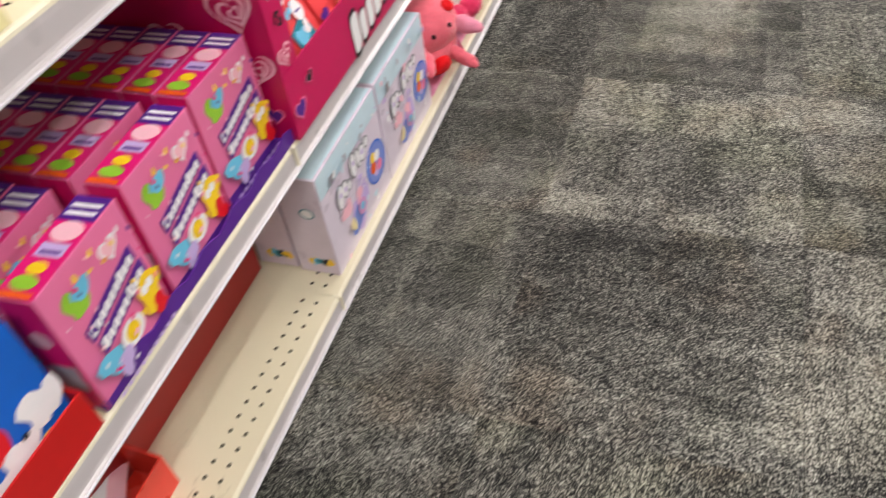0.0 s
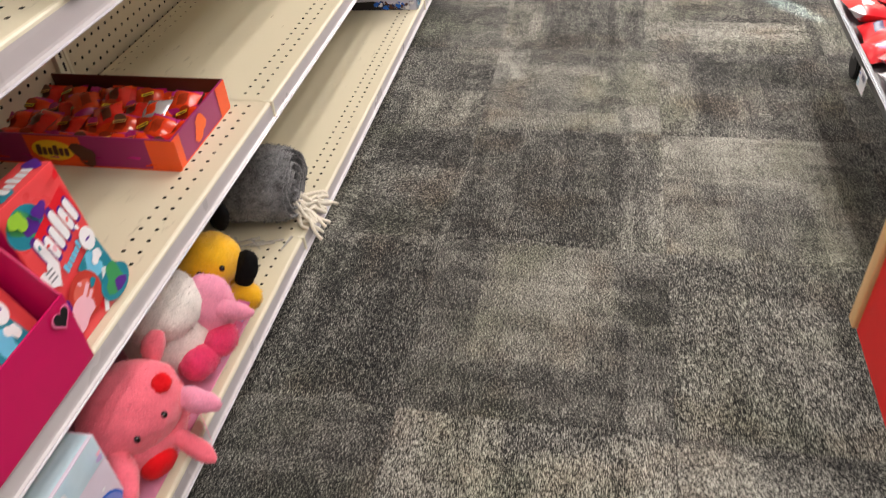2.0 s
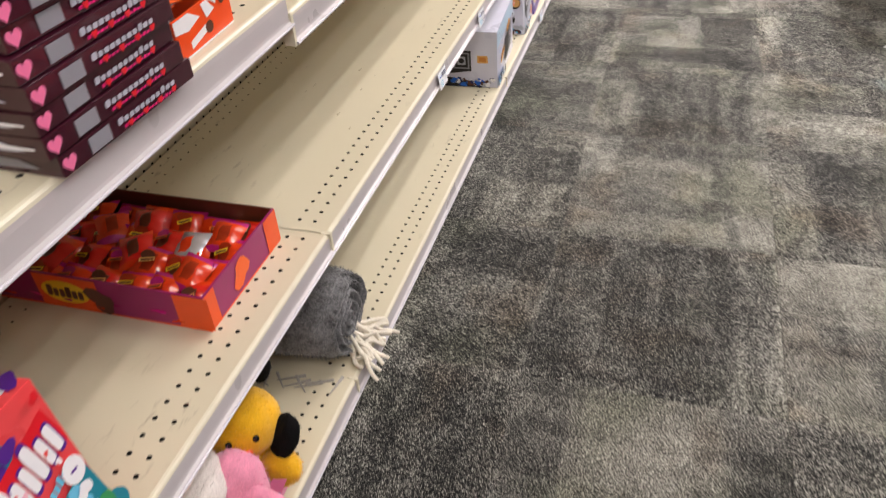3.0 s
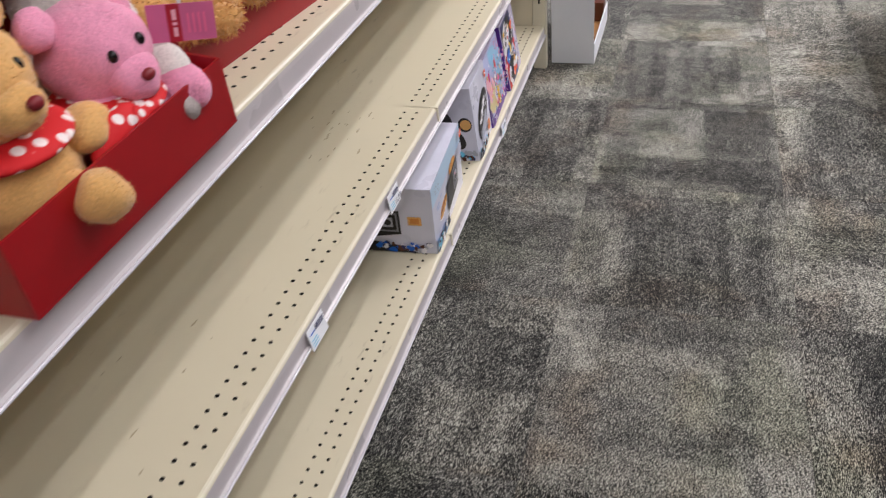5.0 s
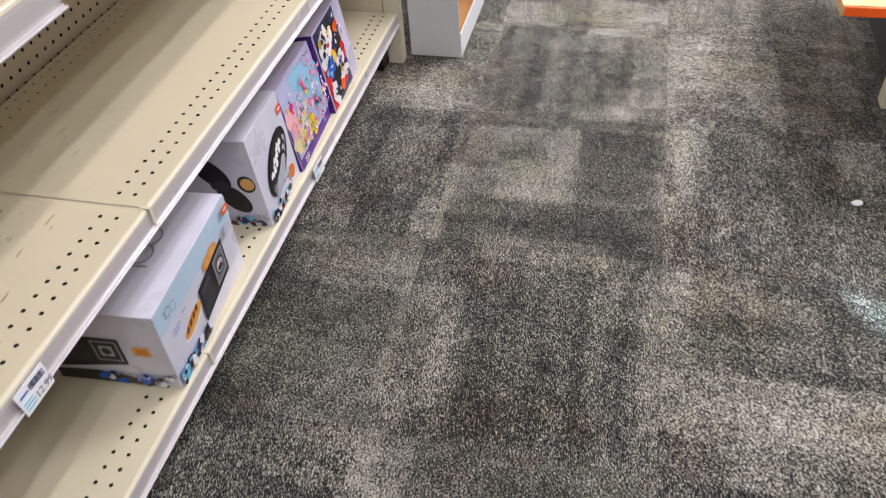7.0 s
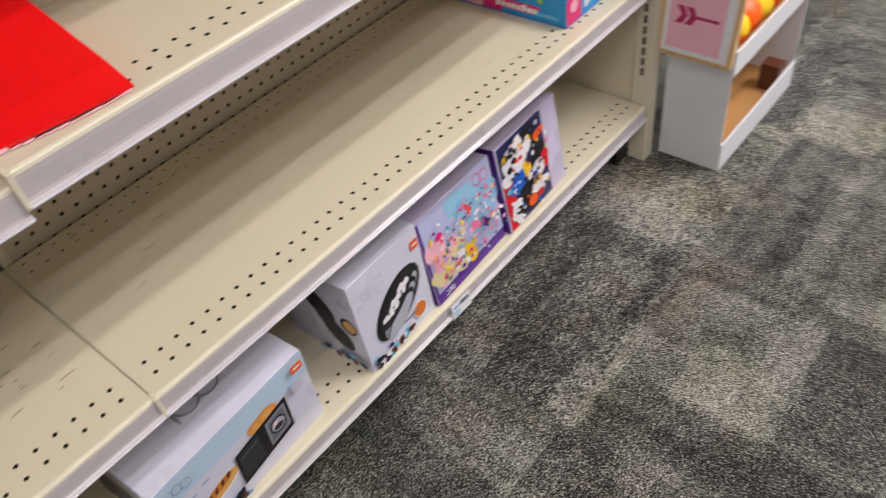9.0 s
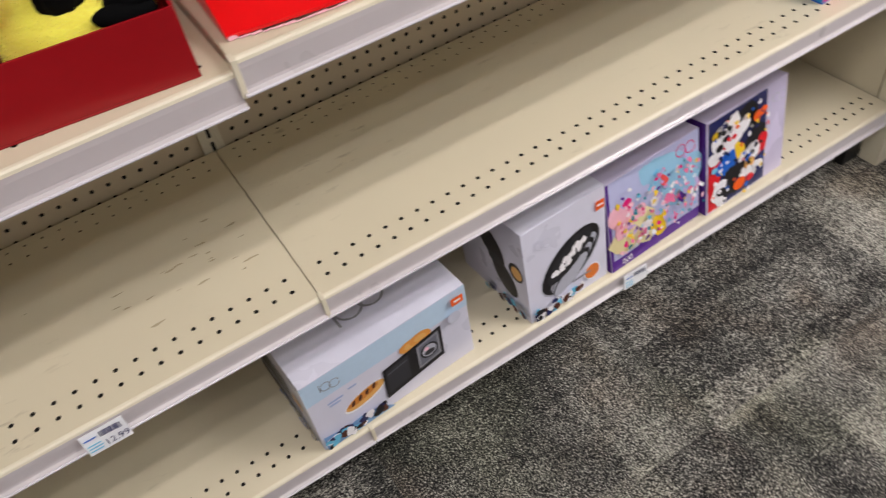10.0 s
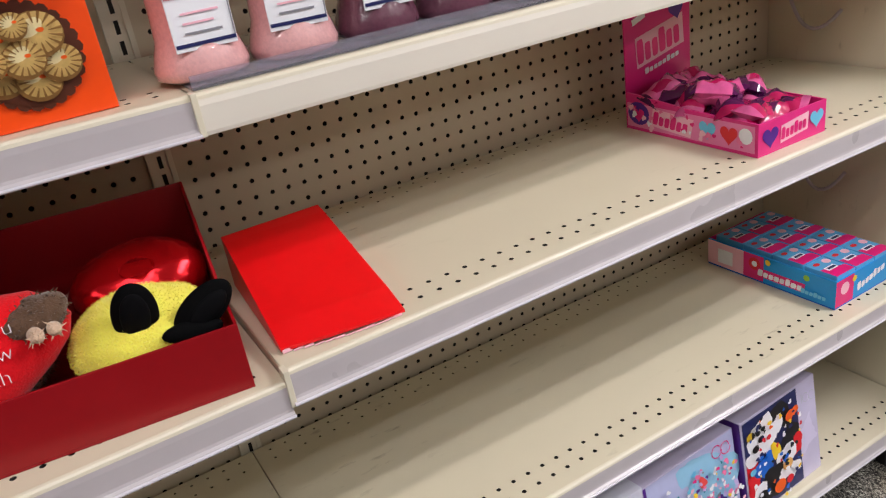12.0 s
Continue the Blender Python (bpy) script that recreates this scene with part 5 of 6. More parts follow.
for x, y, mts in ((-0.145, 1.10, WR3), (-0.11, 1.135, WR), (-0.115, 1.05, WR), (-0.22, 1.08, WR2), (-0.29, 1.12, WR), (-0.33, 1.05, WR2), (-0.24, 1.14, WR2)):
    bm = bmesh.new()
    pouch(bm, 0.056, 0.050, 0.024)
    pk = part("candy_pack", bm, mts)
    pk.matrix_basis = pose(x, y, S2 + 0.030, R.uniform(-15, 15), -18, R.uniform(40, 130))
    tagged(pk, "shiny candy pack lying on top of the others", "candy pack", "candy packs in the orange tray")

# sour candy tray at the far end
sw = thing("sour_candy_tray", -0.034, 3.396, S2, 1.0, "blue and pink cardboard tray of small candy boxes", "display tray")
part("tray_floor", box(-0.275, 0, 0, 0.165, 0.0005, 0.003), INK_BLUE, sw)
part("front_wall", box(-0.003, 0, 0, 0.165, 0.003, 0.056, 0.0006), ink("cyan", (30, 150, 220)), sw)
a = Art((0, 0, 0), (0, 1, 0), (0, 0, 1))
a.add(rect(0.0, 0.004, 0.05, 0.055), INK_HOT)
a.add(disc(0.025, 0.035, 0.012), INK_PALE)
a.word(0.10, 0.03, 0.08, 0.016, INK_WHITE, 12, 7)
a.add(disc(0.05, 0.045, 0.006), INK_YELLOW)
a.done(sw)
sl = part("side_wall", box(-0.275, -0.003, 0, 0.003, 0.003, 0.056, 0.0006), ink("cyan", (30, 150, 220)), sw)
a = Art((-0.275, 0, 0), (1, 0, 0), (0, 0, 1))
a.add(rect(0, 0.004, 0.085, 0.055), INK_PALE)
a.add(rect(0.085, 0.004, 0.13, 0.055), INK_HOT)
a.add(disc(0.11, 0.036, 0.013), INK_RED)
a.add(disc(0.11, 0.036, 0.006), INK_WHITE)
a.add(rect(0.025, 0.012, 0.06, 0.042), INK_WHITE)
a.add(slanted(0.165, 0.022, 0.10, 0.018, 0), INK_HOT)
a.word(0.165, 0.022, 0.095, 0.014, INK_WHITE, 0, 8)
a.add(disc(0.14, 0.048, 0.006), INK_YELLOW)
a.add(disc(0.22, 0.045, 0.006), INK_LIME)
a.word(0.235, 0.018, 0.05, 0.010, INK_SKY, 0, 6)
a.done(sl)
for dims in ((-0.275, -0.003, 0.162, 0.165), (-0.275, -0.272, 0.003, 0.162)):
    part("side_wall", box(*dims, 0.003, 0.056, 0.0006), INK_HOT, sw)
SWB = ink("candy_blue", (90, 170, 220))
for i in range(4):
    for j in range(3):
        c = carton("sour_candy_box", -0.037 - 0.066 * i, 3.4015 + 0.0525 * j, S2 + 0.0045, 0.063, 0.050, 0.058, 0, SWB, "small blue and pink candy box packed in a tray", "candy box", group="boxes in the blue tray")
        a = top_face(0.058)
        a.add([(0.001, 0.001), (0.049, 0.001), (0.049, 0.020), (0.001, 0.034)], INK_HOT)
        a.add(rect(0.010, 0.022, 0.036, 0.034), INK_WHITE)
        a.add(rect(0.014, 0.025, 0.034, 0.031), INK_NAVY)
        a.add(disc(0.038, 0.048, 0.008), INK_PALE)
        a.add(disc(0.014, 0.05, 0.007, 0.7), INK_RED)
        a.done(c, "top_artwork")

# ---- goods on the third shelf ----
MAROON = mat("maroon_print", (58, 16, 32), 0.25, 0.1, 40, 0.04, coat=0.3)
for k in range(13):
    c = carton("chocolate_box", 0.016 + R.uniform(-0.006, 0.004), 0.790 + R.uniform(-0.004, 0.006), S3L + 0.0208 * k, 0.26, 0.19, 0.0202, R.uniform(-3, 3), MAROON, "flat dark maroon chocolate box in a stack", "chocolate box", group="stacked chocolate boxes")
    a = front(0)
    a.add(heart(0.010, 0.010, 0.0085), INK_PINK)
    a.add(rect(0.035, 0.003, 0.062, 0.017), INK_GREY)
    a.word(0.115, 0.012, 0.085, 0.006, INK_SILVER, 0, 11)
    a.word(0.115, 0.006, 0.075, 0.003, INK_HOT, 0, 14)
    for q in range(4):
        a.add(heart(0.085 + 0.022 * q, 0.007, 0.004), INK_RED)
    a.done(c, "printed_shape", split=True)
    # grey and white slivers on the end face: shine of the box, put in as colour
    a = left_face(0.26)
    a.add([(0.10 + R.uniform(-0.04, 0.04), 0.004), (0.24, 0.007), (0.22, 0.014), (0.08, 0.017)], INK_SILVER if k % 2 else INK_GREY)
    if k % 3:
        a.add([(0.14, 0.008), (0.25, 0.009), (0.25, 0.011), (0.16, 0.014)], INK_WHITE)
    a.done(c, "side_artwork")
    if k == 12:
        a = top_face(0.0202)
        a.add(heart(0.03, 0.06, 0.02), INK_PINK)
        a.done(c, "top_artwork")
KO = mat("tangerine_card", (244, 78, 14), 0.3, 0.04)
kt = thing("orange_white_tray", -0.008, 1.008, S3L, 2, "orange and white cardboard tray of chocolate bars", "display tray")
part("tray_floor", box(-0.15, 0, 0, 0.116, 0.0005, 0.0025), WHITEBOARD, kt)
part("front_wall", box(-0.0025, 0, 0, 0.116, 0.0025, 0.044, 0.0005), KO, kt)
a = Art((0, 0, 0), (0, 1, 0), (0, 0, 1))
a.add([(0.0, 0.043), (0.03, 0.043), (0.05, 0.032), (0.025, 0.026), (0, 0.03)], INK_WHITE)
a.add(slanted(0.04, 0.014, 0.034, 0.008, 10), INK_WHITE)
a.add(disc(0.064, 0.016, 0.008, 0.8), INK_BROWN)
a.add([(0.07, 0.043), (0.09, 0.043), (0.085, 0.033)], INK_WHITE)
a.add([(0.055, 0.043), (0.068, 0.043), (0.080, 0.030), (0.062, 0.026)], INK_WHITE)
a.add(disc(0.098, 0.034, 0.006, 0.8), INK_BROWN)
a.done(kt, "printed_shape", split=True)
part("side_wall", box(-0.15, -0.003, 0, 0.0025, 0.0025, 0.046, 0.0005), WHITEBOARD, kt)
part("side_wall", box(-0.15, -0.003, 0.1135, 0.116, 0.0025, 0.05, 0.0005), KO, kt)
part("back_wall", box(-0.15, -0.1475, 0.0025, 0.1135, 0.0025, 0.062, 0.0005), WHITEBOARD, kt)
part("corner_flap", extrude_profile([(-0.02, 0.046), (0.0, 0.046), (-0.002, 0.078), (-0.014, 0.082)], 0.1165, 0.1180), WHITEBOARD, kt, "small upright white cardboard flap")
for k in range(5):
    bm = bmesh.new()
    pouch(bm, 0.11, 0.034, 0.02)
    pk = part("chocolate_bar", bm, [INK_WHITE, INK_ORANGE if k % 2 else INK_WHITE, INK_ORANGE])
    pk.matrix_basis = pose(-0.083, 1.03 + 0.020 * k, S3L + 0.030 + 0.004 * (k % 2), R.uniform(-12, 12), -6, R.uniform(-14, 14))
    tagged(pk, "white and orange wrapped chocolate bar in a tray", "chocolate bar", "bars in the orange tray")
pb = carton("pink_cream_box", 0.0, -0.50, S3L, 0.16, 0.21, 0.11, 0, ink("butter", (232, 222, 168)), "cream and hot-pink candy box on a shelf", "candy box")
a = front(0)
a.add(rect(0.03, 0.016, 0.209, 0.109), INK_HOT)
a.add(disc(0.07, 0.055, 0.02), INK_YELLOW)
a.done(pb)

# teddy trays
t1 = open_tray("dark_red_tray", -0.215, 0.019, 1.432, 1.749, S3, 0.072, 0.165, DARKRED, "dark red cardboard tray filled with teddy bears")
t2 = open_tray("dark_red_tray", -0.222, -0.010, 1.800, 2.411, S3, 0.074, 0.165, DARKRED, "long dark red cardboard tray of plush gifts")
t2.matrix_basis = Matrix.Translation((-0.010, 2.411, 0)) @ pose(0, 0, 0, 0, 0, -6.0) @ Matrix.Translation((0.010, -2.411, 0))


SCARF, nt_, b_ = nodes_of("red_dotted_cloth")
vo_ = nt_.nodes.new("ShaderNodeTexVoronoi")
vo_.inputs["Scale"].default_value = 62.0
link(nt_, mapped(nt_), vo_.inputs["Vector"])
link(nt_, ramp(nt_, vo_.outputs["Distance"], (0.30, lin((238, 226, 224))), (0.36, lin((206, 20, 28)))), b_.inputs["Base Color"])
b_.inputs["Roughness"].default_value = 0.75
SOFT_PINK, NOSE_RED = fur_mat("soft_pink_velour", (240, 158, 188), 0.25), mat("dark_red_nose", (120, 18, 30), 0.5)
PALE_GREY = fur_mat("pale_grey_velour", (186, 176, 172), 0.2)
plush("teddy_bear", -0.050, 1.640, S3 + 0.004, 0, [
    ("body", (0, 0.012, 0.040), (0.056, 0.070, 0.046), 0, (0, 0, 0), True),
    ("head", (0, 0.020, 0.102), (0.050, 0.054, 0.049), 0, (0, 0, 0), True),
    ("muzzle", (0.040, 0.013, 0.086), (0.023, 0.028, 0.021), 0, (0, 15, 0), True),
    ("ear", (-0.005, 0.070, 0.128), (0.012, 0.019, 0.019), 0, (0, 0, 0), True),
    ("ear", (-0.005, -0.030, 0.142), (0.012, 0.019, 0.019), 0, (0, 0, 0), True),
    ("arm", (0.040, 0.066, 0.050), (0.042, 0.027, 0.024), 0, (0, 8, -15), True),
    ("sleeve", (0.018, 0.074, 0.070), (0.042, 0.026, 0.022), 3, (0, 12, -15), True),
    ("paw", (0.060, 0.045, 0.040), (0.015, 0.017, 0.015), 5, (0, 0, 0), True),
    ("leg", (0.018, -0.012, 0.024), (0.038, 0.034, 0.026), 0, (0, 0, -10), True),
    ("eye", (0.042, -0.006, 0.111), (0.0052, 0.0052, 0.006), 1, (0, 0, 0), False),
    ("eye", (0.046, 0.030, 0.113), (0.0052, 0.0052, 0.006), 1, (0, 0, 0), False),
    ("nose", (0.061, 0.009, 0.089), (0.005, 0.008, 0.0055), 2, (0, 0, 0), False),
    ("scarf", (0.012, 0.004, 0.066), (0.050, 0.058, 0.012), 4, (0, 10, 0), False),
    ("scarf_end", (0.050, -0.044, 0.056), (0.013, 0.036, 0.018), 4, (20, 0, 0), False),
    ("scarf_end", (0.054, -0.020, 0.046), (0.012, 0.016, 0.026), 4, (0, 10, 0), False)],
    [SOFT_PINK, EYE, NOSE_RED, F_WHITE, SCARF, PALE_GREY], "pink teddy bear with red heart-spotted scarf, sitting in tray", 5200, 0.0018, 11, "bears in the trays", "teddy bear")
plush("teddy_bear", -0.050, 1.520, S3 + 0.004, 0, [
    ("body", (0, 0, 0.050), (0.055, 0.060, 0.055), 0, (0, 0, 0), True),
    ("head", (0, -0.006, 0.138), (0.052, 0.056, 0.050), 0, (0, 0, 0), True),
    ("muzzle", (0.046, -0.006, 0.124), (0.022, 0.026, 0.019), 0, (0, 0, 0), True),
    ("ear", (-0.005, -0.055, 0.178), (0.013, 0.020, 0.020), 0, (0, 0, 0), True),
    ("ear", (-0.005, 0.045, 0.178), (0.013, 0.020, 0.020), 0, (0, 0, 0), True),
    ("arm", (0.034, 0.062, 0.070), (0.022, 0.030, 0.019), 0, (0, 0, 20), True),
    ("leg", (0.040, 0.004, 0.040), (0.042, 0.022, 0.022), 0, (0, 0, 0), True),
    ("paw", (0.076, 0.008, 0.040), (0.024, 0.024, 0.022), 0, (0, 0, 0), True),
    ("eye", (0.044, -0.026, 0.150), (0.005, 0.005, 0.006), 1, (0, 0, 0), False),
    ("eye", (0.044, 0.014, 0.150), (0.005, 0.005, 0.006), 1, (0, 0, 0), False),
    ("nose", (0.068, -0.006, 0.130), (0.005, 0.008, 0.0055), 2, (0, 0, 0), False),
    ("scarf", (0.010, 0, 0.094), (0.054, 0.058, 0.012), 3, (0, 8, 0), False)],
    [F_GOLD, EYE, NOSE_RED, SCARF], "golden teddy bear reaching a paw over the tray", 5200, 0.003, 12, "bears in the trays", "teddy bear")
plush("teddy_bear", -0.130, 1.690, S3 + 0.004, 0, [
    ("body", (0, 0, 0.050), (0.052, 0.055, 0.055), 0, (0, 0, 0), True),
    ("head", (0.015, 0.034, 0.128), (0.052, 0.058, 0.050), 0, (0, 0, 0), True),
    ("muzzle", (0.060, 0.034, 0.112), (0.022, 0.026, 0.019), 0, (0, 0, 0), True),
    ("ear", (0.01, 0.084, 0.166), (0.013, 0.020, 0.020), 0, (0, 0, 0), True),
    ("ear", (0.01, -0.016, 0.170), (0.013, 0.020, 0.020), 0, (0, 0, 0), True)],
    [F_WHITE], "white teddy bear behind the pink one", 4200, 0.003, 13, "bears in the trays", "teddy bear")
plush("teddy_bear", -0.095, 1.885, S3 + 0.034, 0, [
    ("body", (0, 0, 0.0), (0.058, 0.085, 0.045), 0, (0, 0, 8), True),
    ("head", (-0.02, -0.095, 0.020), (0.05, 0.05, 0.048), 0, (0, 0, 0), True),
    ("arm", (0.045, -0.03, -0.012), (0.034, 0.022, 0.020), 0, (0, 0, 20), True),
    ("leg", (0.035, 0.095, -0.012), (0.028, 0.045, 0.024), 0, (0, 0, -15), True),
    ("foot", (0.040, 0.135, -0.008), (0.020, 0.018, 0.022), 1, (0, 0, 0), True),
    ("bow", (0.050, 0.045, 0.004), (0.014, 0.026, 0.016), 2, (0, 0, -10), True)],
    [F_GOLD, fur_mat("honey_fur", (196, 146, 84)), F_RED], "golden curly teddy bear with red bow lying over tray", 5200, 0.009, 14, "bears in the trays", "teddy bear")
gt = thing("gift_tag", 0.005, 1.725, S3 + 0.118, -52, "pink card gift tag with dark red band", "tag", rx=-8)
part("card", box(-0.0005, 0.0005, -0.031, 0.031, -0.018, 0.018), ink("mauve_pink", (214, 110, 156)), gt)
a = Art((0.0005, -0.031, -0.018), (0, 1, 0), (0, 0, 1))
a.add(rect(0.018, 0.0, 0.030, 0.036), ink("crimson", (178, 30, 52)))
a.add(rect(0.0225, 0.005, 0.0265, 0.014), INK_PALE)
a.add(rect(0.0225, 0.016, 0.0265, 0.019), INK_PALE)
a.add(rect(0.0225, 0.021, 0.0265, 0.031), INK_PALE)
for q in range(4):
    a.add(rect(0.036 + 0.005 * q, 0.008, 0.038 + 0.005 * q, 0.027), INK_PINK)
a.done(gt, "printed_shape", split=True)
part("string", box(-0.001, 0.001, -0.002, 0.002, 0.018, 0.03), INK_WHITE, gt)

# sloth with heart cushion, yellow plush, foil heart
sl = plush("sloth_plush", -0.165, 2.186, S3 + 0.004, 0, [
    ("body", (0, 0, 0.06), (0.055, 0.07, 0.06), 0, (0, 0, 0), True),
    ("head", (0.03, -0.03, 0.145), (0.05, 0.06, 0.045), 0, (0, 0, 0), True),
    ("face", (0.058, -0.035, 0.134), (0.032, 0.052, 0.040), 1, (0, 10, 0), True),
    ("eye_patch", (0.086, -0.058, 0.142), (0.010, 0.014, 0.009), 2, (0, 0, 20), False),
    ("eye_patch", (0.087, -0.012, 0.146), (0.010, 0.014, 0.009), 2, (0, 0, -20), False),
    ("nose", (0.09, -0.034, 0.128), (0.009, 0.012, 0.007), 2, (0, 0, 0), False),
    ("arm", (0.065, 0.06, 0.11), (0.03, 0.035, 0.018), 0, (0, 0, 30), True),
    ("claw", (0.095, 0.075, 0.105), (0.014, 0.007, 0.006), 1, (0, 0, 15), True),
    ("claw", (0.098, 0.058, 0.106), (0.014, 0.007, 0.006), 1, (0, 0, 5), True)],
    [F_BROWN, F_BEIGE, fur_mat("dark_brown_fur", (52, 36, 28))], "brown plush sloth hugging a red heart cushion", 3600, 0.006, 21)
hc = thing("heart_cushion", -0.078, 2.172, S3 + 0.006, 0, "red velour heart cushion with white stitched words", "cushion", ry=-18)
bm = bmesh.new()
out = heart(0, 0.075, 0.082)
out = [(u * 1.38, v) for u, v in out]
levels = [(0.0, 1.0), (0.012, 0.97), (0.024, 0.86), (0.033, 0.66), (0.038, 0.4), (0.040, 0.15)]
for sgn in (1, -1):
    prev = None
    for dx, sc in levels:
        ring = [bm.verts.new((sgn * dx, u * sc, 0.075 + (v - 0.075) * sc)) for u, v in out]
        if prev:
            for q in range(len(ring)):
                bm.faces.new((prev[q], prev[(q + 1) % len(ring)], ring[(q + 1) % len(ring)], ring[q])).smooth = True
        prev = ring
    bm.faces.new(prev)
bmesh.ops.remove_doubles(bm, verts=bm.verts[:], dist=0.0003)
bmesh.ops.recalc_face_normals(bm, faces=bm.faces[:])
low = min(v.co.z for v in bm.verts)
for v in bm.verts:
    v.co.z -= low
part("cushion", bm, F_RED, hc)
for body, zz, sz in (("Love you", 0.110, 0.020), ("slooow", 0.088, 0.0205), ("much", 0.067, 0.020)):
    text_part("stitched_word", body, sz, face_matrix((0.0405, 0.020, zz), (0, 1, 0), (0, 0, 1), 0.001), INK_WHITE, hc, 0.0004, thin=-0.0005)
VELVET = mat("black_velvet", (7, 7, 8), 0.9, 0.3, 300, 0.4)
VELVET_SHEEN = mat("black_velvet_lining", (11, 11, 13), 0.8, 0.3, 300, 0.4)
for velvet in (VELVET, VELVET_SHEEN):
    velvet.node_tree.nodes["Principled BSDF"].inputs["Specular IOR Level"].default_value = 0.08
plush("round_yellow_plush", -0.100, 2.338, S3 + 0.004, 0, [
    ("body", (0, -0.002, 0.047), (0.062, 0.074, 0.050), 0, (0, 0, 0), True),
    ("ear", (0.042, -0.008, 0.090), (0.011, 0.022, 0.037), 1, (-8, 12, -10), False),
    ("ear_lining", (0.051, -0.009, 0.092), (0.004, 0.014, 0.027), 2, (-8, 12, -10), False),
    ("ear", (0.056, 0.052, 0.078), (0.011, 0.036, 0.020), 1, (34, 0, -6), False),
    ("ear_fold", (0.062, 0.036, 0.062), (0.010, 0.030, 0.011), 1, (-8, 0, 0), False),
    ("ear_lining", (0.066, 0.055, 0.080), (0.004, 0.024, 0.011), 2, (34, 0, -6), False)],
    [F_YELLOW, VELVET, VELVET_SHEEN], "round yellow plush with black velvet ears", 16000, 0.0030, 22)
fh = thing("foil_heart", -0.160, 2.352, S3 + 0.088, -4, "shiny red foil heart balloon behind the plush", "foil heart", ry=-48)
bm = bmesh.new()
for sgn in (1, -1):
    prev = None
    for dx, sc in ((0.0, 1.0), (0.012, 0.97), (0.023, 0.85), (0.031, 0.6), (0.034, 0.25)):
        ring = []
        for q, (u, v) in enumerate(disc(0, 0, 0.073, 0.66, n=30)):
            pk2 = 1 - 0.03 * (q % 2) * (sc > 0.8)
            puff = 1 + (0.16 * (q % 2) - 0.08) * (sc > 0.8) + 0.05 * math.sin(5.3 * q + 9 * sc)
            ring.append(bm.verts.new((sgn * dx * puff, u * sc * pk2, v * sc * pk2)))
        if prev:
            for q in range(len(ring)):
                bm.faces.new((prev[q], prev[(q + 1) % len(ring)], ring[(q + 1) % len(ring)], ring[q])).smooth = True
        prev = ring
    bm.faces.new(prev)
bmesh.ops.remove_doubles(bm, verts=bm.verts[:], dist=0.0003)
bmesh.ops.recalc_face_normals(bm, faces=bm.faces[:])
part("foil_skin", bm, mat("red_foil", (206, 16, 26), 0.18, 0.1, 60, 0.5, metal=0.75), fh)
part("stick", box(-0.002, 0.002, -0.002, 0.002, -0.10, -0.05), INK_WHITE, fh)

# open red box lying beside the tray
rbx = thing("red_envelope_box", 0, 0, 0, 0, "bright red cardboard box with sagging lid", "box")
bm = bmesh.new()
nx, ny = 12, 6
top, low = [], []
for i in range(nx + 1):
    f = i / nx
    rowt, rowl = [], []
    for j in range(ny + 1):
        g = j / ny
        x = -0.232 + (0.203 + 0.022 * g) * f + 0.006 * math.sin(math.pi * g) * f ** 3
        y = 2.460 - 0.011 * f + (0.130 + 0.007 * f) * g
        z = S3E + 0.068 - 0.058 * f ** 1.25 - 0.005 * math.sin(math.pi * f) - 0.004 * max(0.0, f - 0.85) / 0.15 + 0.0025 * math.sin(3.1 * g) * f
        rowt.append(bm.verts.new((x, y, z)))
        rowl.append(bm.verts.new((x, y, max(S3E + 0.001, z - 0.10 * (1 - f) - 0.0035))))
    top.append(rowt)
    low.append(rowl)
for i in range(nx):
    for j in range(ny):
        bm.faces.new((top[i][j], top[i + 1][j], top[i + 1][j + 1], top[i][j + 1]))
        bm.faces.new((low[i][j], low[i][j + 1], low[i + 1][j + 1], low[i + 1][j]))
for i in range(nx):
    bm.faces.new((top[i][0], low[i][0], low[i + 1][0], top[i + 1][0]))
    bm.faces.new((top[i][ny], top[i + 1][ny], low[i + 1][ny], low[i][ny]))
for j in range(ny):
    bm.faces.new((top[0][j], top[0][j + 1], low[0][j + 1], low[0][j]))
    bm.faces.new((top[nx][j], low[nx][j], low[nx][j + 1], top[nx][j + 1]))
bmesh.ops.recalc_face_normals(bm, faces=bm.faces[:])
part("lid", bm, BRIGHTRED, rbx)
bm = bmesh.new()
for k in range(12):
    ya, xa = 2.450 + 0.011 * k, -0.0282 + 0.00185 * k + 0.006 * math.sin(math.pi * (k + 0.5) / 12)
    add_box(bm, xa, xa + 0.0012, ya, ya + 0.0105, S3E + 0.0012, S3E + 0.0022 + 0.0006 * (k % 3) + 0.003 * (k == 0))
part("torn_edge", bm, INK_PALE, rbx, "torn pale cardboard edge")

# pink candy display at the end
PINKC = mat("candy_pink_card", (226, 40, 130), 0.3, 0.06, 40, 0.05)
gd = thing("pink_candy_display", -0.022, 3.172, S3E, 0, "hot pink cardboard display of wrapped lollipops", "display tray")
gx = -0.265
part("tray_floor", box(gx, 0, 0, 0.148, 0.0005, 0.003), PINKC, gd)
part("front_wall", box(-0.003, 0, 0, 0.148, 0.003, 0.050, 0.0006), PINKC, gd)
part("back_wall", box(gx, gx + 0.003, 0, 0.148, 0.003, 0.21, 0.0006), PINKC, gd, "hot pink header card")
for y in (0, 0.145):
    part("side_wall", extrude_profile([(gx + 0.003, 0.003), (-0.003, 0.003), (-0.003, 0.050), (-0.12, 0.052), (gx + 0.003, 0.062)], y, y + 0.003), PINKC, gd)
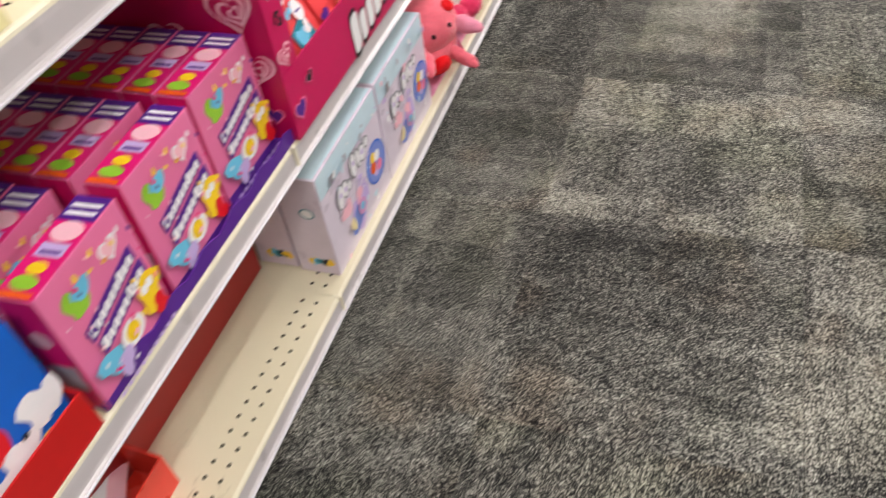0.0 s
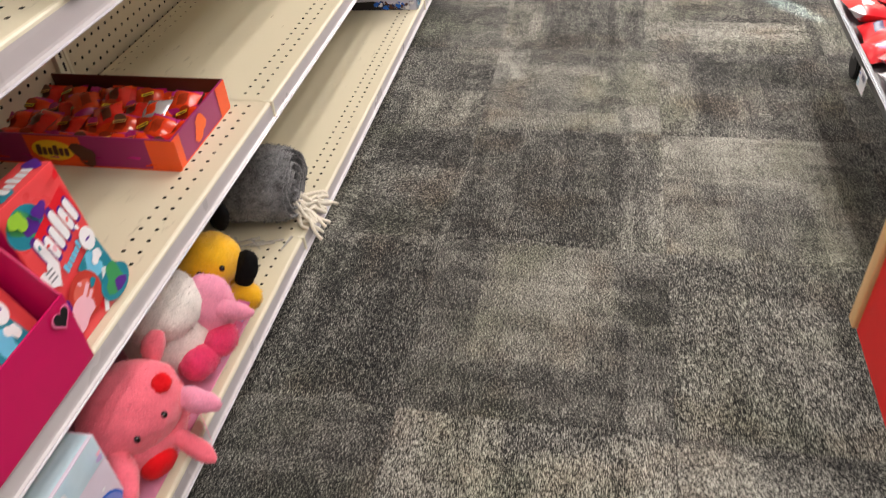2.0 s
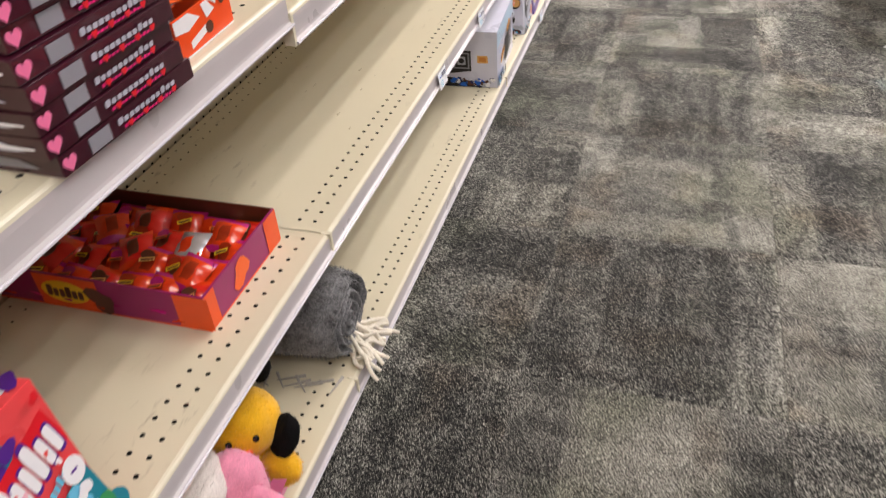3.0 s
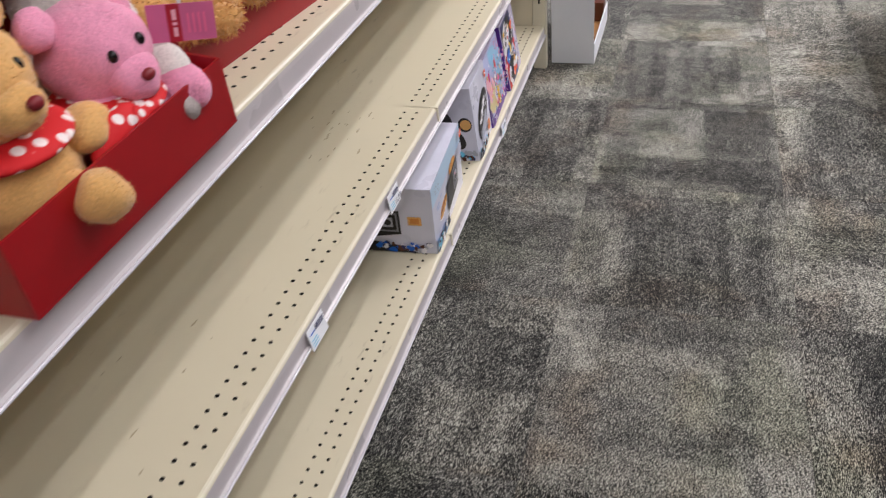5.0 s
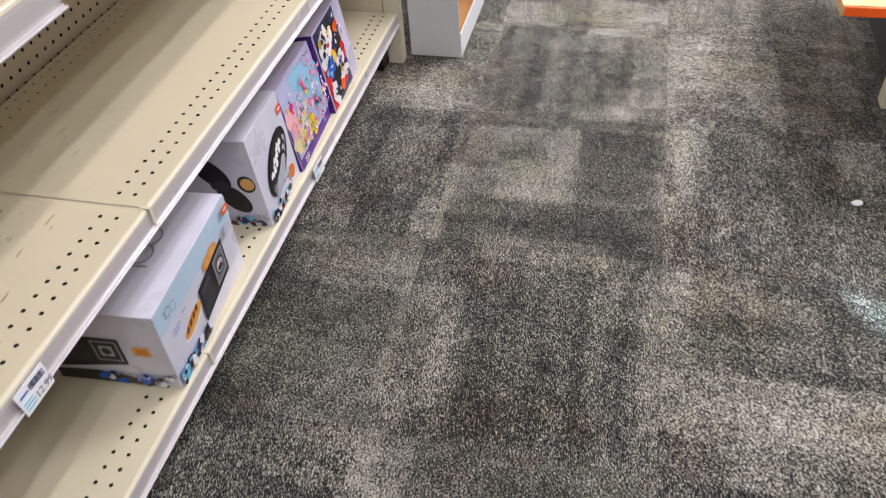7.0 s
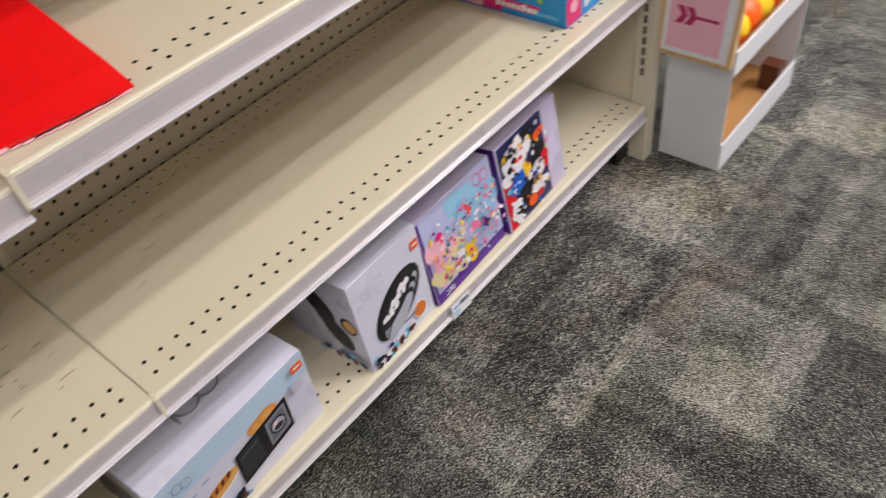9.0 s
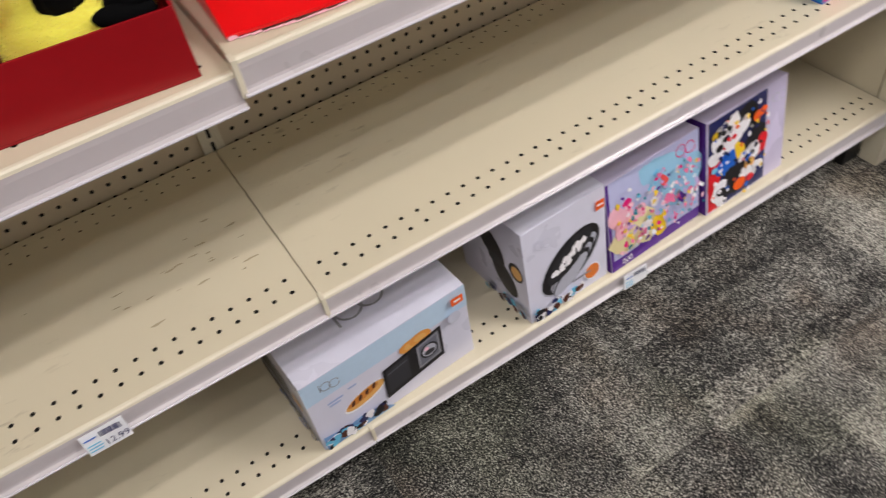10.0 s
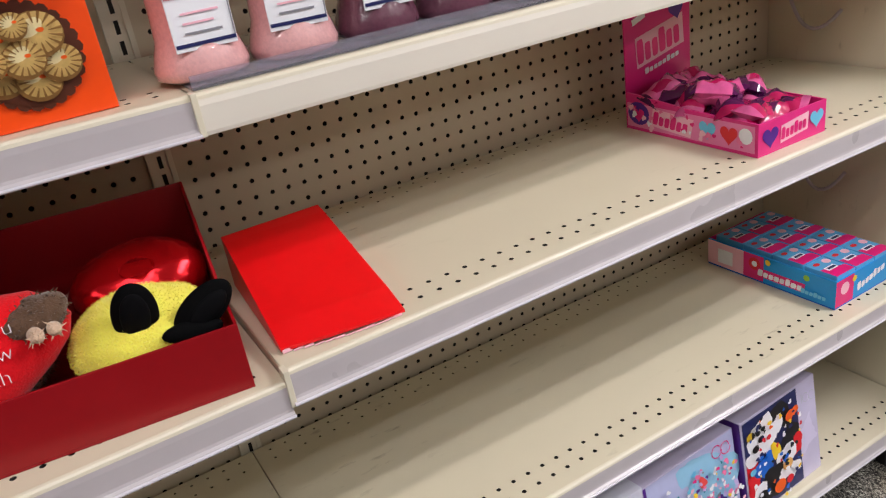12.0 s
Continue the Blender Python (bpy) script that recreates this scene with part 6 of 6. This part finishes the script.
a = Art((gx, 0, 0), (1, 0, 0), (0, 0, 1))
a.add(rect(0.004, 0.006, 0.26, 0.046), ink("rose_print", (236, 130, 178)))
a.add(disc(0.03, 0.03, 0.024, 0.8), INK_PURPLE)
a.add(heart(0.03, 0.028, 0.014), INK_HOT)
a.add(slanted(0.10, 0.026, 0.085, 0.030, -4), INK_PALE)
a.word(0.10, 0.026, 0.075, 0.022, INK_HOT, -4, 6)
a.add(heart(0.175, 0.028, 0.017), INK_SKY)
a.add(heart(0.215, 0.027, 0.017), INK_RED)
a.add(disc(0.245, 0.03, 0.012), INK_WHITE)
for k in range(26):
    a.add(blob(R.uniform(0.012, 0.252), R.uniform(0.010, 0.042), R.uniform(0.002, 0.006), R), (INK_PALE, INK_HOT, INK_PINK, INK_WHITE)[k % 4])
a.done(gd, "side_artwork")
a = Art((0, 0, 0), (0, 1, 0), (0, 0, 1))
a.add(heart(0.025, 0.026, 0.018), INK_PURPLE)
a.add(slanted(0.075, 0.026, 0.06, 0.026, 6), INK_PALE)
a.word(0.075, 0.026, 0.055, 0.018, INK_HOT, 6, 6)
a.add(heart(0.125, 0.028, 0.016), INK_SKY)
a.done(gd, "front_artwork")
a = Art((gx + 0.003, 0, 0), (0, 1, 0), (0, 0, 1))
a.add(slanted(0.074, 0.13, 0.11, 0.05, 12), INK_PALE)
a.word(0.074, 0.13, 0.10, 0.04, INK_HOT, 12, 6)
a.add(heart(0.115, 0.175, 0.018, 10), INK_PURPLE)
a.add(slanted(0.03, 0.175, 0.03, 0.01, 20), INK_WHITE)
a.word(0.08, 0.095, 0.08, 0.010, INK_WHITE, 12, 8)
a.done(gd, "header_artwork")
LP = [mat("magenta_film", (190, 20, 90), 0.12, 0.4, 45, 0.5, coat=0.6), mat("purple_film", (80, 20, 74), 0.12, 0.3, 45, 0.5, coat=0.6), mat("clear_pink_film", (214, 92, 150), 0.1, 0.35, 45, 0.5, coat=0.8)]
for k in range(22):
    bm = bmesh.new()
    pouch(bm, 0.070, 0.048, 0.030)
    pk = part("lollipop_pack", bm, [LP[k % 3], LP[(k + 1) % 3], LP[(k + 2) % 3]])
    i, j = k % 6, (k // 6) % 3
    pk.matrix_basis = pose(-0.062 - 0.035 * i, 3.208 + 0.038 * j, S3E + 0.026 + 0.007 * (k % 3) + 0.010 * (i > 1) + 0.012 * (k > 17), R.uniform(-25, 25), R.uniform(-30, 15), R.uniform(0, 180))
    tagged(pk, "shiny pink and purple wrapped lollipop pack", "lollipop pack", "packs in the pink display")
# loose plastic straps hanging against the end panel
for x, z0, z1 in ((-0.36, S3 + 0.19, S3 + 0.06), (-0.33, 0.72, 0.55)):
    cu = bpy.data.curves.new("strap", "CURVE")
    cu.dimensions, cu.bevel_depth, cu.bevel_resolution = "3D", 0.0036, 2
    sp = cu.splines.new("POLY")
    pts = [(x + 0.13 * f, 3 * BAY - 0.006 - 0.02 * math.sin(3.1 * f), z0 + (z1 - z0) * math.sin(2.2 * f) + 0.03 * f, 1) for f in (k / 12 for k in range(13))]
    sp.points.add(12)
    for p, c in zip(sp.points, pts):
        p.co = c
    tmp = new("tmp", cu)
    bpy.context.view_layer.update()
    me = bpy.data.meshes.new_from_object(tmp.evaluated_get(bpy.context.evaluated_depsgraph_get()))
    bpy.data.objects.remove(tmp)
    me.materials.clear()
    me.materials.append(STRIP)
    ob = new("plastic_strap", me)
    tagged(ob, "clear white plastic strap hanging on the end panel", "strap", "straps")

# ---- goods on the upper shelf ----
ob_ = carton("orange_chocolate_box", -0.086, 2.212, S4, 0.07, 0.168, 0.22, 0, KO, "orange chocolate gift box with round picture of gold sweets", "chocolate box")
a = front(0)
for k in range(26):
    t0 = 2 * math.pi * k / 26
    a.add(disc(0.108 + 0.041 * math.cos(t0), 0.060 + 0.041 * math.sin(t0), 0.006, n=8), INK_BROWN)
a.add(disc(0.108, 0.060, 0.042), INK_BROWN)
GOLD = mat("gold_foil_print", (196, 164, 98), 0.3, 0.35, 140, 0.3)
GOLD_DARK, GOLD_PALE = mat("gold_foil_shade", (128, 92, 46), 0.35, 0.3, 140, 0.3), mat("gold_foil_pale", (228, 212, 160), 0.28, 0.2, 140, 0.3)
for u, v, r in ((0.085, 0.048, 0.015), (0.112, 0.040, 0.015), (0.133, 0.052, 0.014), (0.090, 0.075, 0.015), (0.122, 0.078, 0.017), (0.106, 0.060, 0.014), (0.078, 0.062, 0.012), (0.105, 0.088, 0.010)):
    r *= 1.18
    a.add(disc(u - 0.001, v - 0.0015, r * 1.08, 0.9), GOLD_DARK)
    a.add(disc(u, v, r, 0.86), GOLD)
    a.add(disc(u - r * 0.2, v + r * 0.25, r * 0.55, 0.6, turn=25), GOLD_PALE)
    a.add(disc(u + 0.003, v + 0.002, r * 0.16, 0.6), INK_ORANGE)
    for q in range(16):
        tq = 2 * math.pi * q / 16 + 7 * u
        a.add([(u + r * (ra * math.cos(tq + dq)), v + 0.9 * r * (ra * math.sin(tq + dq))) for ra, dq in ((0.45, -0.04), (0.98, -0.07), (0.98, 0.07), (0.45, 0.04))], GOLD_DARK)
a.add(rect(0.02, 0.112, 0.15, 0.122), INK_PINK)
a.add(slanted(0.09, 0.145, 0.13, 0.034, 3), INK_YELLOW)
a.word(0.09, 0.145, 0.12, 0.022, INK_BROWN, 3, 7)
a.done(ob_)
tray = thing("clear_tray", -0.069, 2.444, S4, 0, "clear acrylic tray under the bath jars", "tray")
CLEAR = mat("clear_acrylic", (232, 230, 244), 0.08, 0.0, 30, 0.0, trans=0.85)
part("tray_floor", box(-0.19, 0, 0, 1.10, 0.0005, 0.003), CLEAR, tray)
part("front_wall", box(-0.003, 0, 0, 1.10, 0.003, 0.014), CLEAR, tray)


def jar(x, y, tint, capc, label):
    j = thing("bath_jar", x, y, S4 + 0.0035, R.uniform(-8, 8), label, "jar", "bath jars")
    prof = [(0.0, 0.0), (0.038, 0.0), (0.046, 0.004), (0.0475, 0.012), (0.044, 0.024), (0.039, 0.04), (0.0375, 0.07), (0.039, 0.11), (0.041, 0.13), (0.036, 0.145), (0.026, 0.155), (0.026, 0.165), (0.0, 0.165)]
    bm = bmesh.new()
    n = 28
    rings = [[bm.verts.new((r * math.cos(2 * math.pi * k / n), r * math.sin(2 * math.pi * k / n), z)) for k in range(n)] if r else [bm.verts.new((0, 0, z))] for r, z in prof]
    for a0, b0 in zip(rings, rings[1:]):
        for k in range(n):
            m = (k + 1) % n
            if len(a0) == 1:
                bm.faces.new((a0[0], b0[m], b0[k]))
            elif len(b0) == 1:
                bm.faces.new((a0[k], a0[m], b0[0]))
            else:
                bm.faces.new((a0[k], a0[m], b0[m], b0[k]))
    part("jar_body", bm, tint, j, smooth=True)
    bm = bmesh.new()
    bmesh.ops.create_cone(bm, segments=24, radius1=0.030, radius2=0.029, depth=0.03, cap_ends=True)
    cp = part("cap", bm, capc, j)
    cp.matrix_basis = pose(0, 0, 0.181)
    lb = bmesh.new()
    add_box(lb, 0.0385, 0.0405, -0.030, 0.030, 0.030, 0.105, 0.0008)
    lab = part("paper_label", lb, TAG, j, "white paper label with dark lower edge")
    a = Art((0.0405, -0.030, 0.030), (0, 1, 0), (0, 0, 1))
    a.add(rect(0.001, 0.004, 0.059, 0.0075), INK_NAVY)
    a.add(rect(0.0578, 0.0076, 0.0592, 0.046), INK_GREY)
    a.add(rect(0.001, 0.048, 0.052, 0.072), ink("dusty_rose", (206, 140, 150)))
    for q in range(3):
        a.add(rect(0.012, 0.015 + 0.009 * q, 0.048 - 0.006 * (q % 2), 0.0170 + 0.009 * q), (INK_GREY, INK_PALE, INK_PALE)[q])
    a.done(lab)
    return j


ROSE = mat("rose_bath_salts", (228, 174, 172), 0.2, 0.2, 260, 0.3, coat=0.7)
PLUM = mat("plum_bath_salts", (104, 62, 78), 0.2, 0.25, 260, 0.3, coat=0.7)
for k in range(10):
    jar(-0.126, 2.472 + 0.099 * k, ROSE if k < 2 else PLUM, INK_SILVER, "pink bath salts jar with white label" if k < 2 else "dark plum bath salts jar with white label")

# ---- cardboard floor display beyond the shelving ----
fd = thing("floor_display", 0, 0, 0, 0, "white cardboard floor display with tiers of toys", "floor display")
ex0, ex1, ey0, ey1, eh = 0.022, 0.173, 3.714, 4.125, 1.15
part("front_panel", box(ex0, ex1 - 0.004, ey0, ey0 + 0.004, 0.0005, eh), WHITEBOARD, fd)
part("rear_panel", box(ex0, ex1 - 0.004, ey1 - 0.004, ey1, 0.0005, eh), WHITEBOARD, fd)
part("back_panel", box(ex0, ex0 + 0.004, ey0 + 0.004, ey1 - 0.004, 0.0005, eh), WHITEBOARD, fd)
for z0, z1 in ((0.0005, 0.075), (0.255, 0.315), (0.52, 0.57), (0.78, 0.83)):
    part("tier_lip", box(ex1 - 0.004, ex1, ey0, ey1, z0, z1, 0.0008), WHITEBOARD, fd)
for z0 in (0.03, 0.268, 0.535, 0.795):
    part("tier_floor", box(ex0 + 0.004, ex1 - 0.004, ey0 + 0.004, ey1 - 0.004, z0, z0 + 0.004), BROWNBOARD, fd, "brown cardboard tier")
    part("tier_rear", box(ex0 + 0.005, ex0 + 0.008, ey0 + 0.005, ey1 - 0.005, z0 + 0.004, z0 + 0.2), BROWNBOARD, fd)
part("corner_flap", box(ex1 - 0.05, ex1 - 0.005, ey1 - 0.10, ey1 - 0.06, 0.034, 0.105), INK_BROWN, fd)
for k in range(6):
    bm = bmesh.new()
    bmesh.ops.create_icosphere(bm, subdivisions=3, radius=0.045)
    for v in bm.verts:
        v.co *= 1 + 0.05 * noise.noise(v.co * 40)
    for f in bm.faces:
        f.smooth = True
        f.material_index = 0 if abs(f.calc_center_median().z) > 0.016 else 1
    bl = part("toy_ball", bm, [INK_ORANGE if k % 2 else INK_YELLOW, INK_RED if k % 2 else INK_ORANGE])
    bl.matrix_basis = pose(0.115, 3.79 + 0.058 * k, 0.317 + 0.002 * k, 40 * k, 25, 30 * k)
    tagged(bl, "yellow and red swirled toy ball in a display tier", "toy ball", "balls in the floor display")
hs = thing("hanging_sign", 0.085, ey0 - 0.002, 0.282, 4, "wood-framed pink arrow sign on the cardboard display", "sign", ry=3)
part("board", box(-0.082, 0.082, -0.022, -0.001, 0.0, 0.30, 0.004), WOOD, hs)
sf = part("face_panel", box(-0.072, 0.072, -0.0245, -0.0225, 0.012, 0.288, 0.001), INK_WHITE, hs)
a = Art((-0.072, -0.0245, 0.012), (1, 0, 0), (0, 0, 1))
a.add(rect(0.010, 0.012, 0.126, 0.262), INK_PALE)
AR = ink("berry", (186, 30, 96))
a.add(rect(0.052, 0.087, 0.115, 0.094), AR)
for s in (1, -1):
    for q in range(2):
        u = 0.035 + 0.02 * q
        a.add([(u, 0.0905), (u + 0.014, 0.0905), (u + 0.004, 0.0905 + s * 0.020), (u - 0.012, 0.0905 + s * 0.020)][::s], AR)
a.done(sf)

# ---- across the aisle ----
rk = thing("rolling_rack", 0, 0, 0, 0, "black-framed rolling bin rack of red sweets", "display rack")
part("bin_floor", box(1.16, 1.60, 1.30, 2.36, 0.27, 0.276), STEEL, rk)
part("front_rail", box(1.150, 1.160, 1.29, 2.37, 0.286, 0.306, 0.002), STEEL, rk)
part("rail_trim", box(1.1465, 1.1495, 1.29, 2.37, 0.299, 0.305), STEEL, rk, "bright steel trim")
part("end_rail", box(1.16, 1.60, 1.29, 1.30, 0.262, 0.312, 0.002), BLACK, rk)
part("end_rail", box(1.16, 1.60, 2.36, 2.37, 0.262, 0.312, 0.002), BLACK, rk)
part("rear_frame", box(1.60, 1.63, 1.29, 2.37, 0.08, 1.3), BLACK, rk)
for x in (1.31, 1.54):
    for y in (1.38, 2.30):
        w = bmesh.new()
        bmesh.ops.create_cone(w, segments=20, radius1=0.04, radius2=0.04, depth=0.03, cap_ends=True)
        bmesh.ops.bevel(w, geom=w.edges[:], offset=0.004, segments=2, affect="EDGES")
        wh = part("caster", w, BLACK, rk, "black rubber caster")
        wh.matrix_basis = pose(x, y, 0.0405, 0, 90, 0)
        part("caster_fork", box(x - 0.02, x + 0.02, y - 0.012, y + 0.012, 0.06, 0.27), STEEL, rk)
for k in range(60):
    bm = bmesh.new()
    pouch(bm, 0.10, 0.075, 0.04)
    pal = ((INK_RED, INK_CORAL, INK_WHITE), (INK_CORAL, INK_WHITE, INK_RED), (INK_RED, INK_PINK, INK_RED), (INK_RED, INK_NAVY, INK_CORAL))[k % 4]
    pk = part("red_sweet_bag", bm, list(pal))
    pk.matrix_basis = pose(1.215 + 0.085 * (k % 5), 1.35 + 0.083 * (k // 5), 0.278 + R.uniform(0, 0.03), R.uniform(-15, 15), R.uniform(-15, 15), R.uniform(0, 180))
    tagged(pk, "red bag of sweets heaped in a bin", "sweet bag", "bags in the rolling rack")
price_tag(1.1455, 1.745, 0.285, "white price ticket clipped to the rack rail", 0, w=0.055, h=0.045).matrix_basis = pose(1.1455, 1.745, 0.275, 0, 0, 180)

sd = thing("display_stand", 0, 0, 0, 0, "dark steel display stand holding gift boxes", "display stand")
part("post", box(1.36, 1.40, 0.70, 0.74, 0.012, 1.2, 0.003), BLACK, sd)
part("foot_plate", box(1.28, 1.60, 0.5, 0.94, 0.0005, 0.012, 0.003), BLACK, sd)
part("arm_shelf", box(1.0, 1.40, 0.33, 0.93, 0.305, 0.3215), BLACK, sd)
gb = carton("red_gift_box", 1.18, 0.731, 0.322, 0.222, 0.182, 0.34, 0, BRIGHTRED, "large bright red gift box on a stand", "gift box")
part("bottom_gusset", box(-0.222, -0.004, -0.0025, -0.0005, 0.001, 0.05), DARKRED, gb, "dark red folded gusset")
pq = thing("wooden_plaque", 0.952, 0.916, 0.322, 0, "pale pine plaque standing beside a red gift box", "plaque")
part("board", box(0.0, 0.20, 0.0, 0.022, 0.0, 0.42, 0.003), WOOD, pq)
wbx = carton("white_gift_box", 1.15, 0.31, 0.322, 0.238, 0.222, 0.18, 0, WHITEBOARD, "plain white gift box on a stand", "gift box")

tbz = thing("display_table", 0, 0, 0, 0, "low wooden display table with grey panel and cream leg", "table")
part("tabletop", box(1.045, 1.75, 3.32, 4.25, 0.375, 0.40, 0.004), WOOD, tbz)
part("price_strip", box(1.05, 1.13, 3.3155, 3.3190, 0.378, 0.397), INK_ORANGE, tbz, "orange printed edge strip")
for x, y in ((1.28, 3.59), (1.66, 3.59), (1.28, 4.12), (1.66, 4.12)):
    part("leg", box(x, x + 0.05, y, y + 0.05, 0.0005, 0.375, 0.004), CREAM_LIP, tbz)
part("side_panel", box(1.315, 1.319, 3.642, 4.118, 0.02, 0.374), STEEL, tbz, "dark grey side panel")
for k in range(3):
    tp = carton("toy_box", 1.30 + 0.13 * k, 3.48, 0.40, 0.11, 0.2, 0.12, 0, (INK_SKY, INK_WHITE, INK_PINK)[k], "small coloured toy box on a low table", "toy box")
bit = thing("paper_scrap", 1.167, 3.197, 0.0, 20, "tiny scrap of white paper on the carpet", "litter")
bm = bmesh.new()
bmesh.ops.create_icosphere(bm, subdivisions=2, radius=0.011)
for v in bm.verts:
    v.co = Vector((v.co.x * 1.2, v.co.y * 0.8, max(-0.001, v.co.z * 0.4 + 0.003))) * (1 + 0.3 * noise.noise(v.co * 200))
part("crumple", bm, TAG, bit)

# ---- carpet tiles ----
TILE = 0.5
# blocks of pale yarn (x0, x1, y0, y1) along the first and the second half of the aisle, and darker blocks
PALE_FIRST = [(0.65, 0.86, 0.44, 0.58), (0.25, 0.38, 0.44, 0.57), (0.0, 0.20, 0.32, 0.46), (0.36, 0.65, 1.07, 1.44), (0.64, 0.88, 0.80, 0.93), (0.26, 0.46, 0.76, 0.94),
              (0.50, 0.60, 0.43, 0.49), (0.77, 0.96, 0.63, 0.75), (0.74, 0.92, 1.42, 1.63), (0.50, 0.65, 0.75, 0.88), (0.75, 1.18, 1.72, 1.94), (0.74, 0.83, 1.44, 1.72),
              (1.09, 1.19, 1.42, 1.81), (0.66, 0.85, 1.94, 2.37), (0.31, 0.60, 2.13, 2.32), (0.03, 0.25, 1.94, 2.14), (0.27, 0.65, 1.94, 2.04), (0.70, 0.90, -0.02, 0.20), (0.36, 0.58, -0.22, -0.06), (0.25, 0.33, -0.12, -0.04), (0.84, 0.98, 0.26, 0.43)]
PALE_SECOND = [(0.86, 1.23, 2.44, 2.81), (0.24, 0.37, 2.50, 2.81), (0.20, 0.28, 2.94, 3.22), (0.36, 0.64, 2.90, 2.97), (0.37, 0.54, 3.09, 3.25), (0.75, 0.82, 3.06, 3.44),
               (0.60, 0.76, 3.45, 3.60), (0.72, 0.88, 2.53, 2.91), (0.11, 0.30, 2.32, 2.44), (0.75, 1.05, 3.62, 4.30), (0.53, 0.72, 3.90, 4.12), (0.91, 1.06, 2.70, 2.88),
               (-0.02, 0.19, 3.44, 3.64), (0.19, 0.27, 3.78, 3.97), (0.35, 0.49, 2.17, 2.29), (0.99, 1.21, 3.46, 3.54), (0.97, 1.23, 3.56, 3.84), (0.36, 0.62, 4.30, 4.56), (0.76, 1.02, 4.30, 5.20), (1.04, 1.30, 3.88, 4.40), (0.25, 0.44, 3.93, 4.07)]
DARK_BLOCKS = [(0.0, 0.24, 3.02, 3.42), (0.26, 0.66, 1.46, 1.92), (0.0, 0.24, 1.46, 1.92), (0.86, 1.12, 1.98, 2.38), (0.40, 0.70, 2.46, 2.86), (0.40, 0.74, 2.98, 3.07), (0.55, 0.74, 3.08, 3.40), (0.26, 0.60, 0.52, 0.74), (0.26, 0.62, 0.05, 0.40), (0.0, 0.24, 0.96, 1.40)]
TR = random.Random(17)
WOVEN = [(blk, sgn * TR.uniform(0.75, 1.1)) for blks, sgn in ((PALE_FIRST + PALE_SECOND, 1), (DARK_BLOCKS, -1)) for blk in blks]


def woven_at(x, y):
    """How pale (above 0) or dark (below 0) the carpet is woven at a place."""
    best = 0.0
    for (x0, x1, y0, y1), w in WOVEN:
        inside = min(x - x0, x1 - x, y - y0, y1 - y) / 0.03 + 0.5
        if inside > 0:
            v = w * min(1.0, inside)
            best = v if abs(v) > abs(best) or v > 0 else best
    return best


def carpet_tile_mesh(cx, cy, turn, cuts):
    """One bevelled tile; its top carries the woven blocks that fall on it."""
    bm = bmesh.new()
    h = 0.2494
    bmesh.ops.create_grid(bm, x_segments=cuts, y_segments=cuts, size=h)
    rim = [e for e in bm.edges if e.is_boundary]
    low = bmesh.ops.extrude_edge_only(bm, edges=rim)
    for v in low["geom"]:
        if isinstance(v, bmesh.types.BMVert):
            v.co.z = -0.0065
    for v in bm.verts:
        if v.co.z > -0.001 and max(abs(v.co.x), abs(v.co.y)) > h - 1e-4:
            v.co.z = -0.0008
    me = bpy.data.meshes.new("carpet_tile")
    bm.to_mesh(me)
    bm.free()
    c, q = round(math.cos(radians(turn))), round(math.sin(radians(turn)))
    layer = me.attributes.new("woven_block", "FLOAT", "POINT")
    layer.data.foreach_set("value", [woven_at(cx + c * v.co.x - q * v.co.y, cy + q * v.co.x + c * v.co.y) for v in me.vertices])
    me.materials.append(CARPET)
    return me


plain_tile = carpet_tile_mesh(50.0, 50.0, 0, 1)
for i in range(-1, 7):
    for j in range(-6, 20):
        cx, cy, turn = 0.005 + TILE * i, 0.19 + TILE * j, 90 * ((i + j) % 2) + 180 * TR.randint(0, 1)
        near = 0 <= i <= 3 and -1 <= j <= 11
        ob = new("carpet_tile", carpet_tile_mesh(cx, cy, turn, 16) if near else plain_tile)
        ob.parent = floor
        ob.matrix_basis = pose(cx, cy, 0.0, 0, 0, turn)
rest = bmesh.new()
for x0, x1, y0, y1 in ((-5.9, -0.752, -5.9, 10.9), (3.252, 7.9, -5.9, 10.9), (-0.748, 3.248, -5.9, -3.068), (-0.748, 3.248, 9.945, 10.9)):
    add_box(rest, x0, x1, y0, y1, -0.0065, 0.0)
tagged(part("far_carpet", rest, CARPET, floor), kind="stuff")
